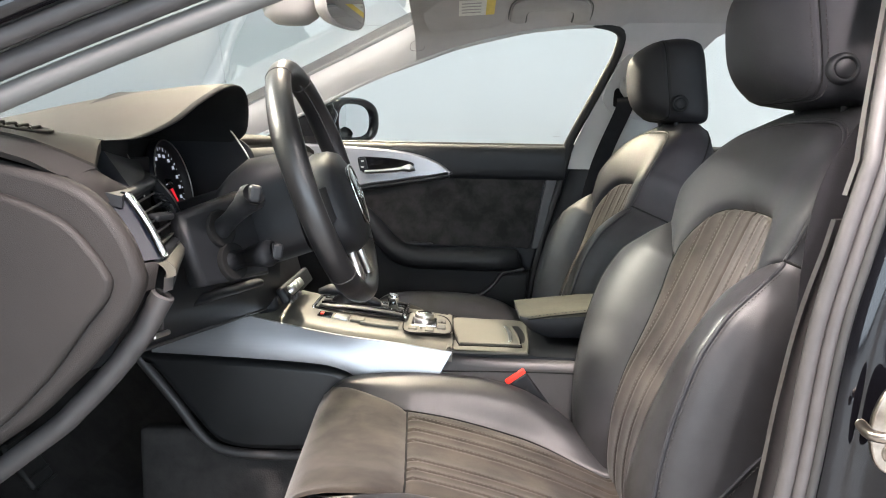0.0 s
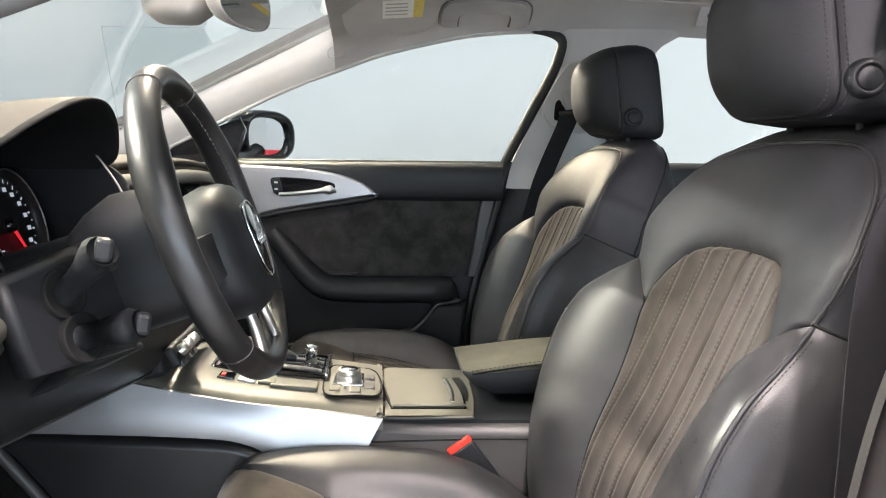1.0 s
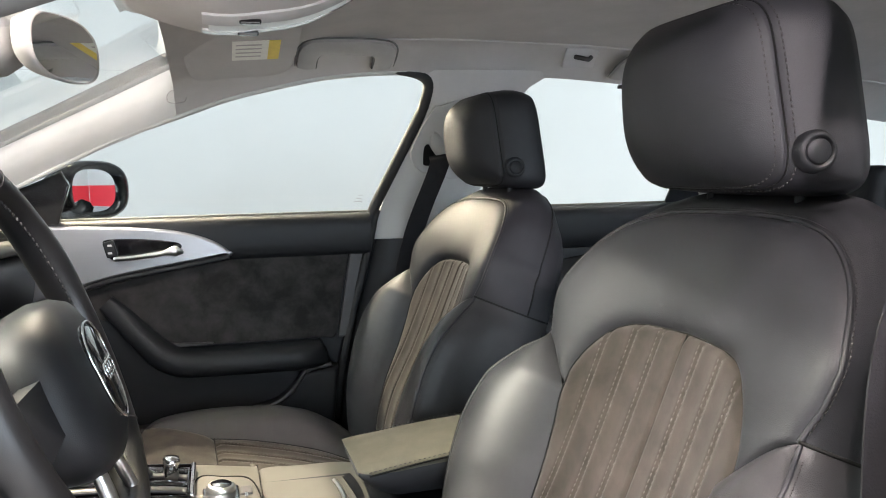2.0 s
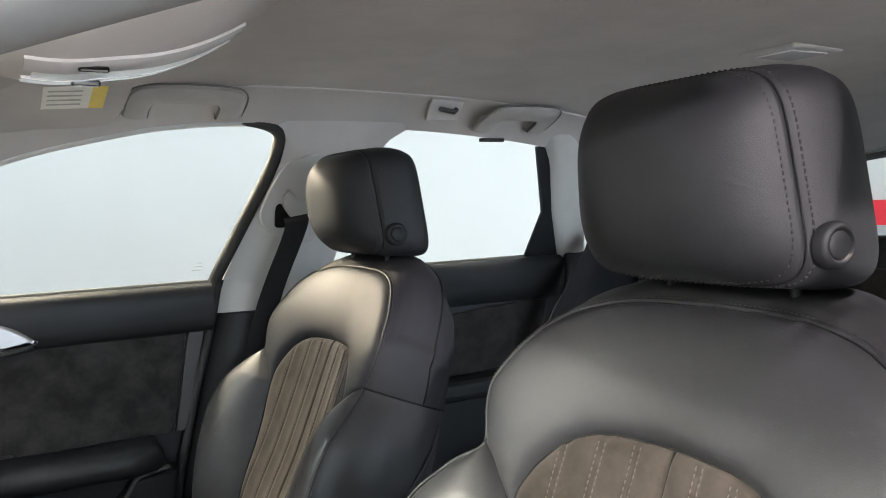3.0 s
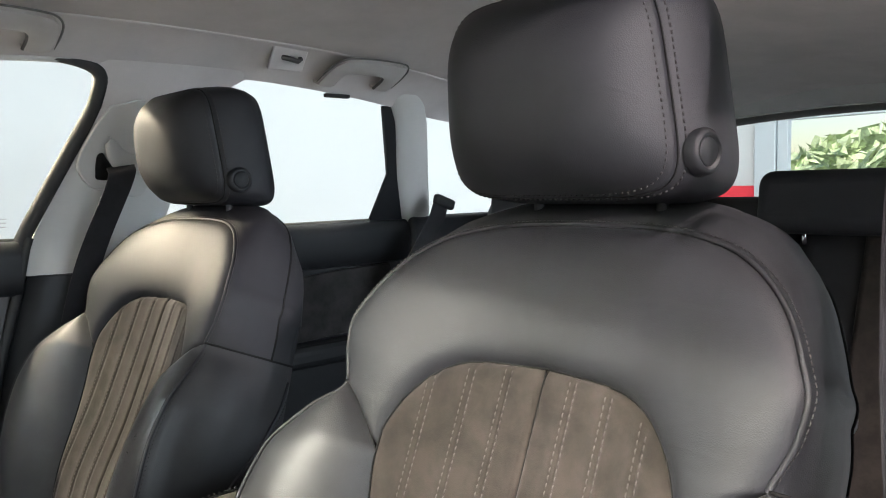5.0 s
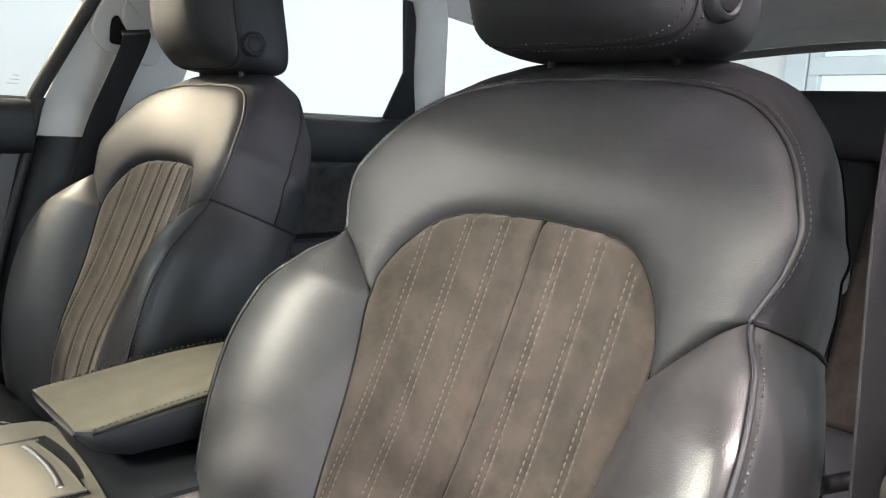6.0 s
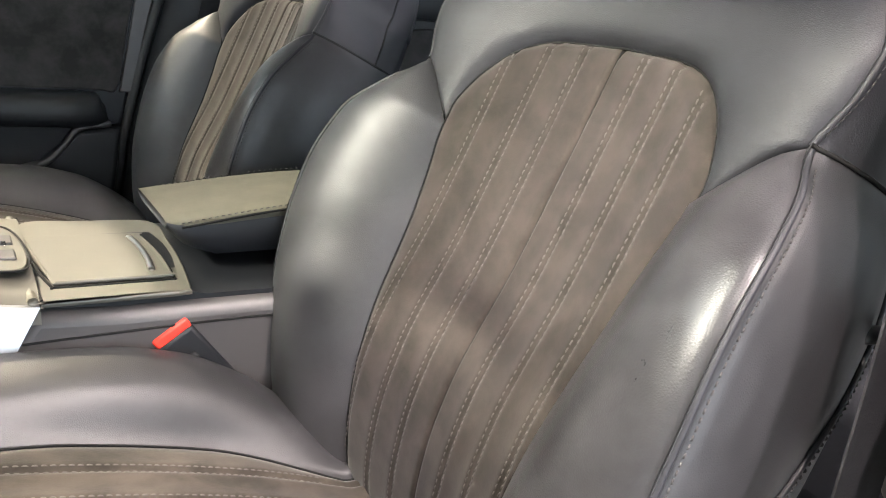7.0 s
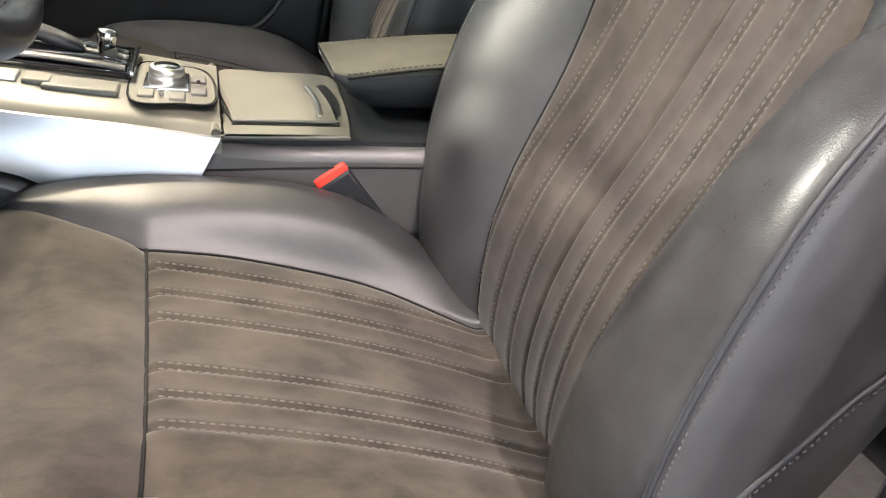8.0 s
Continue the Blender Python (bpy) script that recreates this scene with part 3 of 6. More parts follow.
# side glass on the closed side
mark = rounded([(-0.172, 1.261), (-0.176, 1.272), (-0.168, 1.283), (-0.148, 1.284), (-0.139, 1.274), (-0.146, 1.262)], 30, closed=True)
lean_about(0.6, 0.0)
part("airbag_mark", tube([(x, 0.597 - 0.35 * (z - 1.272), z) for x, z in mark], 0.0009, 6, closed=True), GRIP, car, "small oval mark moulded in the pillar")
lean_about(0.72)
zz = np.linspace(1.0, 1.33, 8)


def side_pane(name, x0, x1, sgn, label):
    p = np.zeros((2, 8, 3))
    for i, x in enumerate((x0, x1)):
        p[i] = np.stack([np.full(8, x), sgn * (side_y(zz) + 0.016), zz], 1)
    ob = part(name, thick(p, np.array((0, sgn * 0.004, 0))), GLASS, car, label)
    ob.visible_shadow = False


side_pane("side_glass", -0.7, 0.4, 1, "closed front door window glass")
side_pane("side_glass", 0.47, 1.09, 1, "closed rear door window glass")
side_pane("side_glass", 1.09, 1.8, 1, "rear quarter glass")
side_pane("side_glass", 0.47, 1.09, -1, "closed rear door window glass")
side_pane("side_glass", 1.09, 1.8, -1, "rear quarter glass")
# ---- front seats ----
SEAT_Y = -0.338
lean_about(SEAT_Y)
P0, UP, FWD = np.array((0.235, SEAT_Y, 0.55)), np.array((0.398, 0, 0.917)), np.array((-0.917, 0, 0.398))
inset_w = spline([-0.06, 0, 0.1, 0.2, 0.28, 0.326, 0.345, 0.374, 0.402, 0.423, 0.432, 0.436], [0.10, 0.108, 0.118, 0.129, 0.14, 0.147, 0.147, 0.138, 0.119, 0.092, 0.06, 0.0])
edge_w = spline([-0.06, 0, 0.1, 0.2, 0.3, 0.35, 0.385, 0.40, 0.416, 0.44, 0.467, 0.503, 0.538, 0.557, 0.563, 0.565],
                [0.225, 0.238, 0.248, 0.25, 0.243, 0.226, 0.205, 0.21, 0.216, 0.219, 0.210, 0.19, 0.152, 0.103, 0.06, 0.0])
edge_d = spline([-0.06, 0, 0.05, 0.1, 0.15, 0.2, 0.25, 0.3, 0.35, 0.385, 0.44, 0.503, 0.538, 0.565], [-0.02, 0.008, 0.032, 0.053, 0.067, 0.076, 0.08, 0.074, 0.05, 0.03, 0.034, 0.024, 0.014, 0.0])
lumbar = spline([-0.08, -0.04, 0.0, 0.05, 0.1, 0.15, 0.25, 0.436], [-0.085, -0.058, -0.033, -0.014, -0.003, 0.001, -0.003, 0.001])
STITCH_W = (0.033, 0.07, 0.108)


def back_at(s, w, d):
    s, w, d = np.broadcast_arrays(np.asarray(s, float), np.asarray(w, float), np.asarray(d, float))
    return P0 + s[..., None] * UP + d[..., None] * FWD + np.stack([0 * w, w, 0 * w], -1)


def dip(dist, depth=0.005, reach=0.006):
    return -depth * np.exp(-((np.abs(dist) / reach) ** 1.3))


def inset_d(s, w):
    d = lumbar(s) + 1.15 * w**2
    for k in STITCH_W:
        d = d - 0.0024 * np.exp(-(((np.abs(w) - k) / 0.003) ** 2)) + 0.0014 * np.exp(-(((np.abs(w) - k) / 0.011) ** 2))
    return d - 0.004 * np.exp(-((w / 0.0022) ** 2))


def leg_d(s):
    """Depth of the seam between shoulder panel and bolster."""
    return np.interp(s, [0.33, 0.385], [float(lumbar(0.33)) + 1.15 * 0.1475**2, float(edge_d(0.385))])


def leather_seat(base):
    seat = thing("bucket_seat", base, "dark leather driver's seat with ribbed brown suede centre and tall headrest", "car seat", "front seats")
    # -- backrest centre
    v = np.linspace(0, 1, 110)
    s = 0.4355 - 0.4955 * (1 - v) ** 1.5
    t = np.linspace(-1, 1, 141)
    half = inset_w(s)[:, None]
    w = half * t[None]
    slope = np.abs(np.gradient(inset_w(s), s))[:, None]
    dist = np.minimum((half - np.abs(w)) / np.sqrt(1 + slope**2), 0.436 - s[:, None])
    centre = part("backrest_centre", sheet(back_at(s[:, None], w, inset_d(s[:, None], w) + dip(dist))), SUEDE, seat, "ribbed brown suede backrest panel")
    paths, normals, dark = [], [], []
    for k in STITCH_W:
        for sg in (1, -1):
            for off in (-0.0034, 0.0034):
                ss = np.linspace(-0.02, 0.43, 120)
                ww = np.full(120, sg * (k + off))
                ok = inset_w(ss) > k + off + 0.004
                paths.append(back_at(ss[ok], ww[ok], inset_d(ss[ok], ww[ok]) + 0.0004))
                normals.append(np.tile(FWD, (ok.sum(), 1)))
    part("stitching", stitches(paths, normals, 0.0042, 0.002, 0.0004, 0.0), THREAD, centre, "pale twin rows of stitching")
    ss = np.linspace(-0.03, 0.434, 80)
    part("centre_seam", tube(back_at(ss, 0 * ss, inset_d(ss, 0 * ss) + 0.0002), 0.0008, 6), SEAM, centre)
    # -- shoulder panel: a band from the arch out to the crown seam
    arch = np.array([(inset_w(x), x) for x in np.r_[np.linspace(0.33, 0.42, 40), 0.4355 - 0.0155 * np.linspace(1, 0, 30) ** 2]])
    arch = np.vstack([arch, (0, 0.436)])
    leg = [(0.1475, 0.33), (0.165, 0.35), (0.187, 0.372), (0.205, 0.385)]
    crown = np.array(leg[:-1] + [(edge_w(x), x) for x in np.r_[np.linspace(0.385, 0.55, 60), 0.565 - 0.015 * np.linspace(1, 0, 40) ** 2]])
    a, b = even(arch, 90), even(crown, 90)
    a, b = np.vstack([a, (a[:-1] * (-1, 1))[::-1]]), np.vstack([b, (b[:-1] * (-1, 1))[::-1]])
    q = (0.5 - 0.5 * np.cos(np.linspace(0, np.pi, 30)))[None, :]
    wq, sq = a[:, :1] * (1 - q) + b[:, :1] * q, a[:, 1:] * (1 - q) + b[:, 1:] * q
    gap = np.linalg.norm(b - a, axis=1)[:, None]
    d0, d1 = lumbar(a[:, 1])[:, None] + 1.15 * a[:, :1] ** 2, np.where(b[:, 1] < 0.385, leg_d(b[:, 1]), edge_d(b[:, 1]))[:, None]
    fat = 0.0115 * np.clip(gap / 0.1, 0, 1.2)
    dq = d0 * (1 - q) + d1 * q + fat * (4 * q * (1 - q)) ** 0.55 + dip(q * gap) + dip((1 - q) * gap, 0.005, 0.006)
    part("shoulder_panel", sheet(back_at(sq, wq, dq), flip=True), LEATHER, seat, "smooth dark leather shoulder panel")
    line = back_at(a[:, 1], a[:, 0], d0[:, 0] - 0.0045)
    part("arch_seam", tube(line, 0.001, 6), SEAM, seat)
    cs = b[b[:, 1] > 0.3845]
    line = back_at(cs[:, 1], cs[:, 0], edge_d(cs[:, 1]) - 0.002)
    part("crown_piping", tube(line, 0.0022, 8), LEATHER, seat)
    inner = cs * (0.955, 1) - (0, 0.006)
    out2 = cs * (1.018, 1) + (0, 0.0035)
    nn = np.tile(FWD, (len(cs), 1)) + np.stack([0 * cs[:, 0], cs[:, 0] * 3, 0 * cs[:, 0]], 1)
    part("stitching", stitches([back_at(out2[:, 1], out2[:, 0], edge_d(cs[:, 1]) - 0.0025)], [nn], 0.0034, 0.0014, 0.0004, 0.0001), THREAD_DARK, seat)
    # -- bolsters
    s = np.linspace(-0.06, 0.3845, 90)
    q = np.linspace(0, 1, 34)[None, :]
    legs = spline([0.33, 0.35, 0.372, 0.385], [0.1475, 0.165, 0.187, 0.2045])
    wi = np.where(s < 0.33, inset_w(s), legs(s))[:, None]
    wo = edge_w(s)[:, None]
    d0 = np.where(s[:, None] < 0.33, lumbar(s)[:, None] + 1.15 * wi**2, leg_d(s)[:, None])
    d1 = edge_d(s)[:, None]
    fat = spline([-0.06, 0.05, 0.2, 0.32, 0.385], [0.022, 0.03, 0.03, 0.022, 0.006])(s)[:, None]
    dq = d0 * (1 - q) + d1 * q + fat * (np.sin(np.pi * q**0.85)) + dip(q * (wo - wi)) + dip((1 - q) * (wo - wi), 0.005, 0.006)
    for sg in (1, -1):
        bol = part("side_bolster", sheet(back_at(s[:, None], sg * (wi * (1 - q) + wo * q), dq), flip=sg > 0), LEATHER_SIDE_LIT if sg > 0 else LEATHER_WORN, seat, "creased dark leather side bolster")
        line = back_at(s, sg * wi[:, 0], d0[:, 0] - 0.004)
        part("seam", tube(line, 0.0009, 6), SEAM, bol)
        line = back_at(s, sg * wo[:, 0], d1[:, 0] - 0.003)
        part("piping", tube(line, 0.0022, 8), LEATHER, bol)
        so = np.linspace(-0.03, 0.375, 90)
        line = back_at(so, sg * (edge_w(so) + 0.0045), edge_d(so) - 0.0055)
        part("stitching", stitches([line], [np.tile(FWD, (90, 1)) + np.array((0, sg * 1.0, 0))], 0.0034, 0.0016, 0.00045, 0.0004), THREAD_DARK, bol)
    # -- sides and top: the outline swept back to the shell
    low = np.array([(edge_w(x), x) for x in np.linspace(-0.06, 0.385, 60)])
    top = np.array([(edge_w(x), x) for x in np.r_[np.linspace(0.385, 0.55, 60), 0.565 - 0.015 * np.linspace(1, 0, 40) ** 2]])
    top = even(np.vstack([top, (top[:-1] * (-1, 1))[::-1]]), 150)

    back_w = spline([0.2, 0.25, 0.3, 0.35, 0.385, 0.44, 0.5, 0.538, 0.565], [0.25, 0.248, 0.242, 0.231, 0.222, 0.2, 0.168, 0.132, 0.0])

    def swept(line, outward, prof, grow=1.0, tuck=0.0):
        g = np.zeros((len(line), len(prof), 3))
        ed = edge_d(line[:, 1])
        for j, (o, f) in enumerate(prof):
            o = o * grow if o > 0 else o
            o = np.broadcast_to(o, (len(line),)) - tuck * f
            g[:, j] = back_at(line[:, 1] + outward[:, 1] * o, line[:, 0] + outward[:, 0] * o, ed * (1 - f) - 0.115 * f)
        return g

    prof = [(0, 0.0), (0.001, 0.03), (0.005, 0.07), (0.009, 0.16), (0.011, 0.3), (0.009, 0.45), (-0.002, 0.7), (-0.016, 0.9), (-0.028, 1.0)]
    fine = np.stack([np.interp(np.linspace(0, 8, 34), range(9), [p[k] for p in prof]) for k in (0, 1)], 1)
    tg = np.gradient(top, axis=0)
    nrm = np.stack([-tg[:, 1], tg[:, 0]], 1)
    nrm /= np.linalg.norm(nrm, axis=1)[:, None]
    nrm *= np.sign(nrm[len(nrm) // 2, 1])
    prof = [(0, 0.0), (0.0012, 0.03), (0.0035, 0.07), (0.007, 0.16), (0.0098, 0.3), (0.011, 0.45), (0.009, 0.65), (0.0, 0.88), (-0.02, 1.0)]
    dome = np.stack([np.interp(np.linspace(0, 8, 34), range(9), [p[k] for p in prof]) for k in (0, 1)], 1)
    near = np.clip((top[:, 1] - 0.385) / 0.07, 0, 1)
    near = (near * near * (3 - 2 * near))[:, None]
    sideways = np.stack([np.sign(top[:, 0]), 0 * top[:, 0]], 1)
    outw = sideways * (1 - near) + nrm * near
    rise = np.clip(nrm[:, 1], 0, 1)
    grow = (0.65 + 3.3 * rise**3) * near[:, 0] + (1 - near[:, 0])
    slim = (np.abs(top[:, 0]) - back_w(top[:, 1])) * (1 - rise)
    crown_a = swept(top, outw, fine, grow, slim)
    crown_b = swept(top, outw, dome, grow, slim)
    crown_strip = crown_a * (1 - near[:, :, None]) + crown_b * near[:, :, None]
    wrap = part("shoulder_side", sheet(crown_strip), LEATHER, seat, "dark leather top and upper side of the backrest")
    part("back_piping", tube(crown_strip[:, 24], 0.0017, 6), SEAM, wrap)
    for sg in (1, -1):
        ln = low * (sg, 1)
        outw = np.tile((sg * 1.0, 0.0), (len(ln), 1))
        gs = swept(ln, outw, fine, 1.0, np.where(ln[:, 1] > 0.2, np.abs(ln[:, 0]) - back_w(ln[:, 1]), 0))
        side = part("side_panel", sheet(gs, flip=sg < 0), LEATHER_SIDE_LIT, seat, "dark leather outer side panel")
        part("side_seam", tube(gs[-1] + np.array((0, sg * 0.0005, 0)), 0.0016, 6), SEAM, side)
        # curved second seam low on the side
        path = []
        for k in range(60):
            f = np.interp(k / 59, [0, 0.25, 0.6, 0.85, 1], [31, 26, 19, 13.5, 12])
            i = np.interp(k / 59, [0, 1], [56, 6])
            i0, j0 = int(i), int(f)
            path.append(gs[i0, j0] * (1 - f + j0) + gs[i0, min(j0 + 1, 33)] * (f - j0))
        path = rounded(path[::4], 70)
        part("side_piping", tube(path + np.array((0, sg * 0.001, 0)), 0.0023, 8), LEATHER, side)
        part("stitching", stitches([path + np.array((0.004, sg * 0.0015, -0.003))], [np.tile((0, sg, 0), (70, 1))], 0.0034, 0.0016, 0.00045), THREAD_DARK, side)
    # -- back shell
    s = np.r_[np.linspace(-0.06, 0.5, 40), 0.565 - 0.065 * np.linspace(1, 0, 20)[1:] ** 2]
    t = np.linspace(-1, 1, 21)
    part("back_shell", sheet(back_at(s[:, None], (edge_w(s) * np.where(s > 0.38, 0.78, 0.86))[:, None] * t, -0.113 - 0.02 * (1 - t**2) * np.ones((len(s), 1))), flip=True), PLASTIC, seat, "dark moulded seat back shell")

    # -- cushion
    def cz(x):
        return spline([-0.12, -0.06, 0.05, 0.15, 0.25], [0.611, 0.602, 0.58, 0.552, 0.515])(x)

    bol_z = spline([-0.215, -0.19, -0.16, -0.1, -0.05, 0.05, 0.12, 0.18, 0.23, 0.27], [0.57, 0.616, 0.635, 0.644, 0.646, 0.642, 0.628, 0.597, 0.556, 0.51])
    pan_w = spline([-0.06, 0.02, 0.12, 0.25], [0.131, 0.138, 0.138, 0.115])

    def at(x, w, z):
        x, w, z = np.broadcast_arrays(np.asarray(x, float), np.asarray(w, float), np.asarray(z, float))
        broad = np.where(w < 0, -0.034 * np.interp(np.abs(w), [0, 0.108, 0.131, 0.155, 0.236], [0, 0, 1, 0.9, 0]), 0)
        return np.stack([x - 0.05 * (w - 0.13) * np.clip((0.26 - x) / 0.32, 0, 1), SEAT_Y - 0.022 + w + broad, z], -1)

    def pan_z(x, w):
        z = cz(x) + 0.65 * w**2
        for k in (0.033, 0.067, 0.103):
            z = z - 0.0042 * np.exp(-(((np.abs(w) - k) / 0.0032) ** 2)) + 0.002 * np.exp(-(((np.abs(w) - k) / 0.012) ** 2))
        return z

    x = np.linspace(-0.06, 0.26, 80)[:, None]
    w = pan_w(x) * np.linspace(-1, 1, 121)[None]
    dist = np.minimum(pan_w(x) - np.abs(w), x + 0.06)
    pan = part("cushion_centre", sheet(at(x, w, pan_z(x, w) + dip(dist, 0.006, 0.007)), flip=True), SUEDE_RUBBED, seat, "rubbed brown suede ribbed cushion centre")
    paths = []
    for k in (0.033, 0.067, 0.103):
        for sg in (1, -1):
            for off in (-0.0042, 0.0042):
                xx = np.linspace(-0.052, 0.22, 90)
                paths.append(at(xx, sg * (k + off), pan_z(xx, np.full(90, k + off)) + 0.0004))
    part("stitching", stitches(paths, [np.tile((0, 0, 1.0), (90, 1))] * len(paths), 0.0044, 0.002, 0.00045, 0.0), THREAD, pan, "pale twin rows of stitching")
    yy = np.linspace(-0.132, 0.132, 30)
    part("cross_seam", tube(at(np.full(30, -0.0605), yy, pan_z(np.full(30, -0.06), yy) - 0.0045), 0.0014, 6), SEAM, pan)
    # thigh panel with rounded nose
    nose = rounded([(-0.19, 0.40), (-0.212, 0.46), (-0.226, 0.52), (-0.222, 0.562), (-0.198, 0.594), (-0.16, 0.609), (-0.11, 0.611), (-0.0615, 0.603)], 60)
    hw = np.interp(np.linspace(0, 1, 60), [0, 0.45, 0.7, 0.85, 1], [0.205, 0.2, 0.176, 0.15, 0.133])[:, None]
    t = np.linspace(-1, 1, 61)[None]
    w = hw * t
    lift = np.interp(np.linspace(0, 1, 60), [0, 0.4, 0.6, 1], [0.0, 0.25, 1, 0.85])[:, None] * 0.85 * w**2
    bulge = np.interp(np.linspace(0, 1, 60), [0, 1], [1, 0])[:, None] * 0.25 * w**2
    g = at(nose[:, :1] + bulge, w, nose[:, 1:] + lift + dip((hw - np.abs(w)), 0.006, 0.007) + dip(nose[:, :1] * 0 + np.linspace(0.3, 0, 60)[:, None], 0.006, 0.007))
    part("thigh_panel", sheet(g, flip=True), SUEDE_RUBBED, seat, "rubbed brown suede thigh support")
    # cushion bolsters
    x = np.linspace(-0.205, 0.27, 80)
    wi = np.where(x < -0.06, np.interp(x, [-0.205, -0.17, -0.06], [0.195, 0.17, 0.131]), pan_w(x))
    zi = np.where(x < -0.06, np.interp(x, [-0.205, -0.17, -0.06], [0.598, 0.628, 0.612]), cz(x) + 0.65 * wi**2)
    zb = bol_z(x)
    cap = np.interp(x, [-0.205, -0.17], [0.9, 1.0])
    keys = []
    for k in range(len(x)):
        keys.append(rounded([(wi[k], zi[k] - 0.006), (wi[k] + 0.008, zi[k] + 0.004), (0.5 * wi[k] + 0.098, 0.35 * zi[k] + 0.65 * zb[k] + 0.004), (0.205, zb[k]), (0.236, zb[k] - 0.012), (0.25 * cap[k], zb[k] - 0.05), (0.254 * cap[k], zb[k] - 0.12), (0.25 * cap[k], 0.40)], 46))
    keys = np.array(keys)
    for sg in (1, -1):
        low_ = 0.0 if sg > 0 else 0.016 * np.clip((keys[:, :, 0] - 0.14) / 0.05, 0, 1)
        cb = part("cushion_bolster", sheet(at(x[:, None], sg * keys[:, :, 0], keys[:, :, 1] - low_), flip=sg < 0), LEATHER_SIDE_LIT, seat, "dark leather cushion side bolster")
        part("seam", tube(at(x, sg * wi, zi - 0.0045), 0.0011, 6), SEAM, cb)
        part("stitching", stitches([at(x[4:-6], sg * keys[4:-6, 30, 0], keys[4:-6, 30, 1])], [np.tile((0, sg * 0.7, 0.7), (70, 1))], 0.0034, 0.0016, 0.00045, 0.0003), THREAD_DARK, cb)
        part("side_trim", block((0.06, SEAT_Y + sg * 0.222, 0.42), (0.46, 0.03, 0.13), 0.012), PLASTIC, seat, "dark plastic seat side trim")
    part("seat_pan", block((0.03, SEAT_Y, 0.44), (0.42, 0.4, 0.12), 0.02), PLASTIC, seat)
    for sg in (1, -1):
        part("seat_rail", block((0.03, SEAT_Y + sg * 0.18, 0.325), (0.5, 0.04, 0.11), 0.005), RUBBER, seat)

    # -- headrest
    HB = (1.091, 1.258)
    n = 120
    ang = np.linspace(0, 2 * np.pi, n, endpoint=False)
    e = 0.36
    cw = np.sign(np.cos(ang)) * np.abs(np.cos(ang)) ** e
    sw = np.sign(np.sin(ang)) * np.abs(np.sin(ang)) ** e
    zc = (HB[0] + HB[1]) / 2

    def ring(k, x, grow=0.0, lift=0.0):
        """One section: round near the middle, squarish at the rim."""
        ee = 1.0 - (1.0 - e) * min(1.0, k) ** 1.5
        c2 = np.sign(np.cos(ang)) * np.abs(np.cos(ang)) ** ee
        s2 = np.sign(np.sin(ang)) * np.abs(np.sin(ang)) ** ee
        z = zc + s2 * k * (HB[1] - HB[0]) / 2
        wide = c2 * k * (0.106 - 0.1 * (z - zc))
        return np.stack([x - 0.1 * (z - zc), SEAT_Y + 0.004 + wide + grow * cw, z + lift + grow * 0.35 * sw], -1)

    seam_x = 0.421
    front = [ring(k, seam_x - 0.05 * (1 - k**3.8)) for k in np.sin(np.linspace(0.0002, np.pi / 2, 32))]
    front[-1][:, 0] += 0.0035
    front[-2][:, 0] += 0.001
    hr = part("headrest", sheet(np.stack(front), close_v=True), LEATHER, seat, "padded dark leather headrest")
    wrap = [ring(1, seam_x + dx, gr, lf) for dx, gr, lf in ((0.0035, 0, 0), (0.005, 0.002, 0), (0.010, 0.005, 0), (0.02, 0.010, 0), (0.035, 0.015, 0), (0.05, 0.017, -0.001), (0.065, 0.015, -0.003), (0.078, 0.008, -0.005), (0.085, -0.004, -0.007))]
    wrap += [ring(k, seam_x + 0.085 + 0.006 * (1 - k), -0.004, -0.007) for k in (0.9, 0.6, 0.2)]
    part("wrap", sheet(np.stack(wrap), close_v=True), LEATHER, hr, "stitched leather headrest side")
    part("seam", tube(ring(1, seam_x + 0.0035, 0.0004), 0.0009, 6, closed=True), SEAM, hr)
    for pth in (ring(1, seam_x + 0.0085, 0.0046), ring(0.972, seam_x - 0.05 * (1 - 0.972**3.8))):
        pth = np.vstack([pth, pth[:1]])
        nn = np.stack([np.full(n + 1, -0.8), np.r_[cw, cw[:1]], np.r_[sw, sw[:1]]], 1)
        part("stitching", stitches([pth], [nn], 0.0036, 0.0018, 0.0006, 0.0002), THREAD_DARK, hr)
    bc = Vector((0.449, SEAT_Y - 0.114, 1.124))
    knob = part("release_button", lathe([(0.0001, 0.0062), (0.0098, 0.006), (0.0106, 0.0052), (0.0108, 0.004), (0.0118, 0.004), (0.0122, 0.0066), (0.014, 0.007), (0.0175, 0.004), (0.019, -0.002)], bc, (-0.12, -1, 0.0)), PLASTIC, seat, "round dark headrest release button")
    for sg in (1, -1):
        px = 0.48
        part("post", tube([(px, SEAT_Y + sg * 0.063, 1.04), (px, SEAT_Y + sg * 0.063, 1.13)], 0.0048, 12), PLASTIC, seat, "black headrest post")
        part("post_collar", lathe([(0.001, 0.006), (0.014, 0.0055), (0.0225, 0.002), (0.025, -0.012)], (px, SEAT_Y + sg * 0.063, 1.109), (0.15, 0, 1)), PLASTIC, seat, "black headrest post collar")
    return seat


driver_seat = leather_seat((0.05, SEAT_Y, 0.275))
passenger_seat = copy_thing(driver_seat, Matrix.Translation((0.05 - 0.043, SEAT_Y + 0.715, 0.27)))
for child in passenger_seat.children:
    if child.name.split(".")[0] in ("headrest", "release_button"):
        child.location.x += 0.022
tagged(passenger_seat, "dark leather passenger seat with ribbed brown suede centre beside the armrest")
# ---- doors ----
lean_about(0.72, 0.0)


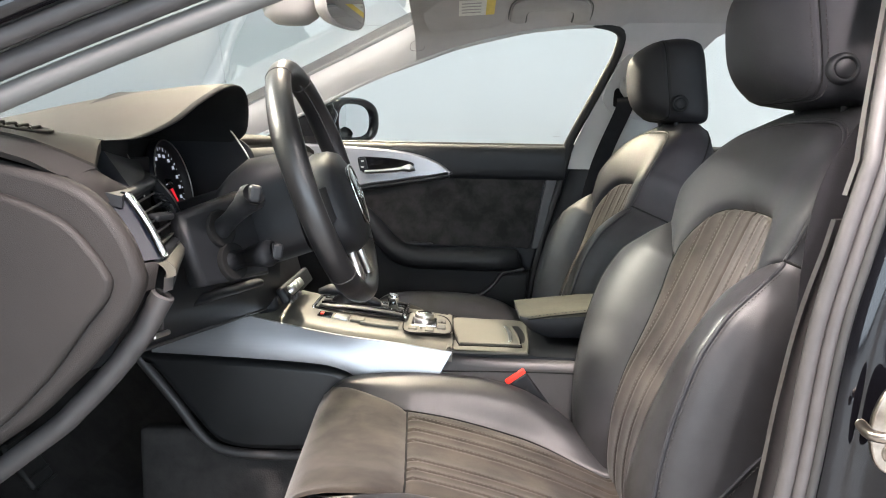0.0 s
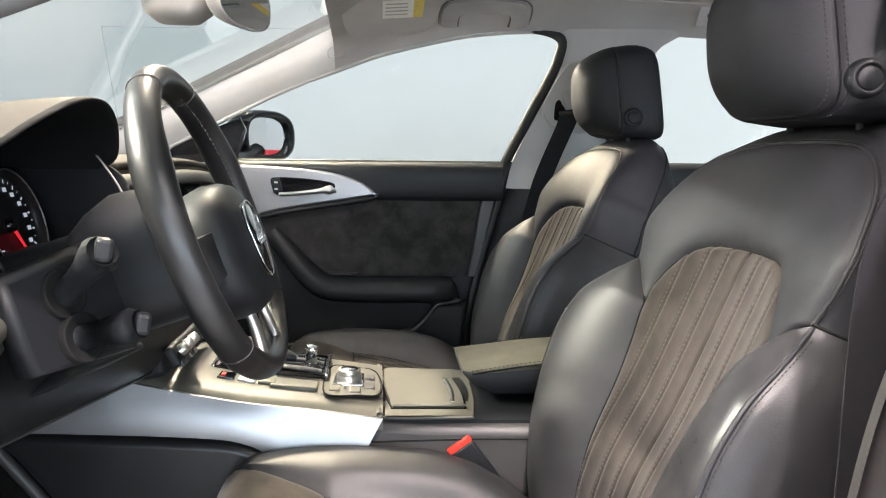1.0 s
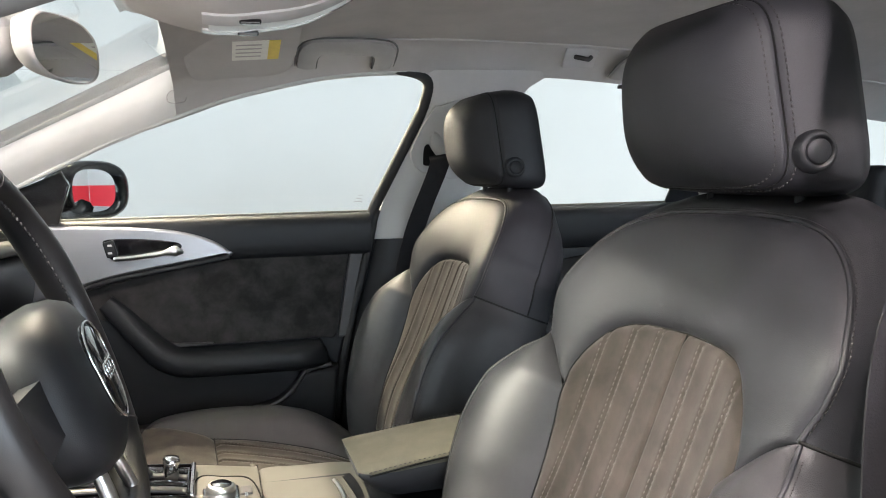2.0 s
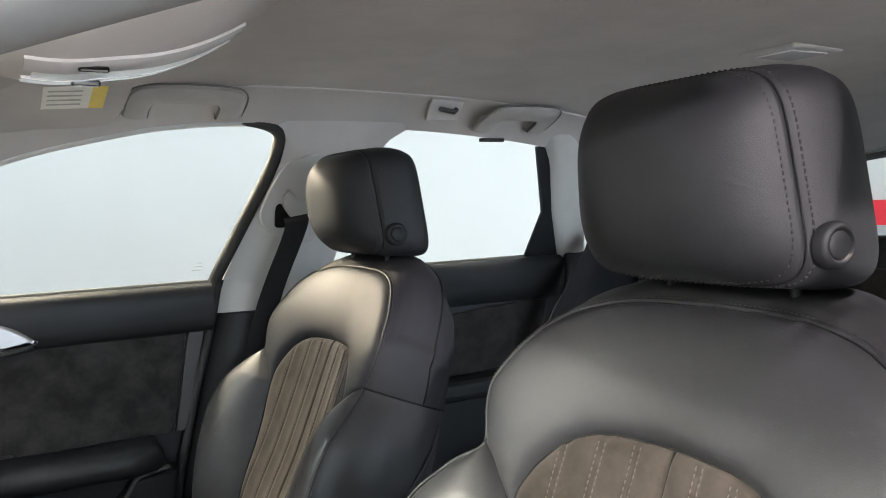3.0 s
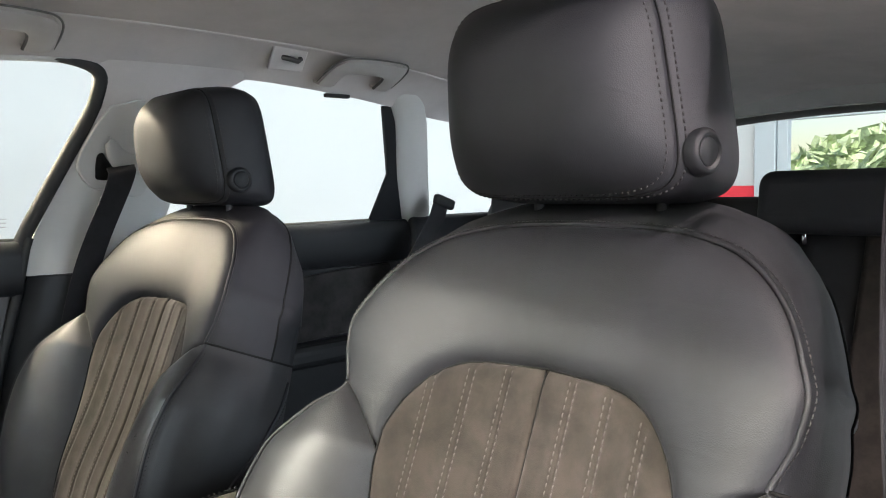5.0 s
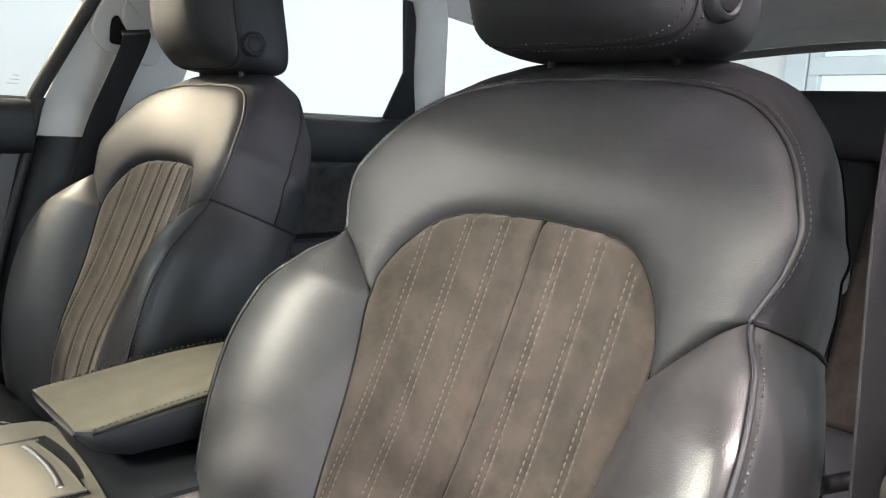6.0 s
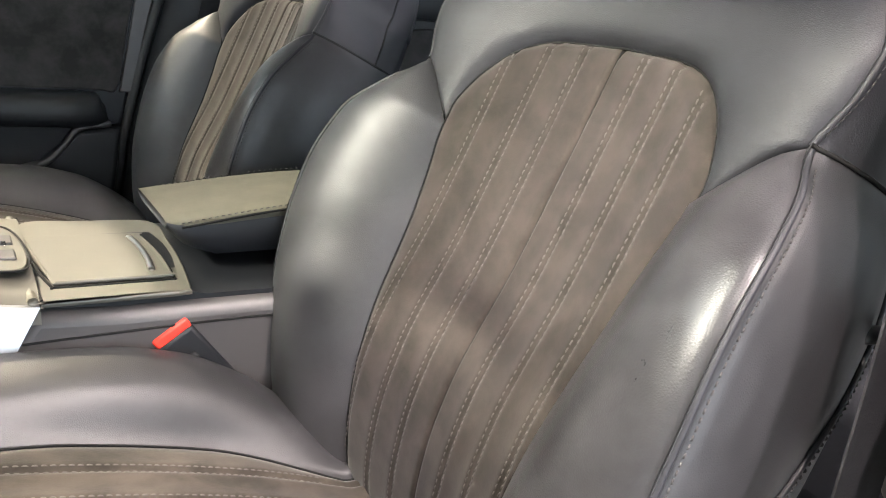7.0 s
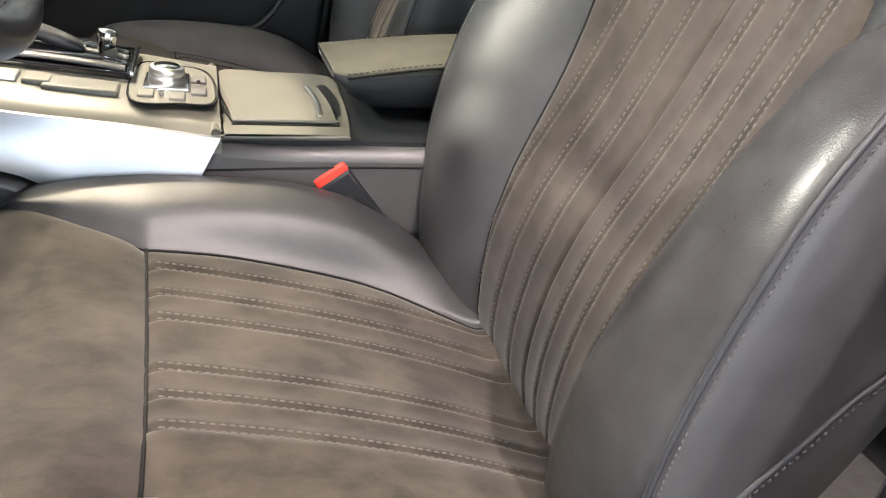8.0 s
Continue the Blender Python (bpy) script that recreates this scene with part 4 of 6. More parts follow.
def on_side(y):
    return lambda a, b: (a, y, b)


def outline(pts, n=60):
    return [tuple(p) for p in rounded(pts, n, closed=True)]


door = thing("passenger_door", (-0.2, 0.74, 0.3), "closed black passenger door with silver trim and dark suede insert", "car door")
part("door_panel", plate([(-0.8, 0.3), (0.12, 0.3), (0.132, 0.5), (0.152, 0.65), (0.187, 0.8), (0.226, 0.94), (0.238, 1.0), (-0.8, 1.0)], (0, -1, 0), 0.03, 0.008, on_side(0.75)), PLASTIC, door, "soft black door lining")
# upper trim rolls over at the sill
prof = [(0.71, 0.925), (0.699, 0.945), (0.695, 0.985), (0.698, 1.01), (0.708, 1.022), (0.725, 1.025), (0.735, 1.02)]
xs = np.linspace(-0.8, 0.2365, 50)
p = np.array([[(x, y + (0.012 if z < 0.93 else 0), z) for y, z in rounded(prof, 14)] for x in xs])
part("upper_trim", thick(p, np.array((0, 0.008, -0.004))), PLASTIC, door, "soft grained black upper door trim")
# Warm light falling along the sill is put into the strip's beige.
part("window_seal", block((-0.28, 0.728, 1.0235), (1.03, 0.012, 0.012), 0.003), CONSOLE_TOP, door, "window seal strip with warm light in its beige")
part("insert", plate(outline([(-0.4, 0.872), (-0.33, 0.886), (-0.2, 0.921), (-0.05, 0.935), (0.1, 0.94), (0.172, 0.941), (0.186, 0.936), (0.183, 0.92), (0.166, 0.83), (0.15, 0.745), (0.1, 0.742), (-0.1, 0.742), (-0.22, 0.75), (-0.3, 0.8), (-0.38, 0.82)], 90), (0, -1, 0), 0.012, 0.004, on_side(0.722)), SUEDE_DARK, door, "dark suede door insert")
part("decor_trim", plate(outline([(-0.7, 1.0), (-0.55, 1.02), (-0.422, 1.016), (-0.262, 1.008), (-0.17, 0.996), (-0.11, 0.975), (-0.076, 0.95), (-0.076, 0.943), (-0.166, 0.929), (-0.25, 0.916), (-0.326, 0.902), (-0.41, 0.878), (-0.55, 0.83), (-0.7, 0.78)], 100), (0, -1, 0), 0.034, 0.006, on_side(0.724)), SILVER, door, "brushed silver door trim")
part("trim_lip", tube([(x, 0.69, z - 0.006) for x, z in rounded([(-0.076, 0.944), (-0.166, 0.929), (-0.25, 0.916), (-0.326, 0.902), (-0.41, 0.878), (-0.5, 0.845)], 40)], 0.006), PLASTIC, door)
part("handle_recess", plate(outline([(-0.325, 0.985), (-0.25, 0.984), (-0.185, 0.975), (-0.175, 0.962), (-0.2, 0.951), (-0.29, 0.941), (-0.318, 0.945), (-0.326, 0.965)], 50), (0, -1, 0), 0.003, 0.0015, on_side(0.6905)), PIANO, door, "black recess behind the door handle")
lever = np.array(rounded([(-0.308, 0.676, 0.945), (-0.27, 0.67, 0.947), (-0.22, 0.668, 0.953), (-0.19, 0.672, 0.957), (-0.17, 0.683, 0.953)], 30))
part("handle", tube(lever, np.interp(np.linspace(0, 1, 30), [0, 0.6, 0.8, 1], [0.005, 0.006, 0.012, 0.003]), 12), SATIN, door, "satin chrome door handle")
part("lock_switch", block((-0.315, 0.682, 0.966), (0.022, 0.012, 0.034), 0.003, pose(0, 0, 0, 0, -14, 0)), PLASTIC, door, "black lock switch")
for z in (0.974, 0.958):
    part("switch_mark", block((-0.315, 0.6755, z), (0.008, 0.001, 0.004), 0.0), TRIM_LIGHT, door)
arm = rounded([(0.128, 0.712), (0.11, 0.709), (0.03, 0.708), (-0.1, 0.708), (-0.18, 0.711), (-0.225, 0.73), (-0.265, 0.77), (-0.305, 0.818), (-0.335, 0.85)], 60)
ang = np.linspace(0, 2 * np.pi, 24, endpoint=False)
k = np.linspace(0, 1, 60)
hh = np.interp(k, [0, 0.04, 0.15, 0.6, 0.75, 1], [0.006, 0.022, 0.031, 0.03, 0.026, 0.018])
dd = np.interp(k, [0, 0.04, 0.2, 0.6, 0.8, 1], [0.01, 0.03, 0.055, 0.05, 0.035, 0.016])
t = np.gradient(arm, axis=0)
t /= np.linalg.norm(t, axis=1)[:, None]
g = np.zeros((60, 24, 3))
for j, a in enumerate(ang):
    cu, cv = np.sign(np.cos(a)) * abs(np.cos(a)) ** 0.7, np.sign(np.sin(a)) * abs(np.sin(a)) ** 0.7
    g[:, j, 0] = arm[:, 0] - t[:, 1] * hh * cv * -1
    g[:, j, 2] = arm[:, 1] + t[:, 0] * hh * cv * -1
    g[:, j, 1] = 0.70 + dd * cu
part("armrest", sheet(g, close_v=True), PLASTIC, door, "padded black door armrest")
part("grip_pad", plate(outline([(-0.235, 0.754), (-0.15, 0.751), (-0.12, 0.748), (-0.16, 0.744), (-0.22, 0.744)], 30), (0, -1, 0), 0.006, 0.002, on_side(0.705)), PLASTIC_TRIM, door)
part("pocket_panel", plate([(-0.7, 0.3), (0.118, 0.3), (0.13, 0.5), (0.145, 0.62), (0.15, 0.68), (0.075, 0.672), (0.05, 0.64), (0.015, 0.609), (-0.06, 0.588), (-0.24, 0.572), (-0.7, 0.56)], (0, -1, 0), 0.05, 0.008, on_side(0.722)), PLASTIC, door, "black lower door panel with pocket")
part("pocket_lip", tube([(x, 0.672, z) for x, z in rounded([(0.135, 0.688), (0.08, 0.677), (0.055, 0.645), (0.018, 0.612), (-0.06, 0.59), (-0.24, 0.574), (-0.5, 0.566), (-0.7, 0.562)], 60)], 0.0055), PLASTIC_TRIM, door, "grey edge of the door pocket")
part("rear_edge", tube([(x + 0.004, 0.716, z) for x, z in ((0.13, 0.4), (0.134, 0.5), (0.154, 0.65), (0.189, 0.8), (0.228, 0.94), (0.243, 1.01), (0.25, 1.03))], 0.011, 8, flat=0.8), RUBBER, door, "black door edge seal")
part("side_strip", plate([(0.19, 0.945), (0.222, 0.945), (0.2, 0.85), (0.176, 0.74), (0.154, 0.74), (0.17, 0.83)], (0, -1, 0), 0.012, 0.003, on_side(0.722)), PLASTIC_TRIM, door)
part("mirror_sail", plate([(-0.62, 1.015), (-0.42, 1.015), (-0.392, 1.1), (-0.405, 1.13), (-0.56, 1.065)], (0, -1, 0), 0.012, 0.003, on_side(0.718)), PIANO, door, "black mirror base triangle")

rdoor = thing("rear_door", (0.8, 0.74, 0.3), "closed black rear door with dark suede insert", "car door")
part("door_panel", plate([(0.47, 0.3), (1.1, 0.3), (1.12, 0.7), (1.1, 1.0), (0.47, 1.0)], (0, -1, 0), 0.03, 0.008, on_side(0.75)), PLASTIC, rdoor, "soft black rear door lining")
p = np.array([[(x, y, z) for y, z in rounded(prof, 14)] for x in np.linspace(0.47, 1.09, 30)])
part("upper_trim", thick(p, np.array((0, 0.008, -0.004))), PLASTIC, rdoor)
# Same beige, for the warm light on the rear sill.
part("window_seal", block((0.76, 0.728, 1.0235), (0.56, 0.014, 0.012), 0.003), CONSOLE_TOP, rdoor, "window seal strip with warm light in its beige")
part("insert", plate(outline([(0.55, 0.86), (0.7, 0.893), (0.85, 0.912), (1.0, 0.918), (1.04, 0.912), (1.03, 0.85), (1.0, 0.77), (0.9, 0.765), (0.6, 0.765)], 60), (0, -1, 0), 0.012, 0.004, on_side(0.722)), SUEDE_DARK, rdoor, "dark suede rear door insert")
part("armrest", block((0.8, 0.69, 0.735), (0.5, 0.07, 0.05), 0.018, segments=3), PLASTIC, rdoor)
part("decor_trim", plate(outline([(0.5, 0.985), (0.6, 0.965), (0.68, 0.93), (0.66, 0.918), (0.5, 0.9)], 40), (0, -1, 0), 0.03, 0.005, on_side(0.724)), SILVER, rdoor, "brushed silver rear door trim")
part("handle", tube([(0.58, 0.675, 0.94), (0.62, 0.67, 0.944), (0.66, 0.682, 0.945)], 0.006), SATIN, rdoor, "satin chrome rear door handle")
part("blind_frame", plate([(0.988, 1.02), (1.016, 1.135), (0.962, 1.286), (1.0, 1.286), (1.045, 1.13), (1.092, 1.02)], (0, -1, 0), 0.01, 0.002, lambda a, b: (a, float(side_y(b)) + 0.012, b)), PLASTIC, rdoor, "black fixed window frame")
part("blind_catch", block((0.83, 0.603, 1.298), (0.06, 0.012, 0.008), 0.002), RUBBER, rdoor, "small black blind catch")

# wing mirror, turned towards the driver's seat
wm = thing("wing_mirror", (-0.4, 0.8, 1.03), "glossy black wing mirror beyond the passenger window", "wing mirror")
phi = radians(28)
nr, lt = np.array((math.cos(phi), -math.sin(phi), 0)), np.array((math.sin(phi), math.cos(phi), 0))
mc = np.array((-0.368, 0.865, 1.087))
a = np.linspace(0, 2 * np.pi, 48, endpoint=False)
ce, se = np.sign(np.cos(a)) * np.abs(np.cos(a)) ** 0.75, np.sign(np.sin(a)) * np.abs(np.sin(a)) ** 0.75


def oval(k, back, kz=None):
    return mc + (0.098 * k * ce)[:, None] * lt + (0.062 * (kz or k) * se)[:, None] * np.array((0, 0, 1)) - nr * back


part("housing", sheet(np.stack([oval(0.74, 0.012) - lt * 0.014, oval(0.8, 0.0) - lt * 0.008, oval(0.92, -0.008), oval(1.03, -0.004), oval(1.1, 0.006), oval(1.12, 0.03), oval(1.02, 0.06), oval(0.75, 0.085), oval(0.3, 0.1), oval(0.01, 0.102)]), close_v=True, flip=True), PAINT, wm, "glossy black mirror housing")
part("mirror_glass", sheet(np.stack([oval(0.78, 0.004) - lt * 0.014, oval(0.4, 0.004) - lt * 0.014, oval(0.01, 0.004) - lt * 0.014]), close_v=True), MIRROR, wm, "silvered mirror glass")
part("arm", tube([(-0.45, 0.74, 1.03), (-0.41, 0.79, 1.035), (-0.4, 0.83, 1.05)], [0.03, 0.028, 0.03], 10, flat=0.7), PAINT, wm)
# ---- dashboard ----
lean_about(-0.36)
dash = thing("dashboard", (-0.7, 0.0, 0.7), "soft dark dashboard with hooded instruments and air vents", "dashboard")
prof = rounded([(-1.0, 0.985), (-0.85, 1.008), (-0.7, 1.028), (-0.5, 1.042), (-0.395, 1.036), (-0.378, 1.026), (-0.386, 1.014)], 30)
ys = np.sort(np.r_[np.linspace(-0.68, 0.68, 40), -0.169, -0.167])
crown = lambda y: 1 - 0.03 * (y / 0.68) ** 4
p = np.array([[(min(x, -0.5) if y < -0.168 else x, y, z * crown(y)) for x, z in prof] for y in ys])
part("top_pad", thick(p, np.array((0.0, 0, -0.012))), PLASTIC_DASH, dash, "soft grained dashboard top pad")
prof2 = rounded([(-0.41, 1.02), (-0.37, 1.012), (-0.362, 1.0), (-0.366, 0.99)], 12)
p = np.array([[(x, y, z * crown(y)) for x, z in prof2] for y in np.linspace(-0.16, 0.68, 30)])
part("mid_ledge", thick(p, np.array((-0.02, 0, -0.006))), CONSOLE_TOP, dash, "satin beige dashboard ledge")
prof3 = rounded([(-0.42, 0.992), (-0.388, 0.965), (-0.385, 0.92), (-0.41, 0.83), (-0.5, 0.74), (-0.62, 0.68)], 24)
p = np.array([[(x, y, z) for x, z in prof3] for y in np.linspace(-0.14, 0.67, 30)])
part("lower_fascia", thick(p, np.array((-0.02, 0, 0.0))), PLASTIC, dash, "black lower fascia")
for n in range(4):
    part("vent_slat", block((-0.378, 0.0, 0.982 - 0.012 * n), (0.02, 0.22, 0.003), 0.001, pose(0, 0, 0, 0, 20, 0)), PIANO, dash)
# hood over the instruments: swept forward from its rim
lean_about(-0.36, 0.0)
rim = rounded([(-0.352, -0.592, 1.029), (-0.336, -0.55, 1.033), (-0.319, -0.5, 1.052), (-0.311, -0.44, 1.079), (-0.306, -0.37, 1.102), (-0.311, -0.3, 1.108), (-0.320, -0.245, 1.098), (-0.333, -0.2, 1.072), (-0.345, -0.178, 1.043), (-0.362, -0.176, 1.026)], 80)
vs_ = np.linspace(0, 1, 30)
fall = np.clip(1.2 * vs_**1.5, 0, 1)
g = np.zeros((30, 80, 3))
for i, (k, dn) in enumerate(zip(vs_, fall)):
    g[i, :, 0] = rim[:, 0] + (-0.82 - rim[:, 0]) * k
    g[i, :, 1] = rim[:, 1] + (rim[:, 1] + 0.37) * 0.12 * k
    g[i, :, 2] = rim[:, 2] * (1 - dn) + (1.026 - 0.02 * k) * dn
hood = part("instrument_hood", sheet(g, flip=True), PLASTIC_DASH, dash, "soft hood over the instruments")
centre_ = np.array((-0.34, -0.37, 1.03))
lips = []
for k, fw in ((0.0, 0.0), (0.012, 0.006), (0.035, 0.008), (0.07, 0.004), (0.1, -0.006), (0.12, -0.03), (0.12, -0.09), (0.14, -0.15)):
    row = rim + (centre_ - rim) * np.array((0, k, k * 1.2))
    row[:, 0] += fw
    lips.append(row)
# Underside takes the same black, as the shade inside the hood.
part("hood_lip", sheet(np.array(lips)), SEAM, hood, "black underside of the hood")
# outer shoulder of the dash beside the hood, with the demister outlet
tip = [(-0.328, -0.648, 1.006), (-0.359, -0.662, 1.022), (-0.40, -0.67, 1.035), (-0.47, -0.68, 1.043), (-0.6, -0.69, 1.04), (-0.82, -0.69, 1.008)]
root = [(-0.352, -0.592, 1.029), (-0.375, -0.586, 1.034), (-0.42, -0.582, 1.039), (-0.48, -0.578, 1.043), (-0.6, -0.58, 1.038), (-0.82, -0.6, 1.006)]
e0, e1 = rounded(tip, 40), rounded(root, 40)
q = np.linspace(0, 1, 12)[None, :, None]
p = e0[:, None] * (1 - q) + e1[:, None] * q
p[:, :, 2] += 0.004 * np.sin(np.pi * q[..., 0])
part("left_shoulder", thick(p, np.array((0, 0, -0.012))), PLASTIC_DASH, dash, "soft grained outer dash shoulder")
low_edge = rounded([(-0.328, -0.65, 1.002), (-0.342, -0.68, 0.996), (-0.373, -0.70, 1.014), (-0.45, -0.71, 1.03), (-0.6, -0.715, 1.025), (-0.82, -0.715, 0.995)], 40)
p = (e0 - (0, 0, 0.003))[:, None] * (1 - q) + low_edge[:, None] * q
part("shoulder_edge", thick(p, np.array((0.0, 0.012, -0.008))), PLASTIC_END, dash, "dark grained edge of the dash shoulder")
shoulder_z = lambda a, b: float(np.interp(a, e0[::-1, 0], e0[::-1, 2]) * (1 - np.clip((b + 0.67) / 0.085, 0, 1)) + np.interp(a, e1[::-1, 0], e1[::-1, 2]) * np.clip((b + 0.67) / 0.085, 0, 1)) + 0.0036 * math.sin(math.pi * min(1, max(0, (b + 0.67) / 0.085)))
oval_ = outline([(-0.44, -0.652), (-0.41, -0.652), (-0.388, -0.643), (-0.382, -0.63), (-0.394, -0.617), (-0.43, -0.61), (-0.49, -0.614), (-0.49, -0.648)], 50)
part("demist_outlet", plate(oval_, (0, 0, 1), 0.0015, 0.0006, lambda a, b: (a, b, shoulder_z(a, b))), SEAM, dash, "dark demister outlet")
part("outlet_rim", tube([(a, b, shoulder_z(a, b) + 0.001) for a, b in oval_], 0.0016, 6, closed=True), PLASTIC_DASH, dash)
for n in range(7):
    c = -0.396 - 0.013 * n
    part("demist_slat", tube([(c - 0.008 * k, -0.645 + 0.03 * k, shoulder_z(c - 0.008 * k, -0.645 + 0.03 * k) + 0.0022) for k in (0, 0.33, 0.66, 1)], 0.0017, 6), PLASTIC_DASH, dash)
# two mouldings between the shoulder and the vent
quad = lambda a, b, c, d, n=10: np.array([[(np.array(a) * (1 - u) + np.array(b) * u) * (1 - v) + (np.array(d) * (1 - u) + np.array(c) * u) * v + np.array((0.004, -0.002, 0.002)) * math.sin(math.pi * u) * math.sin(math.pi * v) for v in np.linspace(0, 1, n)] for u in np.linspace(0, 1, n)])
part("corner_moulding", thick(quad((-0.34, -0.682, 0.994), (-0.329, -0.65, 1.002), (-0.313, -0.605, 0.977), (-0.312, -0.664, 0.968)), np.array((-0.02, 0.006, -0.012))), PLASTIC_END, dash, "dark corner moulding above the air vent")
part("binnacle_side", thick(quad((-0.345, -0.60, 1.018), (-0.358, -0.5, 1.004), (-0.330, -0.515, 0.976), (-0.317, -0.602, 0.981)), np.array((-0.02, 0.004, -0.004))), PLASTIC, dash, "dark moulding under the end of the hood")
# Black sheet stands for the shade under the hood's outer end.
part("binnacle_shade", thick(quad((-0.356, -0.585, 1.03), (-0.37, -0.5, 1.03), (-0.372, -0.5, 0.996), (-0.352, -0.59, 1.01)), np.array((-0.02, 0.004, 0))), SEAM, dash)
lean_about(-0.36)
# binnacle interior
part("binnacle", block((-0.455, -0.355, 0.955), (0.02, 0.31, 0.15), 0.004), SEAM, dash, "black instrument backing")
part("binnacle_floor", block((-0.4, -0.355, 0.88), (0.12, 0.34, 0.02), 0.006), PLASTIC, dash)
for y in (-0.268, -0.452):
    dial = part("dial", lathe([(0.0005, 0.0), (0.058, 0.0), (0.061, 0.003), (0.064, 0.012), (0.066, 0.012), (0.067, 0.0)], (-0.425, y, 0.962), (1, 0, 0.25), 40), DIAL, dash, "round black dial")
    axis = Vector((1, 0, 0.25)).normalized()
    upv = Vector((-0.25, 0, 1)).normalized()
    sidev = Vector((0, 1, 0))
    for n in range(26):
        an = radians(-130 + 260 * n / 25)
        big = n % 2 == 0
        d = upv * math.cos(an) + sidev * math.sin(an)
        tv = axis.cross(d)
        c = Vector((-0.425, y, 0.962)) + axis * 0.0012
        r0, r1, hw = (0.0515 if big else 0.0535), 0.057, (0.0011 if big else 0.0006)
        vs = [c + d * r0 - tv * hw, c + d * r1 - tv * hw, c + d * r1 + tv * hw, c + d * r0 + tv * hw]
        part("tick", (np.array(vs), [(0, 1, 2, 3)]), DIAL_MARK, dial, smooth=False)
        if big:
            vs = [c + d * 0.044 + sidev * sx * 0.0046 + upv * sz * 0.0026 for sx, sz in ((-1, -1), (1, -1), (1, 1), (-1, 1))]
            part("scale_bar", (np.array(vs), [(0, 1, 2, 3)]), DIAL_MARK, dial, smooth=False)
    d = upv * math.cos(radians(150)) + sidev * math.sin(radians(150))
    c = Vector((-0.425, y, 0.962)) + axis * 0.003
    part("needle", tube([c, c + d * 0.052], [0.0022, 0.001], 6), NEEDLE, dial, "red pointer")
    part("dial_hub", lathe([(0.0002, 0.008), (0.007, 0.007), (0.009, 0.0)], (-0.425, y, 0.962), axis, 20), PIANO, dial)
    part("dial_ring", tube([Vector((-0.425, y, 0.962)) + axis * 0.012 + (upv * math.cos(q) + sidev * math.sin(q)) * 0.065 for q in np.linspace(0, 2 * np.pi, 40, endpoint=False)], 0.0012, 6, closed=True), SATIN, dial, "thin chrome dial ring")
part("info_screen", block((-0.428, -0.36, 0.965), (0.006, 0.06, 0.08), 0.002), DIAL, dash, "dark display between the dials")
part("binnacle_line", tube(rounded([(-0.36, -0.198, 1.06), (-0.335, -0.2, 1.03), (-0.312, -0.205, 0.99), (-0.32, -0.215, 0.95), (-0.36, -0.24, 0.92)], 30), 0.0013, 6), SATIN, dash, "thin chrome line round the instruments")
# side cheek of the binnacle, towards the wheel
part("cheek", plate(outline([(-0.44, 0.91), (-0.36, 0.915), (-0.318, 0.95), (-0.31, 0.99), (-0.335, 1.03), (-0.44, 1.06)], 40), (0, 1, 0), 0.012, 0.003, on_side(-0.19)), PLASTIC, dash)
# outer air vent, a face between four corners
lean_about(-0.6, 0.0)
VTL, VTR, VBL, VBR = (np.array(q) for q in ((-0.303, -0.637, 0.974), (-0.325, -0.528, 0.984), (-0.262, -0.648, 0.914), (-0.314, -0.487, 0.915)))
VN = np.array((0.93, -0.2, 0.3))


def vent_at(u, v, d=0.0):
    """u across from the outer edge, v down."""
    bow = 0.012 * math.sin(math.pi * v) * u
    return (VTL * (1 - u) + VTR * u) * (1 - v) + (VBL * (1 - u) + VBR * u) * v + VN * (d + bow * 0.3) + np.array((0, bow, 0))


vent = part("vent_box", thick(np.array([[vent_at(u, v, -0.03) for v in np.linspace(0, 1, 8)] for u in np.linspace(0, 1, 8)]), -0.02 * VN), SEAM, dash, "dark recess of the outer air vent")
for edge_ in ([vent_at(u, 0, -0.004) for u in np.linspace(0, 1, 12)], [vent_at(u, 1, -0.004) for u in np.linspace(0, 1, 12)], [vent_at(0.97, v, -0.004) for v in np.linspace(0, 1, 12)]):
    part("vent_frame", tube(edge_, 0.006, 8), PLASTIC, vent)
for n in range(5):
    v = 0.14 + 0.175 * n
    p = np.array([[vent_at(u, v + 0.05 * w, -0.002 - 0.022 * w) for w in np.linspace(0, 1, 4)] for u in np.linspace(0.06, 0.78, 8)])
    part("vent_slat", thick(p, np.array((0, 0, -0.0025))), PLASTIC_TRIM if n < 4 else CONSOLE_TOP, vent)
part("vent_slider", block(tuple(vent_at(0.45, 0.5, 0.002)), (0.014, 0.03, 0.008), 0.003, pose(0, 0, 0, 0, 10, -12)), PLASTIC, vent)
for n in range(14):
    part("wheel_rib", block(tuple(vent_at(0.87, 0.2 + 0.045 * n, -0.004)), (0.008, 0.008, 0.0014), 0.0, pose(0, 0, 0, 0, 10, -12)), PLASTIC, vent)
part("wheel_mark", tube([vent_at(0.87, v, 0.001) for v in np.linspace(0.42, 0.62, 6)], 0.0016, 6), SATIN, vent)
part("chrome_strip", tube([vent_at(0.0, v, 0.002 + 0.003 * math.sin(math.pi * v)) for v in np.linspace(-0.02, 1.0, 16)], 0.0048, 10), CHROME, vent, "bright chrome vent edge")
part("thin_strip", tube([vent_at(1.02, v, 0.002) for v in np.linspace(0, 1, 16)] + [vent_at(u, 1.02, 0.002) for u in (0.8, 0.6)], 0.0014, 6), SATIN, vent)
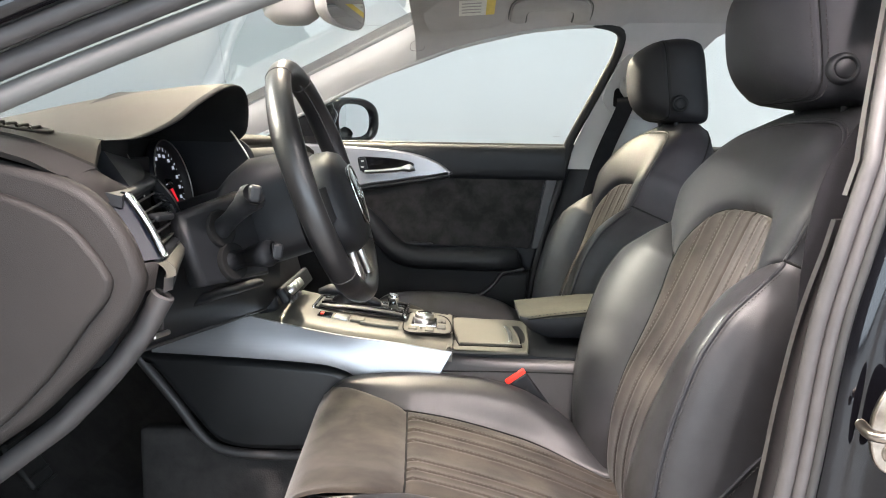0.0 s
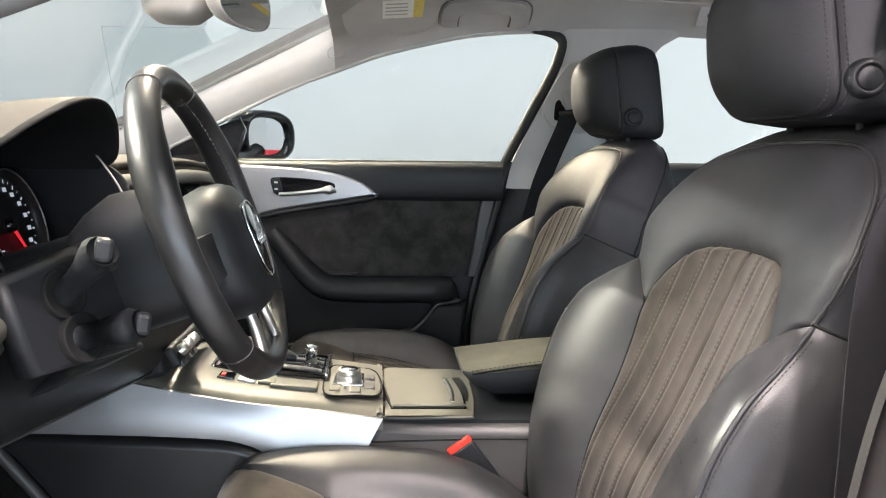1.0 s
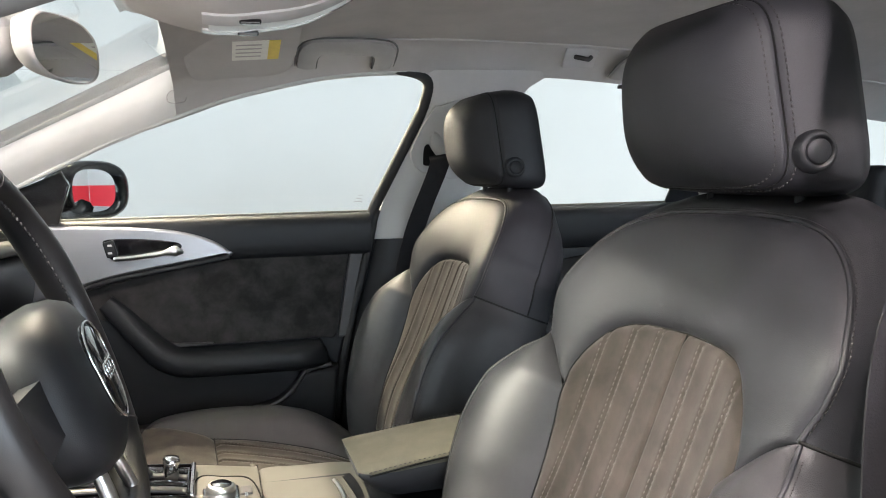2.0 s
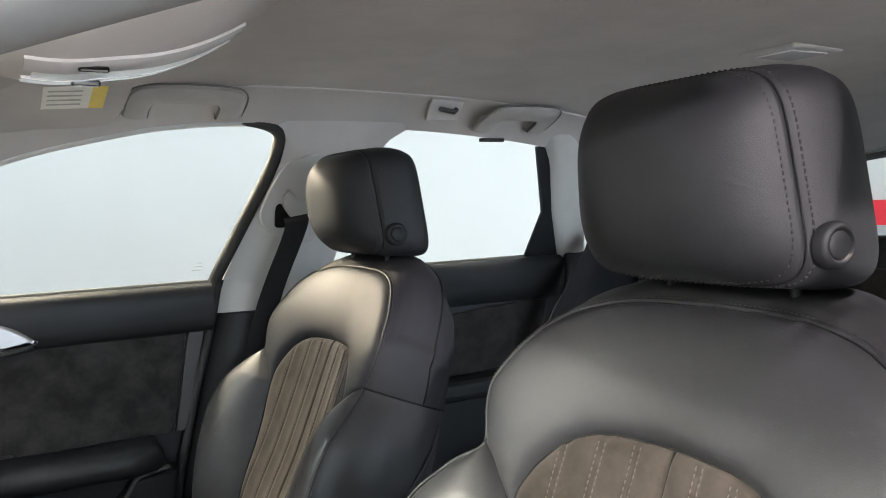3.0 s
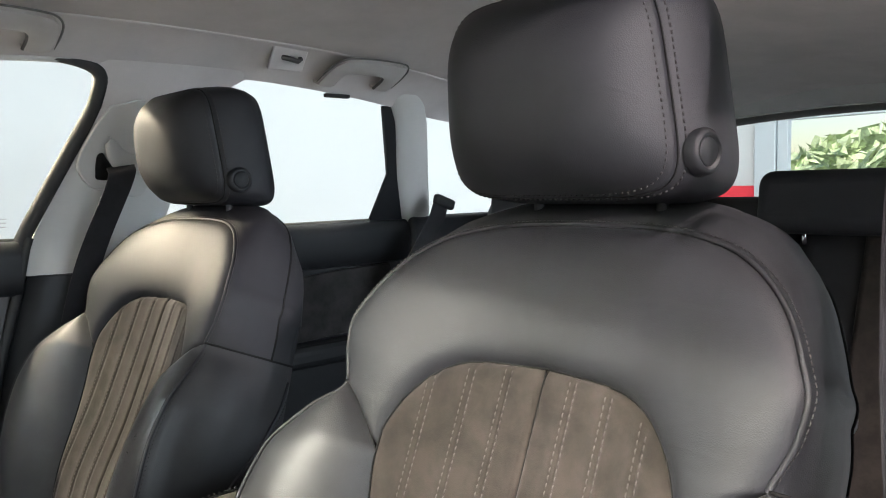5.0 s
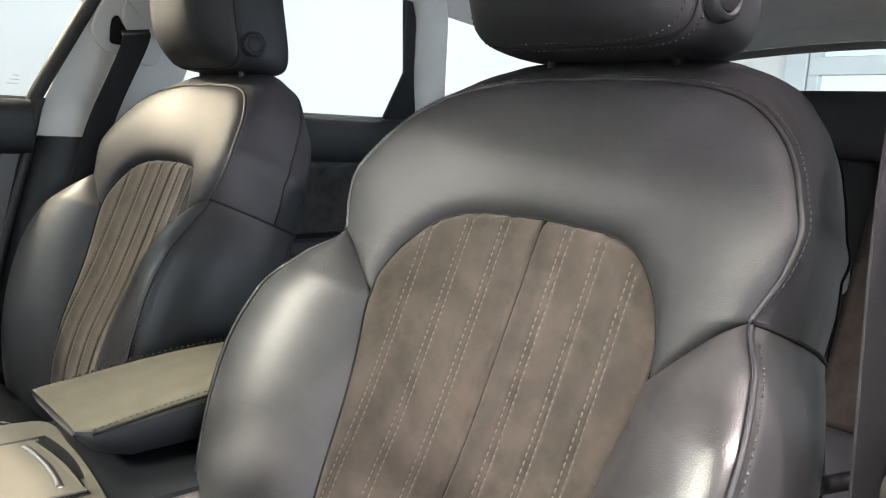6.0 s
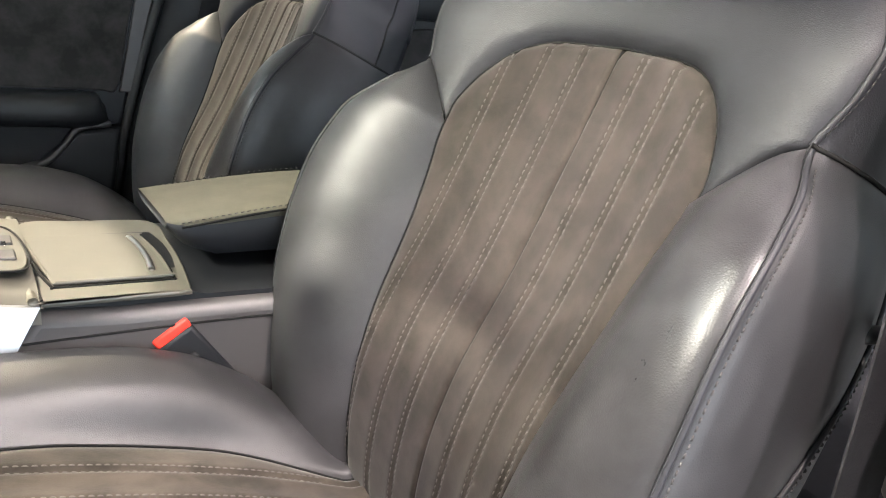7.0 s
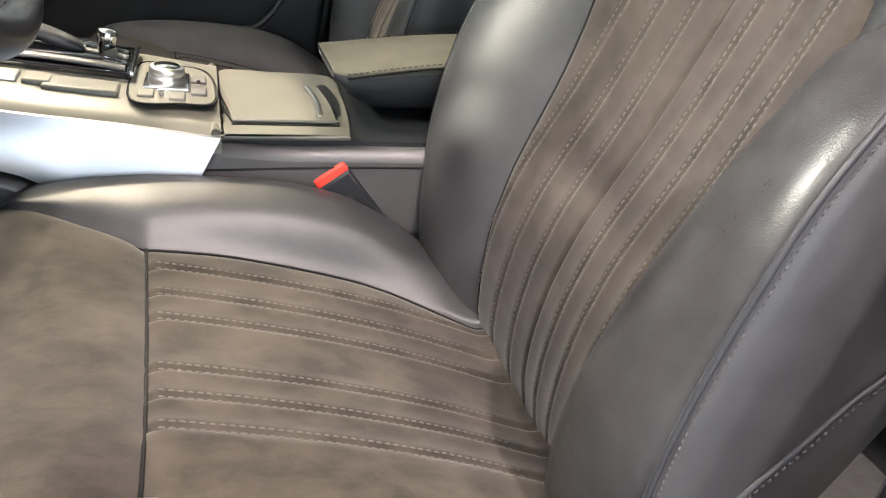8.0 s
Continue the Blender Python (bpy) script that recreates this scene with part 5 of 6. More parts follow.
p = np.array([[vent_at(0, v) * (1 - w) + (np.array((-0.332, -0.66, 0.972)) * (1 - v) + np.array((-0.29, -0.668, 0.911)) * v) * w for w in np.linspace(0, 1, 6)] for v in np.linspace(-0.02, 1.0, 10)])
part("end_gloss", thick(p, np.array((-0.02, 0.03, 0))), NAVY, dash, "glossy dark navy trim beside the vent")
p = np.array([[vent_at(u, 1.04 + 0.24 * w, 0.004 + 0.004 * math.sin(math.pi * w)) for w in np.linspace(0, 1, 6)] for u in np.linspace(-0.03, 1.06, 14)])
part("lower_strip", thick(p, -0.012 * VN), CONSOLE_TOP, dash, "satin beige strip under the vent")
p = np.array([[vent_at(u, 1.28 + 0.2 * w, 0.0 - 0.01 * w) for w in np.linspace(0, 1, 6)] for u in np.linspace(0.03, 1.06, 14)])
part("under_strip", thick(p, -0.012 * VN), PLASTIC_TRIM, dash, "dark moulding under the vent strip")
p = np.array([[vent_at(u, -0.03, 0.0) * (1 - w) + np.array((-0.40 + 0.02 * u, -0.675 + 0.14 * u, 0.992 + 0.006 * u)) * w + np.array((0, 0, 0.004 * math.sin(math.pi * w))) for w in np.linspace(0, 1, 8)] for u in np.linspace(-0.1, 1.15, 10)])
part("vent_brow", thick(p, np.array((0, 0, -0.012))), PLASTIC, dash, "dark step above the vent")
lean_about(-0.36)
# knee panel
lean_about(-0.36, 0.0)
rows = []
for y in np.linspace(-0.64, -0.1, 30):
    zl = 0.785 - 0.1175 * (y + 0.5)
    rows.append(rounded([(-0.41, y, 0.93), (-0.345, y, 0.915), (-0.322, y, 0.88), (-0.312, y, 0.845), (-0.314, y, zl + 0.03), (-0.33, y, zl + 0.002), (-0.36, y, zl - 0.012), (-0.48, y, zl - 0.03), (-0.62, y, zl - 0.05)], 44))
p = np.array(rows)
knee = part("knee_panel", thick(p, np.array((-0.01, 0, 0.006))), PLASTIC, dash, "dark knee panel under the wheel")
part("knee_lip", tube([(-0.331, y, 0.785 - 0.1175 * (y + 0.5)) for y in np.linspace(-0.6, -0.1, 24)], 0.0022, 8), PLASTIC_TRIM, knee, "thin lower edge of the knee panel")
ridge = rounded([(-0.318, -0.47, 0.822), (-0.308, -0.42, 0.826), (-0.306, -0.33, 0.818), (-0.308, -0.24, 0.81), (-0.318, -0.2, 0.8)], 30)
part("knee_ridge", tube(ridge, np.interp(np.arange(30), [0, 5, 24, 29], [0.003, 0.011, 0.011, 0.003]), 12, flat=0.6), PLASTIC, knee, "raised grip of the knee compartment")
part("lamp_switch", block((-0.315, -0.575, 0.822), (0.02, 0.03, 0.03), 0.006, pose(0, 0, 0, 0, 0, -15)), PLASTIC_TRIM, dash, "light switch panel")
part("switch_edge", block((-0.302, -0.575, 0.815), (0.006, 0.026, 0.006), 0.002, pose(0, 0, 0, 0, 0, -15)), SATIN, dash)
# panel with the stalk sockets
corners = [np.array(c) for c in ((-0.292, -0.535, 0.945), (-0.25, -0.425, 0.968), (-0.222, -0.425, 0.86), (-0.266, -0.535, 0.862))]
part("stalk_panel", plate([(0, 0), (1, 0), (1, 1), (0, 1)], (0.97, -0.2, 0.1), 0.02, 0.006, lambda u, v: tuple((corners[0] * (1 - u) + corners[1] * u) * (1 - v) + (corners[3] * (1 - u) + corners[2] * u) * v + np.array((-0.02, 0.004, -0.002)))), PLASTIC, dash, "dark panel behind the stalks")
# dash end cap and door seal, facing the open door
lean_about(-0.70)
END_EDGE = [(-0.9, 1.02), (-0.6, 1.022), (-0.45, 1.017), (-0.39, 1.008), (-0.329, 0.992), (-0.296, 0.971), (-0.274, 0.942), (-0.263, 0.915), (-0.26, 0.895), (-0.274, 0.865), (-0.3, 0.832), (-0.337, 0.793), (-0.41, 0.732), (-0.6, 0.62), (-0.9, 0.58)]
cap = part("end_panel", plate(outline(END_EDGE, 140), (0, -1, 0), 0.016, 0.01, on_side(-0.682)), PLASTIC_END, dash, "grained dash end panel")
part("end_core", plate(outline([(x - 0.034, z) for x, z in END_EDGE], 140), (0, -1, 0), 0.038, 0.0, on_side(-0.6455)), PLASTIC_END, dash)
part("end_moulding", thick(quad((-0.262, -0.648, 0.911), (-0.296, -0.676, 0.909), (-0.298, -0.676, 0.875), (-0.268, -0.648, 0.883)), np.array((-0.012, 0.012, 0))), PLASTIC_END, dash, "dark moulding under the gloss trim")
part("fuse_cover", plate(outline([(-0.8, 0.985), (-0.5, 0.985), (-0.43, 0.985), (-0.385, 0.978), (-0.332, 0.956), (-0.305, 0.93), (-0.29, 0.908), (-0.287, 0.897), (-0.293, 0.88), (-0.312, 0.857), (-0.364, 0.792), (-0.44, 0.73), (-0.6, 0.66), (-0.8, 0.62)], 140), (0, -1, 0), 0.008, 0.006, on_side(-0.6975)), PLASTIC_END, cap, "rounded fuse box cover")
lower_seal = rounded([(-0.272, 0.886), (-0.277, 0.877), (-0.298, 0.841), (-0.327, 0.804), (-0.366, 0.763), (-0.412, 0.723), (-0.6, 0.59), (-0.85, 0.47)], 70)
part("door_seal", tube([(x + 0.012, -0.645, z - 0.008) for x, z in lower_seal], np.interp(np.arange(70), [0, 3, 30, 69], [0.009, 0.0125, 0.012, 0.012]), 14), SEAL, car, "grey rubber door seal")
lean_about(-0.36)

# ---- steering wheel and column ----
wheel = thing("steering_wheel", (-0.165, -0.358, 0.83), "black leather three-spoke steering wheel with chrome emblem plate", "steering wheel")
tilt = radians(20)
WC = np.array((-0.165, -0.358, 0.975))
wup, wside, wn_ = np.array((-math.sin(tilt), 0, math.cos(tilt))), np.array((0, 1.0, 0)), np.array((math.cos(tilt), 0, math.sin(tilt)))


def at_wheel(u, v, d=0.0):
    return WC + wside * u + wup * v + wn_ * d


a = np.linspace(0, 2 * np.pi, 96, endpoint=False)
flatten = np.where(np.cos(a) < -0.8, 0.985, 1.0)
rim_c = np.array([at_wheel(0.158 * math.sin(x) * f, 0.158 * math.cos(x) * f) for x, f in zip(a, flatten)])
th = np.linspace(0, 2 * np.pi, 18, endpoint=False)
g = np.zeros((96, 18, 3))
for i, x in enumerate(a):
    out = wside * math.sin(x) + wup * math.cos(x)
    grip = 1 + 0.12 * math.exp(-(((abs(((x + np.pi) % (2 * np.pi)) - np.pi) - 1.15) / 0.25) ** 2))
    for j, y in enumerate(th):
        g[i, j] = rim_c[i] + out * 0.0135 * grip * math.cos(y) + wn_ * 0.0168 * grip * math.sin(y)
part("rim", sheet(g, True, True), LEATHER_WHEEL, wheel, "smooth black leather rim")
for x in (0.42, -0.42, 2.35, -2.35):
    i = int((x % (2 * np.pi)) / (2 * np.pi) * 96)
    ring_ = g[i] + (g[i] - rim_c[i]) * 0.02
    part("rim_seam", tube(ring_, 0.0008, 6, closed=True), THREAD_DARK, wheel)
sp = [at_wheel(0.144 * math.sin(x), 0.144 * math.cos(x), 0.004) for x in np.linspace(0.3, 5.98, 160)]
sn = [-(wside * math.sin(x) + wup * math.cos(x)) for x in np.linspace(0.3, 5.98, 160)]
part("cross_stitching", stitches([sp], [sn], 0.005, 0.0022, 0.0009, 0.0006), THREAD_DARK, wheel, "dark cross stitching inside the rim")
hub = []
for k, d in ((0.02, 0.036), (0.35, 0.035), (0.7, 0.031), (0.92, 0.024), (1.0, 0.014), (1.03, 0.0), (0.98, -0.02), (0.8, -0.04)):
    c, s2 = np.sign(np.cos(a)) * np.abs(np.cos(a)) ** 0.8, np.sign(np.sin(a)) * np.abs(np.sin(a)) ** 0.8
    hub.append(np.array([at_wheel(0.082 * k * cx, -0.03 + 0.07 * k * sx, d) for cx, sx in zip(c, s2)]))
part("hub", sheet(np.array(hub), close_v=True), PLASTIC, wheel, "black padded wheel hub")
em = [np.array([at_wheel((0.028 + 0.012 * max(0, math.sin(x))) * k * math.cos(x), -0.028 + 0.04 * k * math.sin(x), d) for x in a]) for k, d in ((0.02, 0.0385), (0.9, 0.0375), (1.0, 0.035), (1.0, 0.03))]
part("emblem_plate", sheet(np.array(em), close_v=True), PIANO, wheel, "grey shield plate on the hub")
part("emblem_rim", tube([at_wheel((0.029 + 0.0125 * max(0, math.sin(x))) * math.cos(x), -0.028 + 0.041 * math.sin(x), 0.0365) for x in np.linspace(0, 2 * np.pi, 60, endpoint=False)], 0.0014, 6, closed=True), CHROME, wheel, "chrome emblem surround")
for n in range(4):
    cx = -0.0135 + 0.009 * n
    part("emblem_ring", tube([at_wheel(cx + 0.0062 * math.cos(x), -0.028 + 0.0062 * math.sin(x), 0.0392) for x in np.linspace(0, 2 * np.pi, 24, endpoint=False)], 0.0011, 6, closed=True), CHROME, wheel)
for sg in (1, -1):
    part("spoke", thick(np.array([[at_wheel(sg * u, v, 0.012 - 0.05 * (u - 0.07)) for v in np.linspace(-0.045 - 0.1 * (u - 0.07), -0.004, 6)] for u in np.linspace(0.02, 0.15, 10)]), -0.014 * wn_), PLASTIC, wheel, "black side spoke")
low = rounded([(-0.03, -0.075), (-0.034, -0.11), (-0.04, -0.145), (0, -0.15), (0.04, -0.145), (0.034, -0.11), (0.03, -0.075)], 30)
part("lower_spoke", tube([at_wheel(u, v, 0.006) for u, v in low], 0.007, 8, flat=0.8), SATIN, wheel, "satin chrome lower spoke")

column = thing("steering_column", (-0.32, -0.358, 0.8), "black steering column shroud with two control stalks", "steering column")
p = []
for u in np.linspace(0, 1, 10):
    c = np.array((-0.195, -0.358, 0.952)) * (1 - u) + np.array((-0.43, -0.358, 0.885)) * u
    half_w, half_h = np.interp(u, [0, 0.3, 0.38, 1], [0.072, 0.076, 0.05, 0.045]), np.interp(u, [0, 0.3, 0.38, 1], [0.07, 0.074, 0.045, 0.04])
    p.append([c + wside * half_w * np.sign(np.cos(x)) * abs(np.cos(x)) ** 0.6 + np.array((-0.26, 0, 0.96)) * half_h * np.sign(np.sin(x)) * abs(np.sin(x)) ** 0.6 for x in np.linspace(0, 2 * np.pi, 32, endpoint=False)])
part("shroud", sheet(np.array(p), close_v=True, flip=True), PLASTIC, column, "black column shroud")
part("shroud_face", lathe([(0.001, 0.0), (0.056, 0.0), (0.06, -0.008)], (-0.193, -0.358, 0.952), wn_, 32), RUBBER, column)
for base, end, tip in (((-0.2715, -0.487, 0.926), (-0.215, -0.548, 0.972), 0.02), ((-0.2565, -0.487, 0.886), (-0.205, -0.495, 0.9), 0.018)):
    b0, e0 = np.array(base), np.array(end)
    d = (e0 - b0) / np.linalg.norm(e0 - b0)
    st = part("stalk", tube([b0 - d * 0.02, b0 + d * 0.03, e0 - d * 0.035, e0 - d * 0.008, e0], [0.013, 0.0105, 0.0125, 0.0165, 0.013], 14), PLASTIC, column, "black control stalk")
    part("stalk_end", block(tuple(e0 + d * 0.002), (0.014, 0.014, 0.02), 0.004, pose(0, 0, 0, 0, 10, 30)), PLASTIC, st)
    part("stalk_socket", lathe([(0.0005, 0.002), (0.019, 0.002), (0.0205, 0.0035), (0.0225, 0.004), (0.0235, 0.002), (0.0235, -0.02)], tuple(b0 - np.array((0.003, -0.001, 0.001))), (0.88, -0.38, 0.28), 28), SEAM, column)
for (x, y, z), s in (((-0.69, -0.25, 0.5), (0.012, 0.06, 0.09)), ((-0.72, -0.36, 0.5), (0.012, 0.085, 0.07))):
    pedal = thing("pedal", (x, y, 0.3), "ribbed black rubber foot pedal in the footwell", "pedal", "pedals")
    part("pad", block((x, y, z), s, 0.005, pose(0, 0, 0, 0, -35, 0)), RUBBER, pedal)
    part("pedal_arm", tube([(x - 0.02, y, z), (x - 0.12, y, z + 0.16)], 0.008), STEEL, pedal)
    for n in range(5):
        part("rib", block((x + 0.004 + 0.018 * (n - 2) * -0.7 + 0.004, y, z + 0.018 * (n - 2)), (0.006, s[1] * 0.9, 0.005), 0.001, pose(0, 0, 0, 0, -35, 0)), RUBBER, pedal)
    part("pedal_stop", block((x - 0.1, y, 0.33), (0.02, 0.02, 0.1), 0.003), RUBBER, pedal)

# ---- centre console ----
lean_about(0.0)
console = thing("centre_console", (-0.1, 0.0, 0.275), "centre console with silver side panel and beige top", "centre console")
top_z = spline([-0.55, -0.42, -0.33, -0.2, -0.1, -0.02], [0.77, 0.742, 0.722, 0.7, 0.69, 0.679])
xs = np.linspace(-0.54, -0.014, 50)
yy = np.linspace(-0.128, 0.128, 25)
p = np.array([[(x, y, float(top_z(x)) + 0.014 * (1 - (y / 0.128) ** 4) - 0.006 * (abs(y) > 0.125)) for y in yy] for x in xs])
part("top_plate", thick(p, np.array((0, 0, -0.012))), CONSOLE_TOP, console, "smooth beige console top")
bot_z = spline([-0.55, -0.35, -0.24, -0.2, -0.171, -0.14, -0.02], [0.66, 0.656, 0.651, 0.642, 0.626, 0.6, 0.58])
for sg in (-1, 1):
    q = np.linspace(0, 1, 12)
    p = np.zeros((50, 12, 3))
    for i, x in enumerate(xs):
        zt, zb = float(top_z(x)) - 0.001, float(bot_z(x))
        if x < -0.4:
            zt = zt + (0.668 - zt) * ((-0.4 - x) / 0.14) ** 0.8 * 0.75
        xx = x - 0.55 * (float(top_z(x)) - (zt + (zb - zt) * q)) * np.clip((x + 0.16) / 0.146, 0, 1)
        p[i] = np.stack([xx, sg * (0.129 + 0.012 * np.sin(q * np.pi * 0.6)), zt + (zb - zt) * q], 1)
    part("silver_side", thick(p, np.array((0, -sg * 0.01, 0))), SILVER, console, "brushed silver console side panel")
    kick = [(-0.62, 0.66), (-0.5, 0.656), (-0.35, 0.651), (-0.24, 0.646), (-0.2, 0.637), (-0.171, 0.62), (-0.14, 0.59), (-0.13, 0.51), (-0.2, 0.497), (-0.3, 0.491), (-0.38, 0.49), (-0.43, 0.505), (-0.48, 0.56), (-0.545, 0.635)]
    part("padded_side", plate(outline(kick, 90), (0, sg, 0), 0.03, 0.012, on_side(sg * 0.112)), LEATHER_WHEEL, console, "dark padded console side")
    edge = rounded([(-0.68, 0.79), (-0.61, 0.71), (-0.56, 0.642), (-0.5, 0.568), (-0.448, 0.502), (-0.4, 0.482), (-0.3, 0.48), (-0.2, 0.486), (-0.1, 0.495)], 50)
    part("side_trim", tube([(x, sg * 0.136, z) for x, z in edge], 0.009, 10), PLASTIC_TRIM, console)
    part("lower_side", block((-0.28, sg * 0.1, 0.39), (0.6, 0.04, 0.24), 0.01), CARPET, console)
    rear = [(-0.022, 0.672), (0.05, 0.668), (0.2, 0.668), (0.5, 0.67), (0.5, 0.4), (-0.12, 0.4), (-0.12, 0.52), (-0.072, 0.595)]
    part("rear_side", plate(rear, (0, sg, 0), 0.03, 0.014, on_side(sg * 0.098)), PLASTIC_TRIM, console, "smooth grey-black console side by the seat")
    part("side_groove", tube([(x, sg * 0.1285, 0.645 + 0.004 * math.sin(x * 9)) for x in np.linspace(-0.03, 0.45, 30)], 0.0012, 6), SEAM, console)
# storage lid with chrome strip
p = np.array([[(x, y, 0.676 + 0.006 * (1 - (y / 0.12) ** 2) - 0.004 * (x > 0.12)) for y in np.linspace(-0.115, 0.115, 15)] for x in np.linspace(-0.014, 0.45, 30)])
part("rear_deck", thick(p, np.array((0, 0, -0.01))), PLASTIC, console, "black deck under the armrest")
deck = plate(outline([(-0.012, -0.118), (-0.008, -0.124), (0.05, -0.124), (0.108, -0.122), (0.116, -0.112), (0.124, -0.05), (0.128, 0.02), (0.124, 0.1), (0.05, 0.112), (-0.008, 0.112), (-0.013, 0.05), (-0.015, -0.04)], 90), (0, 0, 1), 0.005, 0.002, lambda a, b: (a, b, 0.6755))
part("lid_surround", deck, CONSOLE_TOP, console, "beige frame round the storage lid")
rim_ = outline([(0.0, -0.087), (0.004, -0.0905), (0.05, -0.0905), (0.1, -0.09), (0.105, -0.085), (0.106, -0.03), (0.1, 0.03), (0.096, 0.036), (0.04, 0.041), (-0.01, 0.043), (-0.0135, 0.038), (-0.009, -0.03)], 90)
lid = part("lid", plate(rim_, (0, 0, 1), 0.0035, 0.0014, lambda a, b: (a, b, 0.6795 + 0.004 * math.cos(b * 9))), CONSOLE_TOP, console, "closed beige storage lid")
part("lid_gap", tube([(x * 1.03 - 0.0015, y * 1.03 + 0.0005, 0.6808) for x, y in rim_], 0.0014, 6, closed=True), SEAM, console)
part("lid_strip", tube([(0.083 + 0.008 * math.cos((y + 0.03) * 20), y, 0.6865 + 0.001 * math.cos(y * 9)) for y in np.linspace(-0.078, 0.026, 24)], 0.0032, 8, flat=0.5), SATIN, lid, "bright chrome lid handle")
# Black tube stands for the shade beside the chrome handle.
part("strip_shadow_gap", tube([(0.0905 + 0.008 * math.cos((y + 0.03) * 20), y, 0.6848) for y in np.linspace(-0.08, 0.028, 24)], 0.0022, 6, flat=0.5), SEAM, lid)
part("front_lip", tube([(-0.018 - 0.006 * math.cos(y * 11), y, 0.6815 + 0.004 * (1 - (y / 0.125) ** 2)) for y in np.linspace(-0.124, 0.12, 24)], 0.0046, 8), CONSOLE_TOP, console)
part("front_gap", tube([(-0.0115 - 0.006 * math.cos(y * 11), y, 0.6826 + 0.003 * (1 - (y / 0.125) ** 2)) for y in np.linspace(-0.124, 0.12, 24)], 0.0012, 6), SEAM, console)
# selector gate, buttons and rotary knob
part("selector_gate", block((-0.185, 0.02, 0.712), (0.165, 0.1, 0.012), 0.004, pose(0, 0, 0, 0, 5, 0)), PIANO, console, "glossy black selector gate")
for y in (-0.034, 0.074):
    part("gate_trim", block((-0.185, y, 0.7175), (0.17, 0.004, 0.006), 0.0015, pose(0, 0, 0, 0, 5, 0)), PIANO, console)
part("gate_trim", block((-0.101, 0.02, 0.7115), (0.006, 0.112, 0.008), 0.002, pose(0, 0, 0, 0, 5, 0)), CHROME, console)
part("gate_trim", block((-0.272, 0.02, 0.725), (0.006, 0.112, 0.008), 0.002, pose(0, 0, 0, 0, 5, 0)), CHROME, console)
for n, m in enumerate((RED, SATIN, CONSOLE_TOP)):
    part("button", block((-0.245 + 0.03 * n, -0.062, 0.7185 - 0.003 * n), (0.026, 0.03, 0.006), 0.002, pose(0, 0, 0, 0, 5, 0)), m if n else PIANO, console)
part("button_mark", block((-0.25, -0.062, 0.7225), (0.006, 0.014, 0.002), 0.0005, pose(0, 0, 0, 0, 5, 0)), RED, console, "red start button mark")
part("ash_lid", block((-0.145, -0.066, 0.707), (0.07, 0.038, 0.008), 0.003, pose(0, 0, 0, 0, 5, 0)), CONSOLE_TOP, console)
sel = thing("gear_selector", (-0.16, 0.02, 0.715), "black gear selector lever with chrome button", "gear lever")
part("boot", tube([(-0.225, 0.02, 0.705), (-0.222, 0.02, 0.725), (-0.215, 0.02, 0.737)], [0.034, 0.024, 0.016], 14), LEATHER_WHEEL, sel)
part("grip", tube(rounded([(-0.27, 0.02, 0.744), (-0.24, 0.02, 0.75), (-0.2, 0.018, 0.742), (-0.165, 0.016, 0.73), (-0.15, 0.016, 0.724)], 20), np.interp(np.linspace(0, 1, 20), [0, 0.2, 0.7, 1], [0.01, 0.017, 0.014, 0.008]), 14, flat=0.6), PLASTIC, sel, "black moulded lever grip")
for n, y in enumerate((-0.018, 0.004, 0.026, 0.048)):
    part("slide_strip", tube(rounded([(-0.262, y, 0.7265), (-0.2, y, 0.7245), (-0.14, y, 0.718), (-0.108, y, 0.7125)], 16), 0.0085, 10, flat=0.4), PIANO if n % 2 else LEATHER_WHEEL, sel, "glossy dark slide strip of the selector")
part("button_stem", tube([(-0.128, 0.024, 0.7), (-0.128, 0.024, 0.728)], [0.014, 0.008], 16), CONSOLE_TOP, sel, "beige stem of the lever button")
part("knob_button", lathe([(0.0005, 0.014), (0.009, 0.013), (0.0115, 0.009), (0.01, 0.003), (0.008, -0.02)], (-0.128, 0.024, 0.731), (0.15, 0, 1)), CHROME, sel, "chrome lever button")
mmi = thing("rotary_control", (-0.063, -0.035, 0.7), "chrome rotary control knob with buttons round it", "control knob")
part("base_plate", plate(outline([(-0.098, -0.092), (-0.05, -0.093), (-0.022, -0.085), (-0.018, -0.03), (-0.03, 0.03), (-0.06, 0.04), (-0.096, 0.036)], 40), (0, 0, 1), 0.002, 0.0008, lambda a, b: (a, b, 0.7005 - 0.06 * (a + 0.06))), CONSOLE_TOP, mmi)
part("plate_gap", tube([(a, b, 0.7018 - 0.06 * (a + 0.06)) for a, b in outline([(-0.099, -0.094), (-0.05, -0.095), (-0.02, -0.087), (-0.016, -0.03), (-0.028, 0.032), (-0.06, 0.042), (-0.097, 0.038)], 40)], 0.0011, 6, closed=True), SEAM, mmi)
part("knob_base", block((-0.066, -0.03, 0.7035), (0.046, 0.058, 0.006), 0.002), CHROME, mmi, "bevelled chrome plate under the knob")
part("knob", lathe([(0.0005, 0.0165), (0.0155, 0.016), (0.0178, 0.0145), (0.0182, 0.009), (0.0165, 0.0078), (0.0165, 0.0065), (0.0188, 0.0055), (0.019, 0.0)], (-0.066, -0.03, 0.7055), (0.06, 0, 1), 36), SATIN, mmi, "chrome rotary knob")
part("knob_cap", lathe([(0.0005, 0.0005), (0.013, 0.0), (0.0135, -0.002)], (-0.0648, -0.03, 0.7225), (0.06, 0, 1), 30), CHROME, mmi)
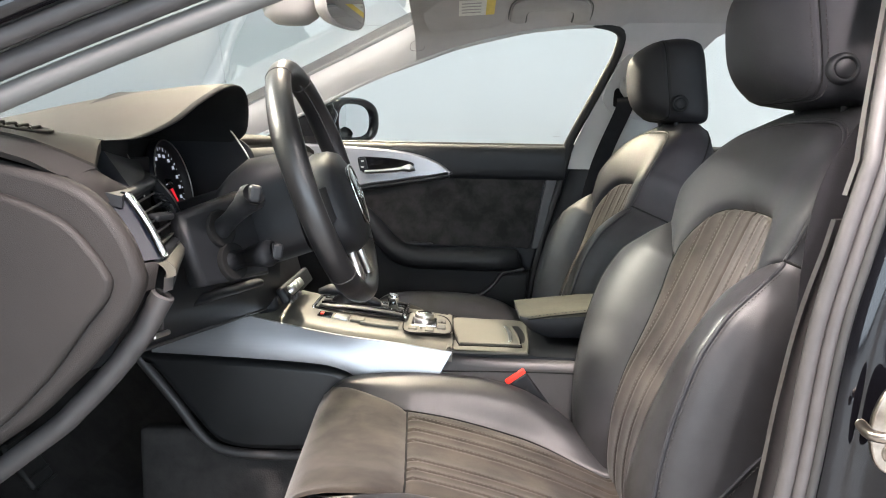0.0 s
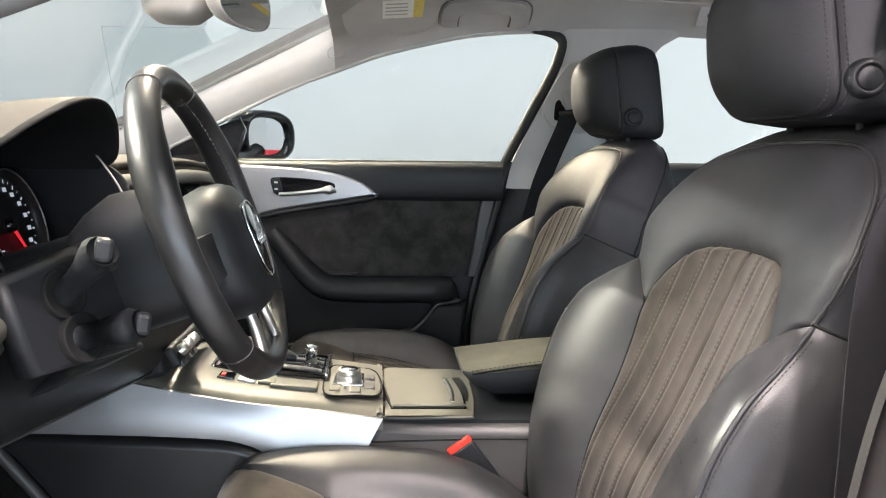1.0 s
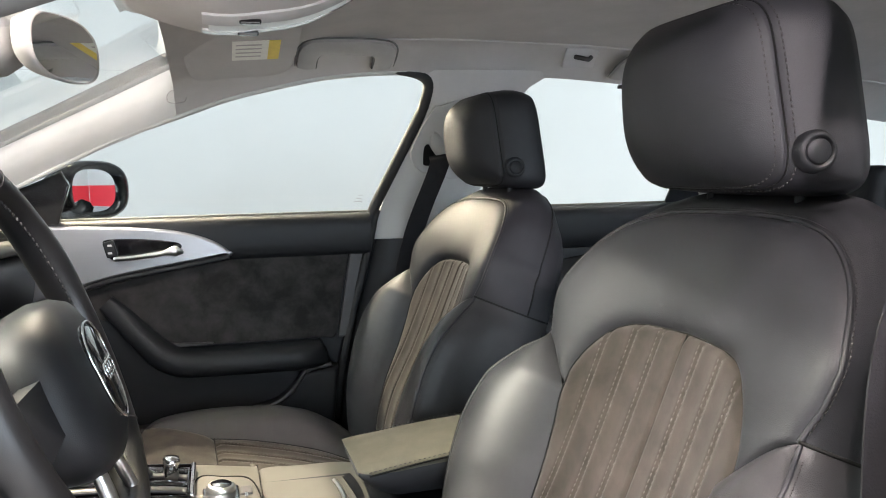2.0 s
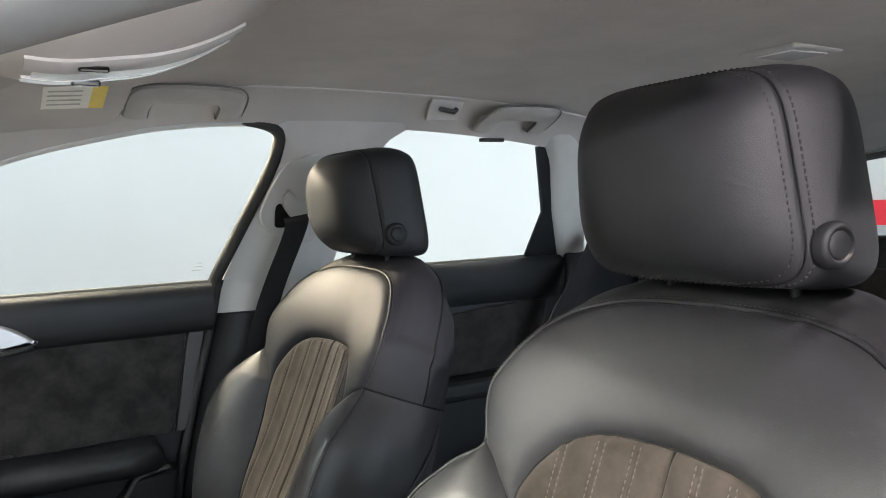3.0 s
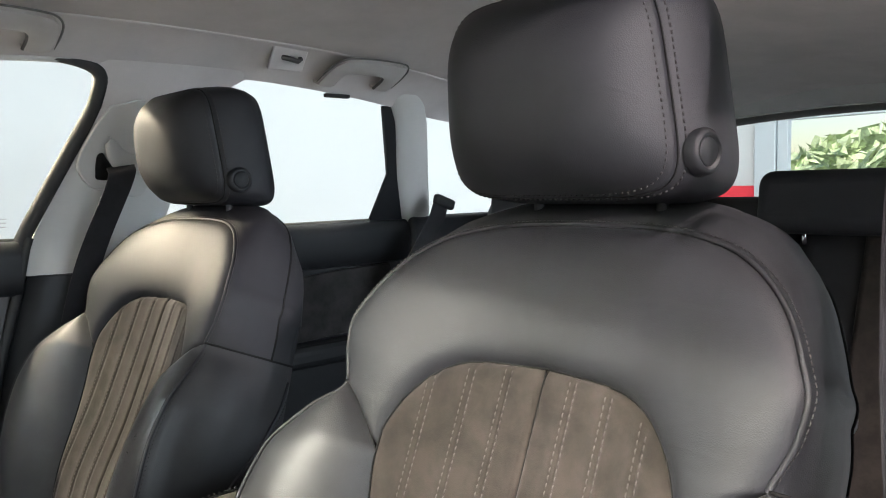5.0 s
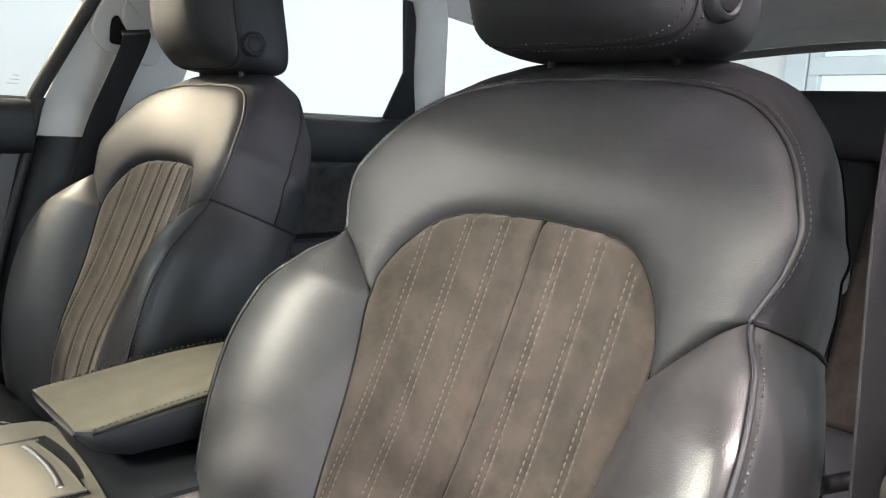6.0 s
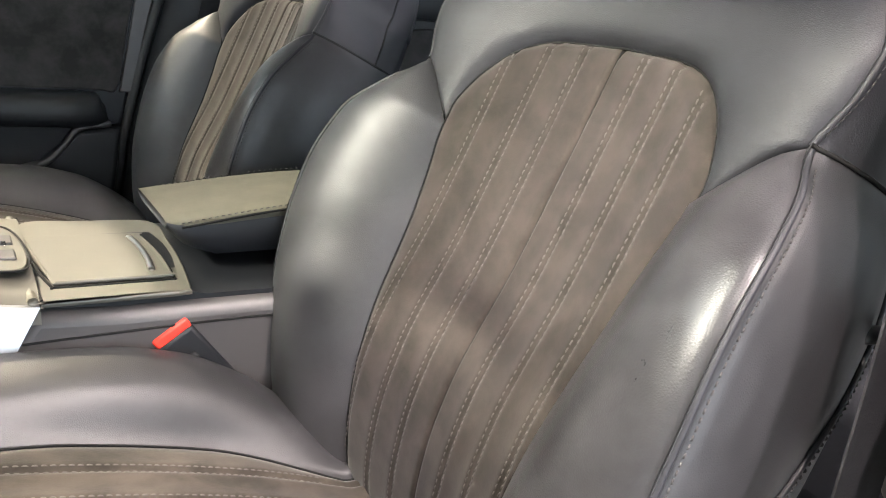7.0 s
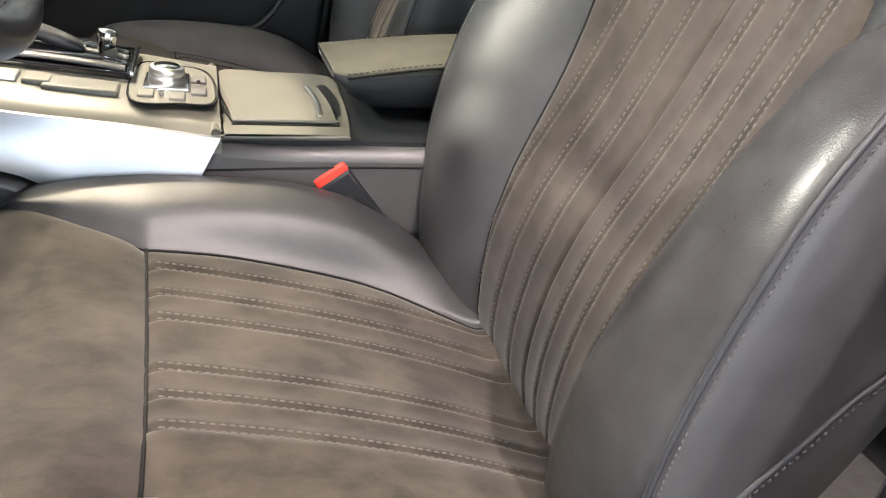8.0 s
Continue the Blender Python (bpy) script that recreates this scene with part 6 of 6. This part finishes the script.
for x, y in ((-0.034, -0.055), (-0.034, -0.012), (-0.085, -0.074), (-0.055, -0.076)):
    part("button", block((x, y, 0.7025 - 0.06 * (x + 0.06)), (0.016, 0.024, 0.005), 0.0015), PLASTIC_TRIM if y > -0.06 else CONSOLE_TOP, mmi)
for x, y in ((-0.034, -0.034), (-0.07, -0.074)):
    part("button_mark", block((x, y, 0.7058), (0.004, 0.012, 0.001), 0.0), CHROME, mmi)
# climate panel
clim = thing("climate_panel", (-0.3, -0.05, 0.74), "small climate panel with three chrome knobs", "climate control")
part("panel", block((-0.306, -0.03, 0.766), (0.016, 0.21, 0.03), 0.005, pose(0, 0, 0, 0, -30, 0), 3), PLASTIC, clim)
for n, y in enumerate((-0.118, -0.09, -0.06)):
    part("knob", lathe([(0.0005, 0.012), (0.0078, 0.011), (0.0088, 0.0)], (-0.297, y, 0.773), (0.8, 0, 0.6), 24), SATIN, clim, "small chrome climate knob")
for n in range(4):
    part("button", block((-0.293, -0.125 + 0.022 * n, 0.757), (0.006, 0.012, 0.008), 0.001, pose(0, 0, 0, 0, -38, 0)), PLASTIC_TRIM, clim)
part("switch_block", block((-0.39, 0.0, 0.82), (0.1, 0.24, 0.2), 0.01, pose(0, 0, 0, 0, -15, 0)), PLASTIC, clim)

# armrest
arm_rest = thing("armrest", (0.25, 0.0, 0.68), "stitched dark leather centre armrest on the console", "armrest")
xs = np.linspace(0, 1, 40)
g = np.zeros((40, 36, 3))
th = np.linspace(0, 2 * np.pi, 36, endpoint=False)
for i, u in enumerate(xs):
    x = 0.105 + 0.34 * u
    zt = 0.7335 + 0.022 * math.sin(min(1, u * 1.6) * np.pi / 2) - 0.002
    zb = np.interp(u, [0, 0.06, 0.15, 1], [0.722, 0.7, 0.688, 0.69])
    nose = np.interp(u, [0, 0.02, 0.06, 1], [0.9, 0.97, 1, 1])
    for j, a in enumerate(th):
        cu, cv = np.sign(np.cos(a)) * abs(np.cos(a)) ** 0.35, np.sign(np.sin(a)) * abs(np.sin(a)) ** 0.35
        zm = (zt + zb) / 2
        taper = 1.0 if cv > 0 else 1 - 0.14 * -cv
        g[i, j] = (x, 0.071 * cu * nose * taper, zm + (zt - zb) / 2 * cv)
v, f = sheet(g, close_v=True)
f = f + [tuple(range(36))[::-1]]
part("pad", (v, f), LEATHER, arm_rest, "padded leather armrest")
cap_ = g[:, 1:18].copy()
cap_[:, :, 2] += 0.0012 * np.sin(np.pi * np.linspace(0.06, 0.94, 17))[None] ** 0.3
cap_[0, :, 0] -= 0.001
part("top_cover", sheet(cap_, flip=True), ARM_TOP, arm_rest, "napped brown-grey armrest cover")
for sg in (1, -1):
    ln = np.array([(0.118 + 0.32 * u, sg * 0.0712, 0.726 + 0.022 * math.sin(min(1, u * 1.6) * np.pi / 2)) for u in np.linspace(0, 1, 40)])
    part("seam", tube(ln, 0.0013, 6), SEAM, arm_rest)
    part("stitching", stitches([ln + (0, -sg * 0.002, 0.004)], [np.tile((0, sg, 0.4), (40, 1))], 0.0036, 0.003, 0.0005, 0.001), THREAD_DARK, arm_rest)
part("hinge_block", block((0.4, 0, 0.66), (0.1, 0.11, 0.09), 0.01), PLASTIC, arm_rest)
# ---- roof fittings ----
lean_about(0.72)


def grab_handle(x0, x1, y, z, label, sgn=1):
    ob = thing("grab_handle", ((x0 + x1) / 2, y, z), label, "grab handle", "roof grab handles")
    down, out = np.array((0, sgn * 0.076, -0.035)), np.array((0, -sgn * 0.42, -0.908))

    def lay(a, b, h=0.0):
        return np.array((a, y, z)) + down * b + out * h

    bow = rounded([(x0, 1.05), (x0, 0.5), (x0 + 0.006, 0.18), (x0 + 0.024, 0.0), (x0 + 0.06, -0.05), ((x0 + x1) / 2, -0.07), (x1 - 0.06, -0.05), (x1 - 0.024, 0.0), (x1 - 0.006, 0.18), (x1, 0.5), (x1, 1.05)], 60)
    gap = rounded([(x1 - 0.036, 1.05), (x1 - 0.036, 0.7), (x1 - 0.042, 0.52), (x1 - 0.06, 0.46), (x0 + 0.06, 0.46), (x0 + 0.042, 0.52), (x0 + 0.036, 0.7), (x0 + 0.036, 1.05)], 44)
    inner = even(gap, 60)[::-1]
    bow = even(bow, 60)
    q = np.linspace(0, 1, 13)
    dome = 0.009 * np.sin(np.pi * (0.08 + 0.84 * q)) ** 0.45
    g = np.array([[lay(*(a * (1 - k) + b * k), h) for k, h in zip(q, dome)] for a, b in zip(bow, inner)])
    g[-1] += down * 0.1 - out * 0.012
    g[0] += down * 0.1 - out * 0.012
    part("grip", thick(g, -out * 0.008), GRIP, ob)
    mid = np.array(((x0 + x1) / 2, 0.5))
    ring_ = mid + (bow - mid) * np.array((1.06, 1.18))
    # Dark tubes stand in for the shadow round the handle and its opening.
    part("recess", tube(np.array([lay(a, b, 0.002) for a, b in ring_[4:-4]]), np.interp(np.arange(52), [0, 8, 43, 51], [0.0006, 0.0018, 0.0018, 0.0006]), 8), MID_GREY_SHADE, ob, "dark line for the shadow round the folded handle")
    part("inner_shadow", tube(np.array([lay(a, b, 0.001) for a, b in gap]), 0.0034, 8), PLASTIC_TRIM, ob)
    return ob


grab_handle(0.066, 0.252, 0.466, 1.364, "pale grey folded grab handle above the front window")
grab_handle(0.745, 0.92, 0.482, 1.351, "pale grey folded grab handle above the rear window")
grab_handle(0.745, 0.92, -0.482, 1.351, "pale grey folded grab handle above the rear window", -1)
hook = thing("coat_hook", (0.665, 0.52, 1.36), "small pale grey coat hook in the roof lining", "coat hook")
part("plate", block((0.665, 0.535, 1.352), (0.075, 0.006, 0.05), 0.003, pose(0, 0, 0, 35, 0, 0)), LINER, hook)
part("peg", tube([(0.65, 0.528, 1.352), (0.655, 0.515, 1.348), (0.672, 0.512, 1.344), (0.68, 0.516, 1.35)], 0.005), PLASTIC_TRIM, hook)

visor = thing("sun_visor", (-0.05, 0.38, 1.33), "pale grey passenger sun visor with paper warning label", "sun visor")
m = lambda a, b: (a, b, 1.332 + 0.06 * (a + 0.03) - 0.3 * (b - 0.4))
part("flap", plate(outline([(-0.13, 0.2), (-0.03, 0.19), (0.035, 0.2), (0.05, 0.26), (0.048, 0.45), (0.02, 0.5), (-0.06, 0.505), (-0.13, 0.5), (-0.145, 0.35)], 60), (0, 0, 1), 0.024, 0.009, m), LINER, visor, "padded grey visor flap")
part("label", plate([(-0.062, 0.36), (0.0, 0.36), (0.0, 0.43), (-0.062, 0.43)], (0, 0, -1), 0.001, 0.0, lambda a, b: (a, b, m(a, b)[2] - 0.0004)), LABEL, visor, "printed paper warning label")
part("label_stripe", plate([(0.0, 0.36), (0.02, 0.36), (0.02, 0.43), (0.0, 0.43)], (0, 0, -1), 0.001, 0.0, lambda a, b: (a, b, m(a, b)[2] - 0.0004)), LABEL_YELLOW, visor, "yellow label stripe")
for n in range(4):
    part("print_line", plate([(-0.056, 0.37 + 0.014 * n), (-0.012, 0.37 + 0.014 * n), (-0.012, 0.374 + 0.014 * n), (-0.056, 0.374 + 0.014 * n)], (0, 0, -1), 0.0004, 0.0, lambda a, b: (a, b, m(a, b)[2] - 0.0018)), LINER, visor)
part("pivot", tube([(-0.14, 0.52, 1.335), (-0.135, 0.47, 1.33)], 0.007), TRIM_LIGHT, visor)

lean_about(0.0)
roof_console = thing("roof_console", (0.0, 0.0, 1.36), "grey roof console with clear reading lamps and black switches", "roof console")
rows = []
for u in np.linspace(0, 1, 24):
    x = -0.17 + 0.37 * u
    drop = 0.085 * math.sin(min(1, u / 0.45) * np.pi / 2) ** 0.8 * math.cos(max(0, (u - 0.55) / 0.45) * np.pi / 2) ** 0.9
    yy = np.linspace(-1, 1, 31)
    half = 0.15 - 0.03 * u
    z0 = float(roof_c(min(x, 1.9))) + 0.004
    rows.append(np.stack([np.full(31, x), half * yy, z0 - drop * (1 - np.abs(yy) ** 3)], 1))
shell = np.array(rows)
part("housing", sheet(shell), LINER, roof_console, "grey woven roof console housing")


def on_console(u, v):
    i, j = u * 23, (v + 1) / 2 * 30
    i0, j0 = min(int(i), 22), min(int(j), 29)
    a, b = i - i0, j - j0
    return shell[i0, j0] * (1 - a) * (1 - b) + shell[i0 + 1, j0] * a * (1 - b) + shell[i0, j0 + 1] * (1 - a) * b + shell[i0 + 1, j0 + 1] * a * b


for v0, v1 in ((-0.44, -0.24), (0.0, 0.16)):
    p = np.array([[on_console(u, v) + np.array((0, 0, -0.003)) for v in np.linspace(v0, v1, 5)] for u in np.linspace(0.3, 0.82, 24)])
    strip = part("lamp_lens", thick(p, np.array((0, 0, 0.004))), LENS, roof_console, "clear glossy lamp strip")
    c = on_console(0.45, (v0 + v1) / 2)
    part("switch", block((c[0], c[1], c[2] - 0.004), (0.026, 0.01, 0.006), 0.002), PIANO, strip, "black lamp switch")
part("middle_panel", thick(np.array([[on_console(u, v) + np.array((0, 0, -0.002)) for v in np.linspace(-0.235, -0.005, 8)] for u in np.linspace(0.32, 0.78, 20)]), np.array((0, 0, 0.003))), SATIN, roof_console, "glossy grey middle panel")

imirror = thing("rear_view_mirror", (-0.3, 0.02, 1.3), "grey frameless interior mirror with sensor pod on the windscreen", "interior mirror")
ph2 = radians(-15)
nr, lt = np.array((math.cos(ph2), math.sin(ph2), -0.15)), np.array((-math.sin(ph2), math.cos(ph2), 0))
mc = np.array((-0.212, -0.012, 1.266))
part("case", sheet(np.stack([mc + (0.088 * k * ce)[:, None] * lt + (0.038 * k * se)[:, None] * np.array((0, 0, 1)) - nr * b for k, b in ((0.93, 0.002), (1.0, 0.0), (1.03, 0.008), (0.95, 0.024), (0.6, 0.036), (0.01, 0.04))]), close_v=True, flip=True), GRIP, imirror, "grey mirror case")
part("glass", sheet(np.stack([mc + (0.088 * k * ce)[:, None] * lt + (0.038 * k * se)[:, None] * np.array((0, 0, 1)) - nr * 0.001 for k in (0.95, 0.5, 0.01)]), close_v=True), MIRROR, imirror, "dark reflecting glass")
part("pod", sheet(np.stack([np.array((-0.312, -0.01, 1.276)) + np.stack([0.052 * k * ce, 0.055 * k * se, np.full(48, dz)], 1) for k, dz in ((0.01, -0.042), (0.6, -0.039), (0.92, -0.026), (1.0, 0.0), (1.0, 0.06))]), close_v=True), GRIP, imirror, "rounded grey sensor pod")
part("stem", tube([(-0.29, -0.01, 1.292), (-0.235, -0.012, 1.28)], 0.013), PLASTIC, imirror)

dome = thing("rear_dome_lamp", (1.09, 0.06, 1.385), "slim rear reading lamp in the roof lining", "roof lamp")
part("surround", block((1.09, 0.05, 1.399), (0.13, 0.1, 0.012), 0.005), LINER, dome)
part("lens", block((1.09, 0.05, 1.394), (0.09, 0.07, 0.006), 0.002), LENS, dome)

# ---- seat belts ----


def seat_belt(sgn, x, label, hang):
    ob = thing("seat_belt", (x, sgn * 0.62, 0.3), label, "seat belt", "front seat belts")
    y = sgn * 0.585
    wall = lambda z: sgn * (float(side_y(z)) - 0.022)
    part("guide_plate", plate(outline([(x - 0.056, 1.152), (x - 0.04, 1.2), (x - 0.01, 1.25), (x + 0.01, 1.258), (x + 0.06, 1.262), (x + 0.075, 1.18), (x + 0.06, 1.1), (x - 0.01, 1.11), (x - 0.035, 1.118)], 60), (0, -sgn, 0), 0.008, 0.003, lambda a, b: (a, sgn * (float(side_y(b)) - 0.018), b)), TRIM_LIGHT, ob, "pale grey belt height adjuster")
    part("guide_slot", plate(outline([(x - 0.027, 1.168), (x - 0.018, 1.174), (x - 0.008, 1.16), (x + 0.02, 1.138), (x + 0.02, 1.13), (x - 0.022, 1.128), (x - 0.028, 1.142)], 40), (0, -sgn, 0), 0.004, 0.001, lambda a, b: (a, wall(b) - sgn * 0.008, b)), SEAM, ob, "dark belt slot")
    cres = rounded([(x - 0.016, 1.188), (x - 0.012, 1.168), (x + 0.0, 1.15), (x + 0.02, 1.138), (x + 0.045, 1.134)], 30)
    top = rounded([(x - 0.006, 1.202), (x + 0.008, 1.195), (x + 0.02, 1.185), (x + 0.035, 1.18), (x + 0.05, 1.178)], 30)
    p = np.array([[(c0[0] * (1 - q) + c1[0] * q, wall(c0[1]) - sgn * (0.008 + 0.018 * math.sin(math.pi * (0.15 + 0.8 * q)) ** 0.7), c0[1] * (1 - q) + c1[1] * q) for q in np.linspace(0, 1, 9)] for c0, c1 in zip(cres, top)])
    part("guide_loop", thick(p, np.array((0, sgn * 0.006, 0))), TRIM_LIGHT, ob, "pale grey belt guide cap")
    c = rounded([(x - 0.004, y - sgn * 0.004, 1.15), (x - 0.01, y - sgn * 0.012, 1.12)] + hang, 50)
    wide = np.array((1.0, 0, 0.15)) * 0.023
    p = np.stack([c - wide, c - wide * 0.33, c + wide * 0.33, c + wide], 1)
    part("webbing", thick(p, np.array((0, sgn * 0.0015, 0))), BELT, ob, "black woven belt webbing")
    return ob


lean_about(0.585, 0.0)
seat_belt(1, 0.378, "black seat belt on a pale grey pillar guide", [(0.318, 0.605, 0.98), (0.283, 0.64, 0.8), (0.258, 0.645, 0.6), (0.278, 0.645, 0.3)])
lean_about(-0.585, 0.0)
seat_belt(-1, 0.5, "black seat belt hanging beside the driver's seat", [(0.405, -0.6, 1.0), (0.385, -0.618, 0.8), (0.37, -0.63, 0.5), (0.37, -0.63, 0.3)])
lean_about(0.6, 0.0)
rear_belt = thing("rear_seat_belt", (1.1, 0.62, 0.55), "black rear seat belt hanging from the rear pillar", "seat belt")
c = rounded([(1.125, 0.615, 1.06), (1.09, 0.598, 1.02), (1.03, 0.595, 0.94), (0.985, 0.6, 0.86), (0.97, 0.62, 0.7), (0.98, 0.63, 0.55)], 40)
wide = np.array((1.0, 0, -0.35)) * 0.022
part("webbing", thick(np.stack([c - wide, c - wide * 0.33, c + wide * 0.33, c + wide], 1), np.array((0, 0.0015, 0))), BELT, rear_belt, "black woven belt webbing")
part("belt_slot", block((1.13, 0.61, 1.065), (0.06, 0.02, 0.025), 0.006, pose(0, 0, 0, 0, 20, 0)), PLASTIC, rear_belt)
for n in range(3):
    part("window_print", block((0.212 + 0.003 * n, 0.722, 1.05 + 0.007 * n), (0.018 - 0.004 * n, 0.002, 0.0014), 0.0), GRIP, car, "faint printed mark on the window glass")
lean_about(0.0, 0.0)
buckle = thing("belt_buckle", (0.11, -0.13, 0.55), "black belt buckle with red release button", "belt buckle")
t_ = pose(0, 0, 0, 0, -37, 0)
part("body", block((0.127, -0.121, 0.606), (0.042, 0.024, 0.075), 0.004, t_), PLASTIC, buckle)
part("release", block((0.1035, -0.121, 0.6395), (0.039, 0.02, 0.012), 0.003, t_), RED, buckle, "bright red release button")
part("slot", block((0.118, -0.134, 0.612), (0.02, 0.002, 0.008), 0.0005, t_), RUBBER, buckle)

anchor = thing("belt_anchor", (0.413, -0.605, 0.74), "dark belt anchor cover with a steel bolt on the pillar", "belt anchor")
part("cover", block((0.448, -0.623, 0.78), (0.07, 0.03, 0.13), 0.012, pose(0, 0, 0, 0, -12, 0), 3), PLASTIC_TRIM, anchor)
part("bolt", lathe([(0.0005, 0.004), (0.004, 0.004), (0.0045, 0.002), (0.009, 0.002), (0.0105, 0.0), (0.0108, -0.004)], (0.431, -0.605, 0.795), (-0.3, 1, 0.1), 20), STEEL, anchor, "round steel bolt")
part("bolt_ring", lathe([(0.0108, 0.0), (0.012, 0.002), (0.0145, 0.0), (0.0145, -0.004)], (0.431, -0.606, 0.795), (-0.3, 1, 0.1), 20), RUBBER, anchor)
part("strap_bar", tube([(0.418, -0.57, 0.806), (0.434, -0.574, 0.804), (0.475, -0.6, 0.812)], [0.006, 0.006, 0.006], 10), PLASTIC, anchor, "black belt slide bar")

# ---- near door opening: seals, sill pillar and striker ----
lean_about(-0.72)
jp = rounded(list(zip(JAMB_X, JAMB_Z)), 60)
for k, (dx, y, r, mat) in enumerate(((0.0, -0.742, 0.0065, SEAL), (0.0105, -0.746, 0.0055, SEAL), (0.018, -0.75, 0.004, RUBBER))):
    part("door_seal", tube([(x + dx, -(float(side_y(z)) + (-y - 0.72)), z) for x, z in jp], r, 10), mat, car, "grey rubber door seal")
p = np.array([[(x + dx, -(float(side_y(z)) + dy), z) for dx, dy in ((0.02, 0.028), (0.03, 0.04), (0.04, 0.036), (0.052, 0.034), (0.06, 0.046), (0.085, 0.05), (0.1, 0.06), (0.13, 0.066), (0.24, 0.066))] for x, z in jp])
part("jamb_skin", thick(p, np.array((0.0, 0.01, 0))), PAINT, car, "glossy black door jamb")
for z0, z1, mat, lab in ((0.986, 1.31, MID_GREY_SHADE, "edge of the pale centre pillar in a shaded grey"), (0.4, 0.984, PLASTIC_TRIM, "dark grey edge of the centre pillar")):
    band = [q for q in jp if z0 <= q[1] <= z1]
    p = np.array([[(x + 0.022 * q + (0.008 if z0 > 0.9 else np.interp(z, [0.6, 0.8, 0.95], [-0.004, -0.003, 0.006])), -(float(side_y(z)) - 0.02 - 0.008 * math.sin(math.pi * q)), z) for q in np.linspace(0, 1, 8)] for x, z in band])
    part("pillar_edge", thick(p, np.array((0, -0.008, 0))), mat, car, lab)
for z in (0.70, 0.86, 0.93):
    part("jamb_plug", lathe([(0.0005, 0.004), (0.01, 0.003), (0.012, 0.0)], (np.interp(z, JAMB_Z, JAMB_X) + 0.098, -0.779, z), (0.15, -1, 0), 16), RUBBER, car)
lean_about(0.72)
ap = rounded([(-0.75, 0.985), (-0.56, 1.068), (-0.395, 1.141), (-0.14, 1.245), (-0.06, 1.272), (0.05, 1.302), (0.145, 1.32), (0.272, 1.33), (0.36, 1.33)], 70)
for k, (dz, dy, r, mat) in enumerate(((-0.012, 0.02, 0.011, SEAL), (0.008, 0.036, 0.010, SEAL), (0.026, 0.05, 0.014, PAINT))):
    part("door_seal", tube([(x, -(float(side_y(z)) + dy), z + dz) for x, z in ap], r, 10), mat, car, "grey rubber door seal")
part("pillar_cover", tube([(x, -(float(side_y(z)) + 0.004), z - 0.034) for x, z in ap[:60]], 0.0145, 12, flat=0.8), MID_GREY_SHADE, car, "cover of the pale windscreen pillar in a shaded grey")
lean_about(-0.78)
striker = thing("door_striker", (0.370, -0.78, 0.81), "steel door striker bolted to the black door jamb", "door striker")
part("plate", plate(outline([(0.364, 0.799), (0.373, 0.788), (0.387, 0.788), (0.396, 0.804), (0.4, 0.825), (0.395, 0.846), (0.384, 0.858), (0.372, 0.856), (0.364, 0.843), (0.36, 0.822)], 44), (0, -1, 0), 0.004, 0.0015, on_side(-0.784)), STEEL, striker, "steel striker plate")
part("loop", tube(rounded([(0.39, -0.788, 0.826), (0.38, -0.81, 0.826), (0.358, -0.817, 0.827), (0.347, -0.81, 0.827), (0.351, -0.79, 0.827)], 24), 0.0044, 10), STEEL, striker, "polished steel striker loop")
for z in (0.804, 0.843):
    bolt = part("bolt", lathe([(0.0005, 0.004), (0.0052, 0.0038), (0.0065, 0.002), (0.0085, 0.0018), (0.0088, -0.001)], (0.378, -0.788, z), (0, -1, 0), 18), STEEL, striker)
    part("socket", lathe([(0.0004, 0.0), (0.0028, 0.0), (0.003, -0.001)], (0.378, -0.7925, z), (0, -1, 0), 6), RUBBER, bolt)

# ---- rear bench ----
lean_about(0.0)
bench = thing("rear_bench", (1.25, 0.0, 0.29), "dark leather rear bench seat with low headrests", "rear seat")
for y, wdt in ((-0.4, 0.56), (0.02, 0.26), (0.42, 0.52)):
    part("backrest", block((1.36, y, 0.76), (0.15, wdt, 0.62), 0.04, pose(0, 0, 0, 0, 18, 0), 4), LEATHER, bench, "dark leather rear backrest")
    part("cushion", block((1.05, y, 0.47), (0.5, wdt, 0.2), 0.05, pose(0, 0, 0, 0, 5, 0), 4), LEATHER, bench, "dark leather rear cushion")
    part("centre_pad", block((1.285, y, 0.78), (0.03, wdt * 0.55, 0.48), 0.012, pose(0, 0, 0, 0, 18, 0), 3), SUEDE, bench, "brown suede rear centre panel")
part("bench_base", block((1.1, 0, 0.335), (0.45, 1.2, 0.13), 0.02), CARPET, bench)
for y, w2, z in ((-0.2, 0.25, 1.058), (0.46, 0.25, 1.05)):
    part("headrest", block((1.33, y, z), (0.085, w2, 0.115), 0.028, pose(0, 0, 0, 0, 8, 0), 5), LEATHER, bench, "dark leather rear headrest")
    for dy in (-0.06, 0.06):
        part("headrest_post", tube([(1.36, y + dy, 0.98), (1.345, y + dy, 1.03)], 0.005), CHROME, bench)
part("parcel_blind", block((1.62, 0, 0.98), (0.36, 1.2, 0.02), 0.005), PLASTIC, bench, "dark luggage blind")
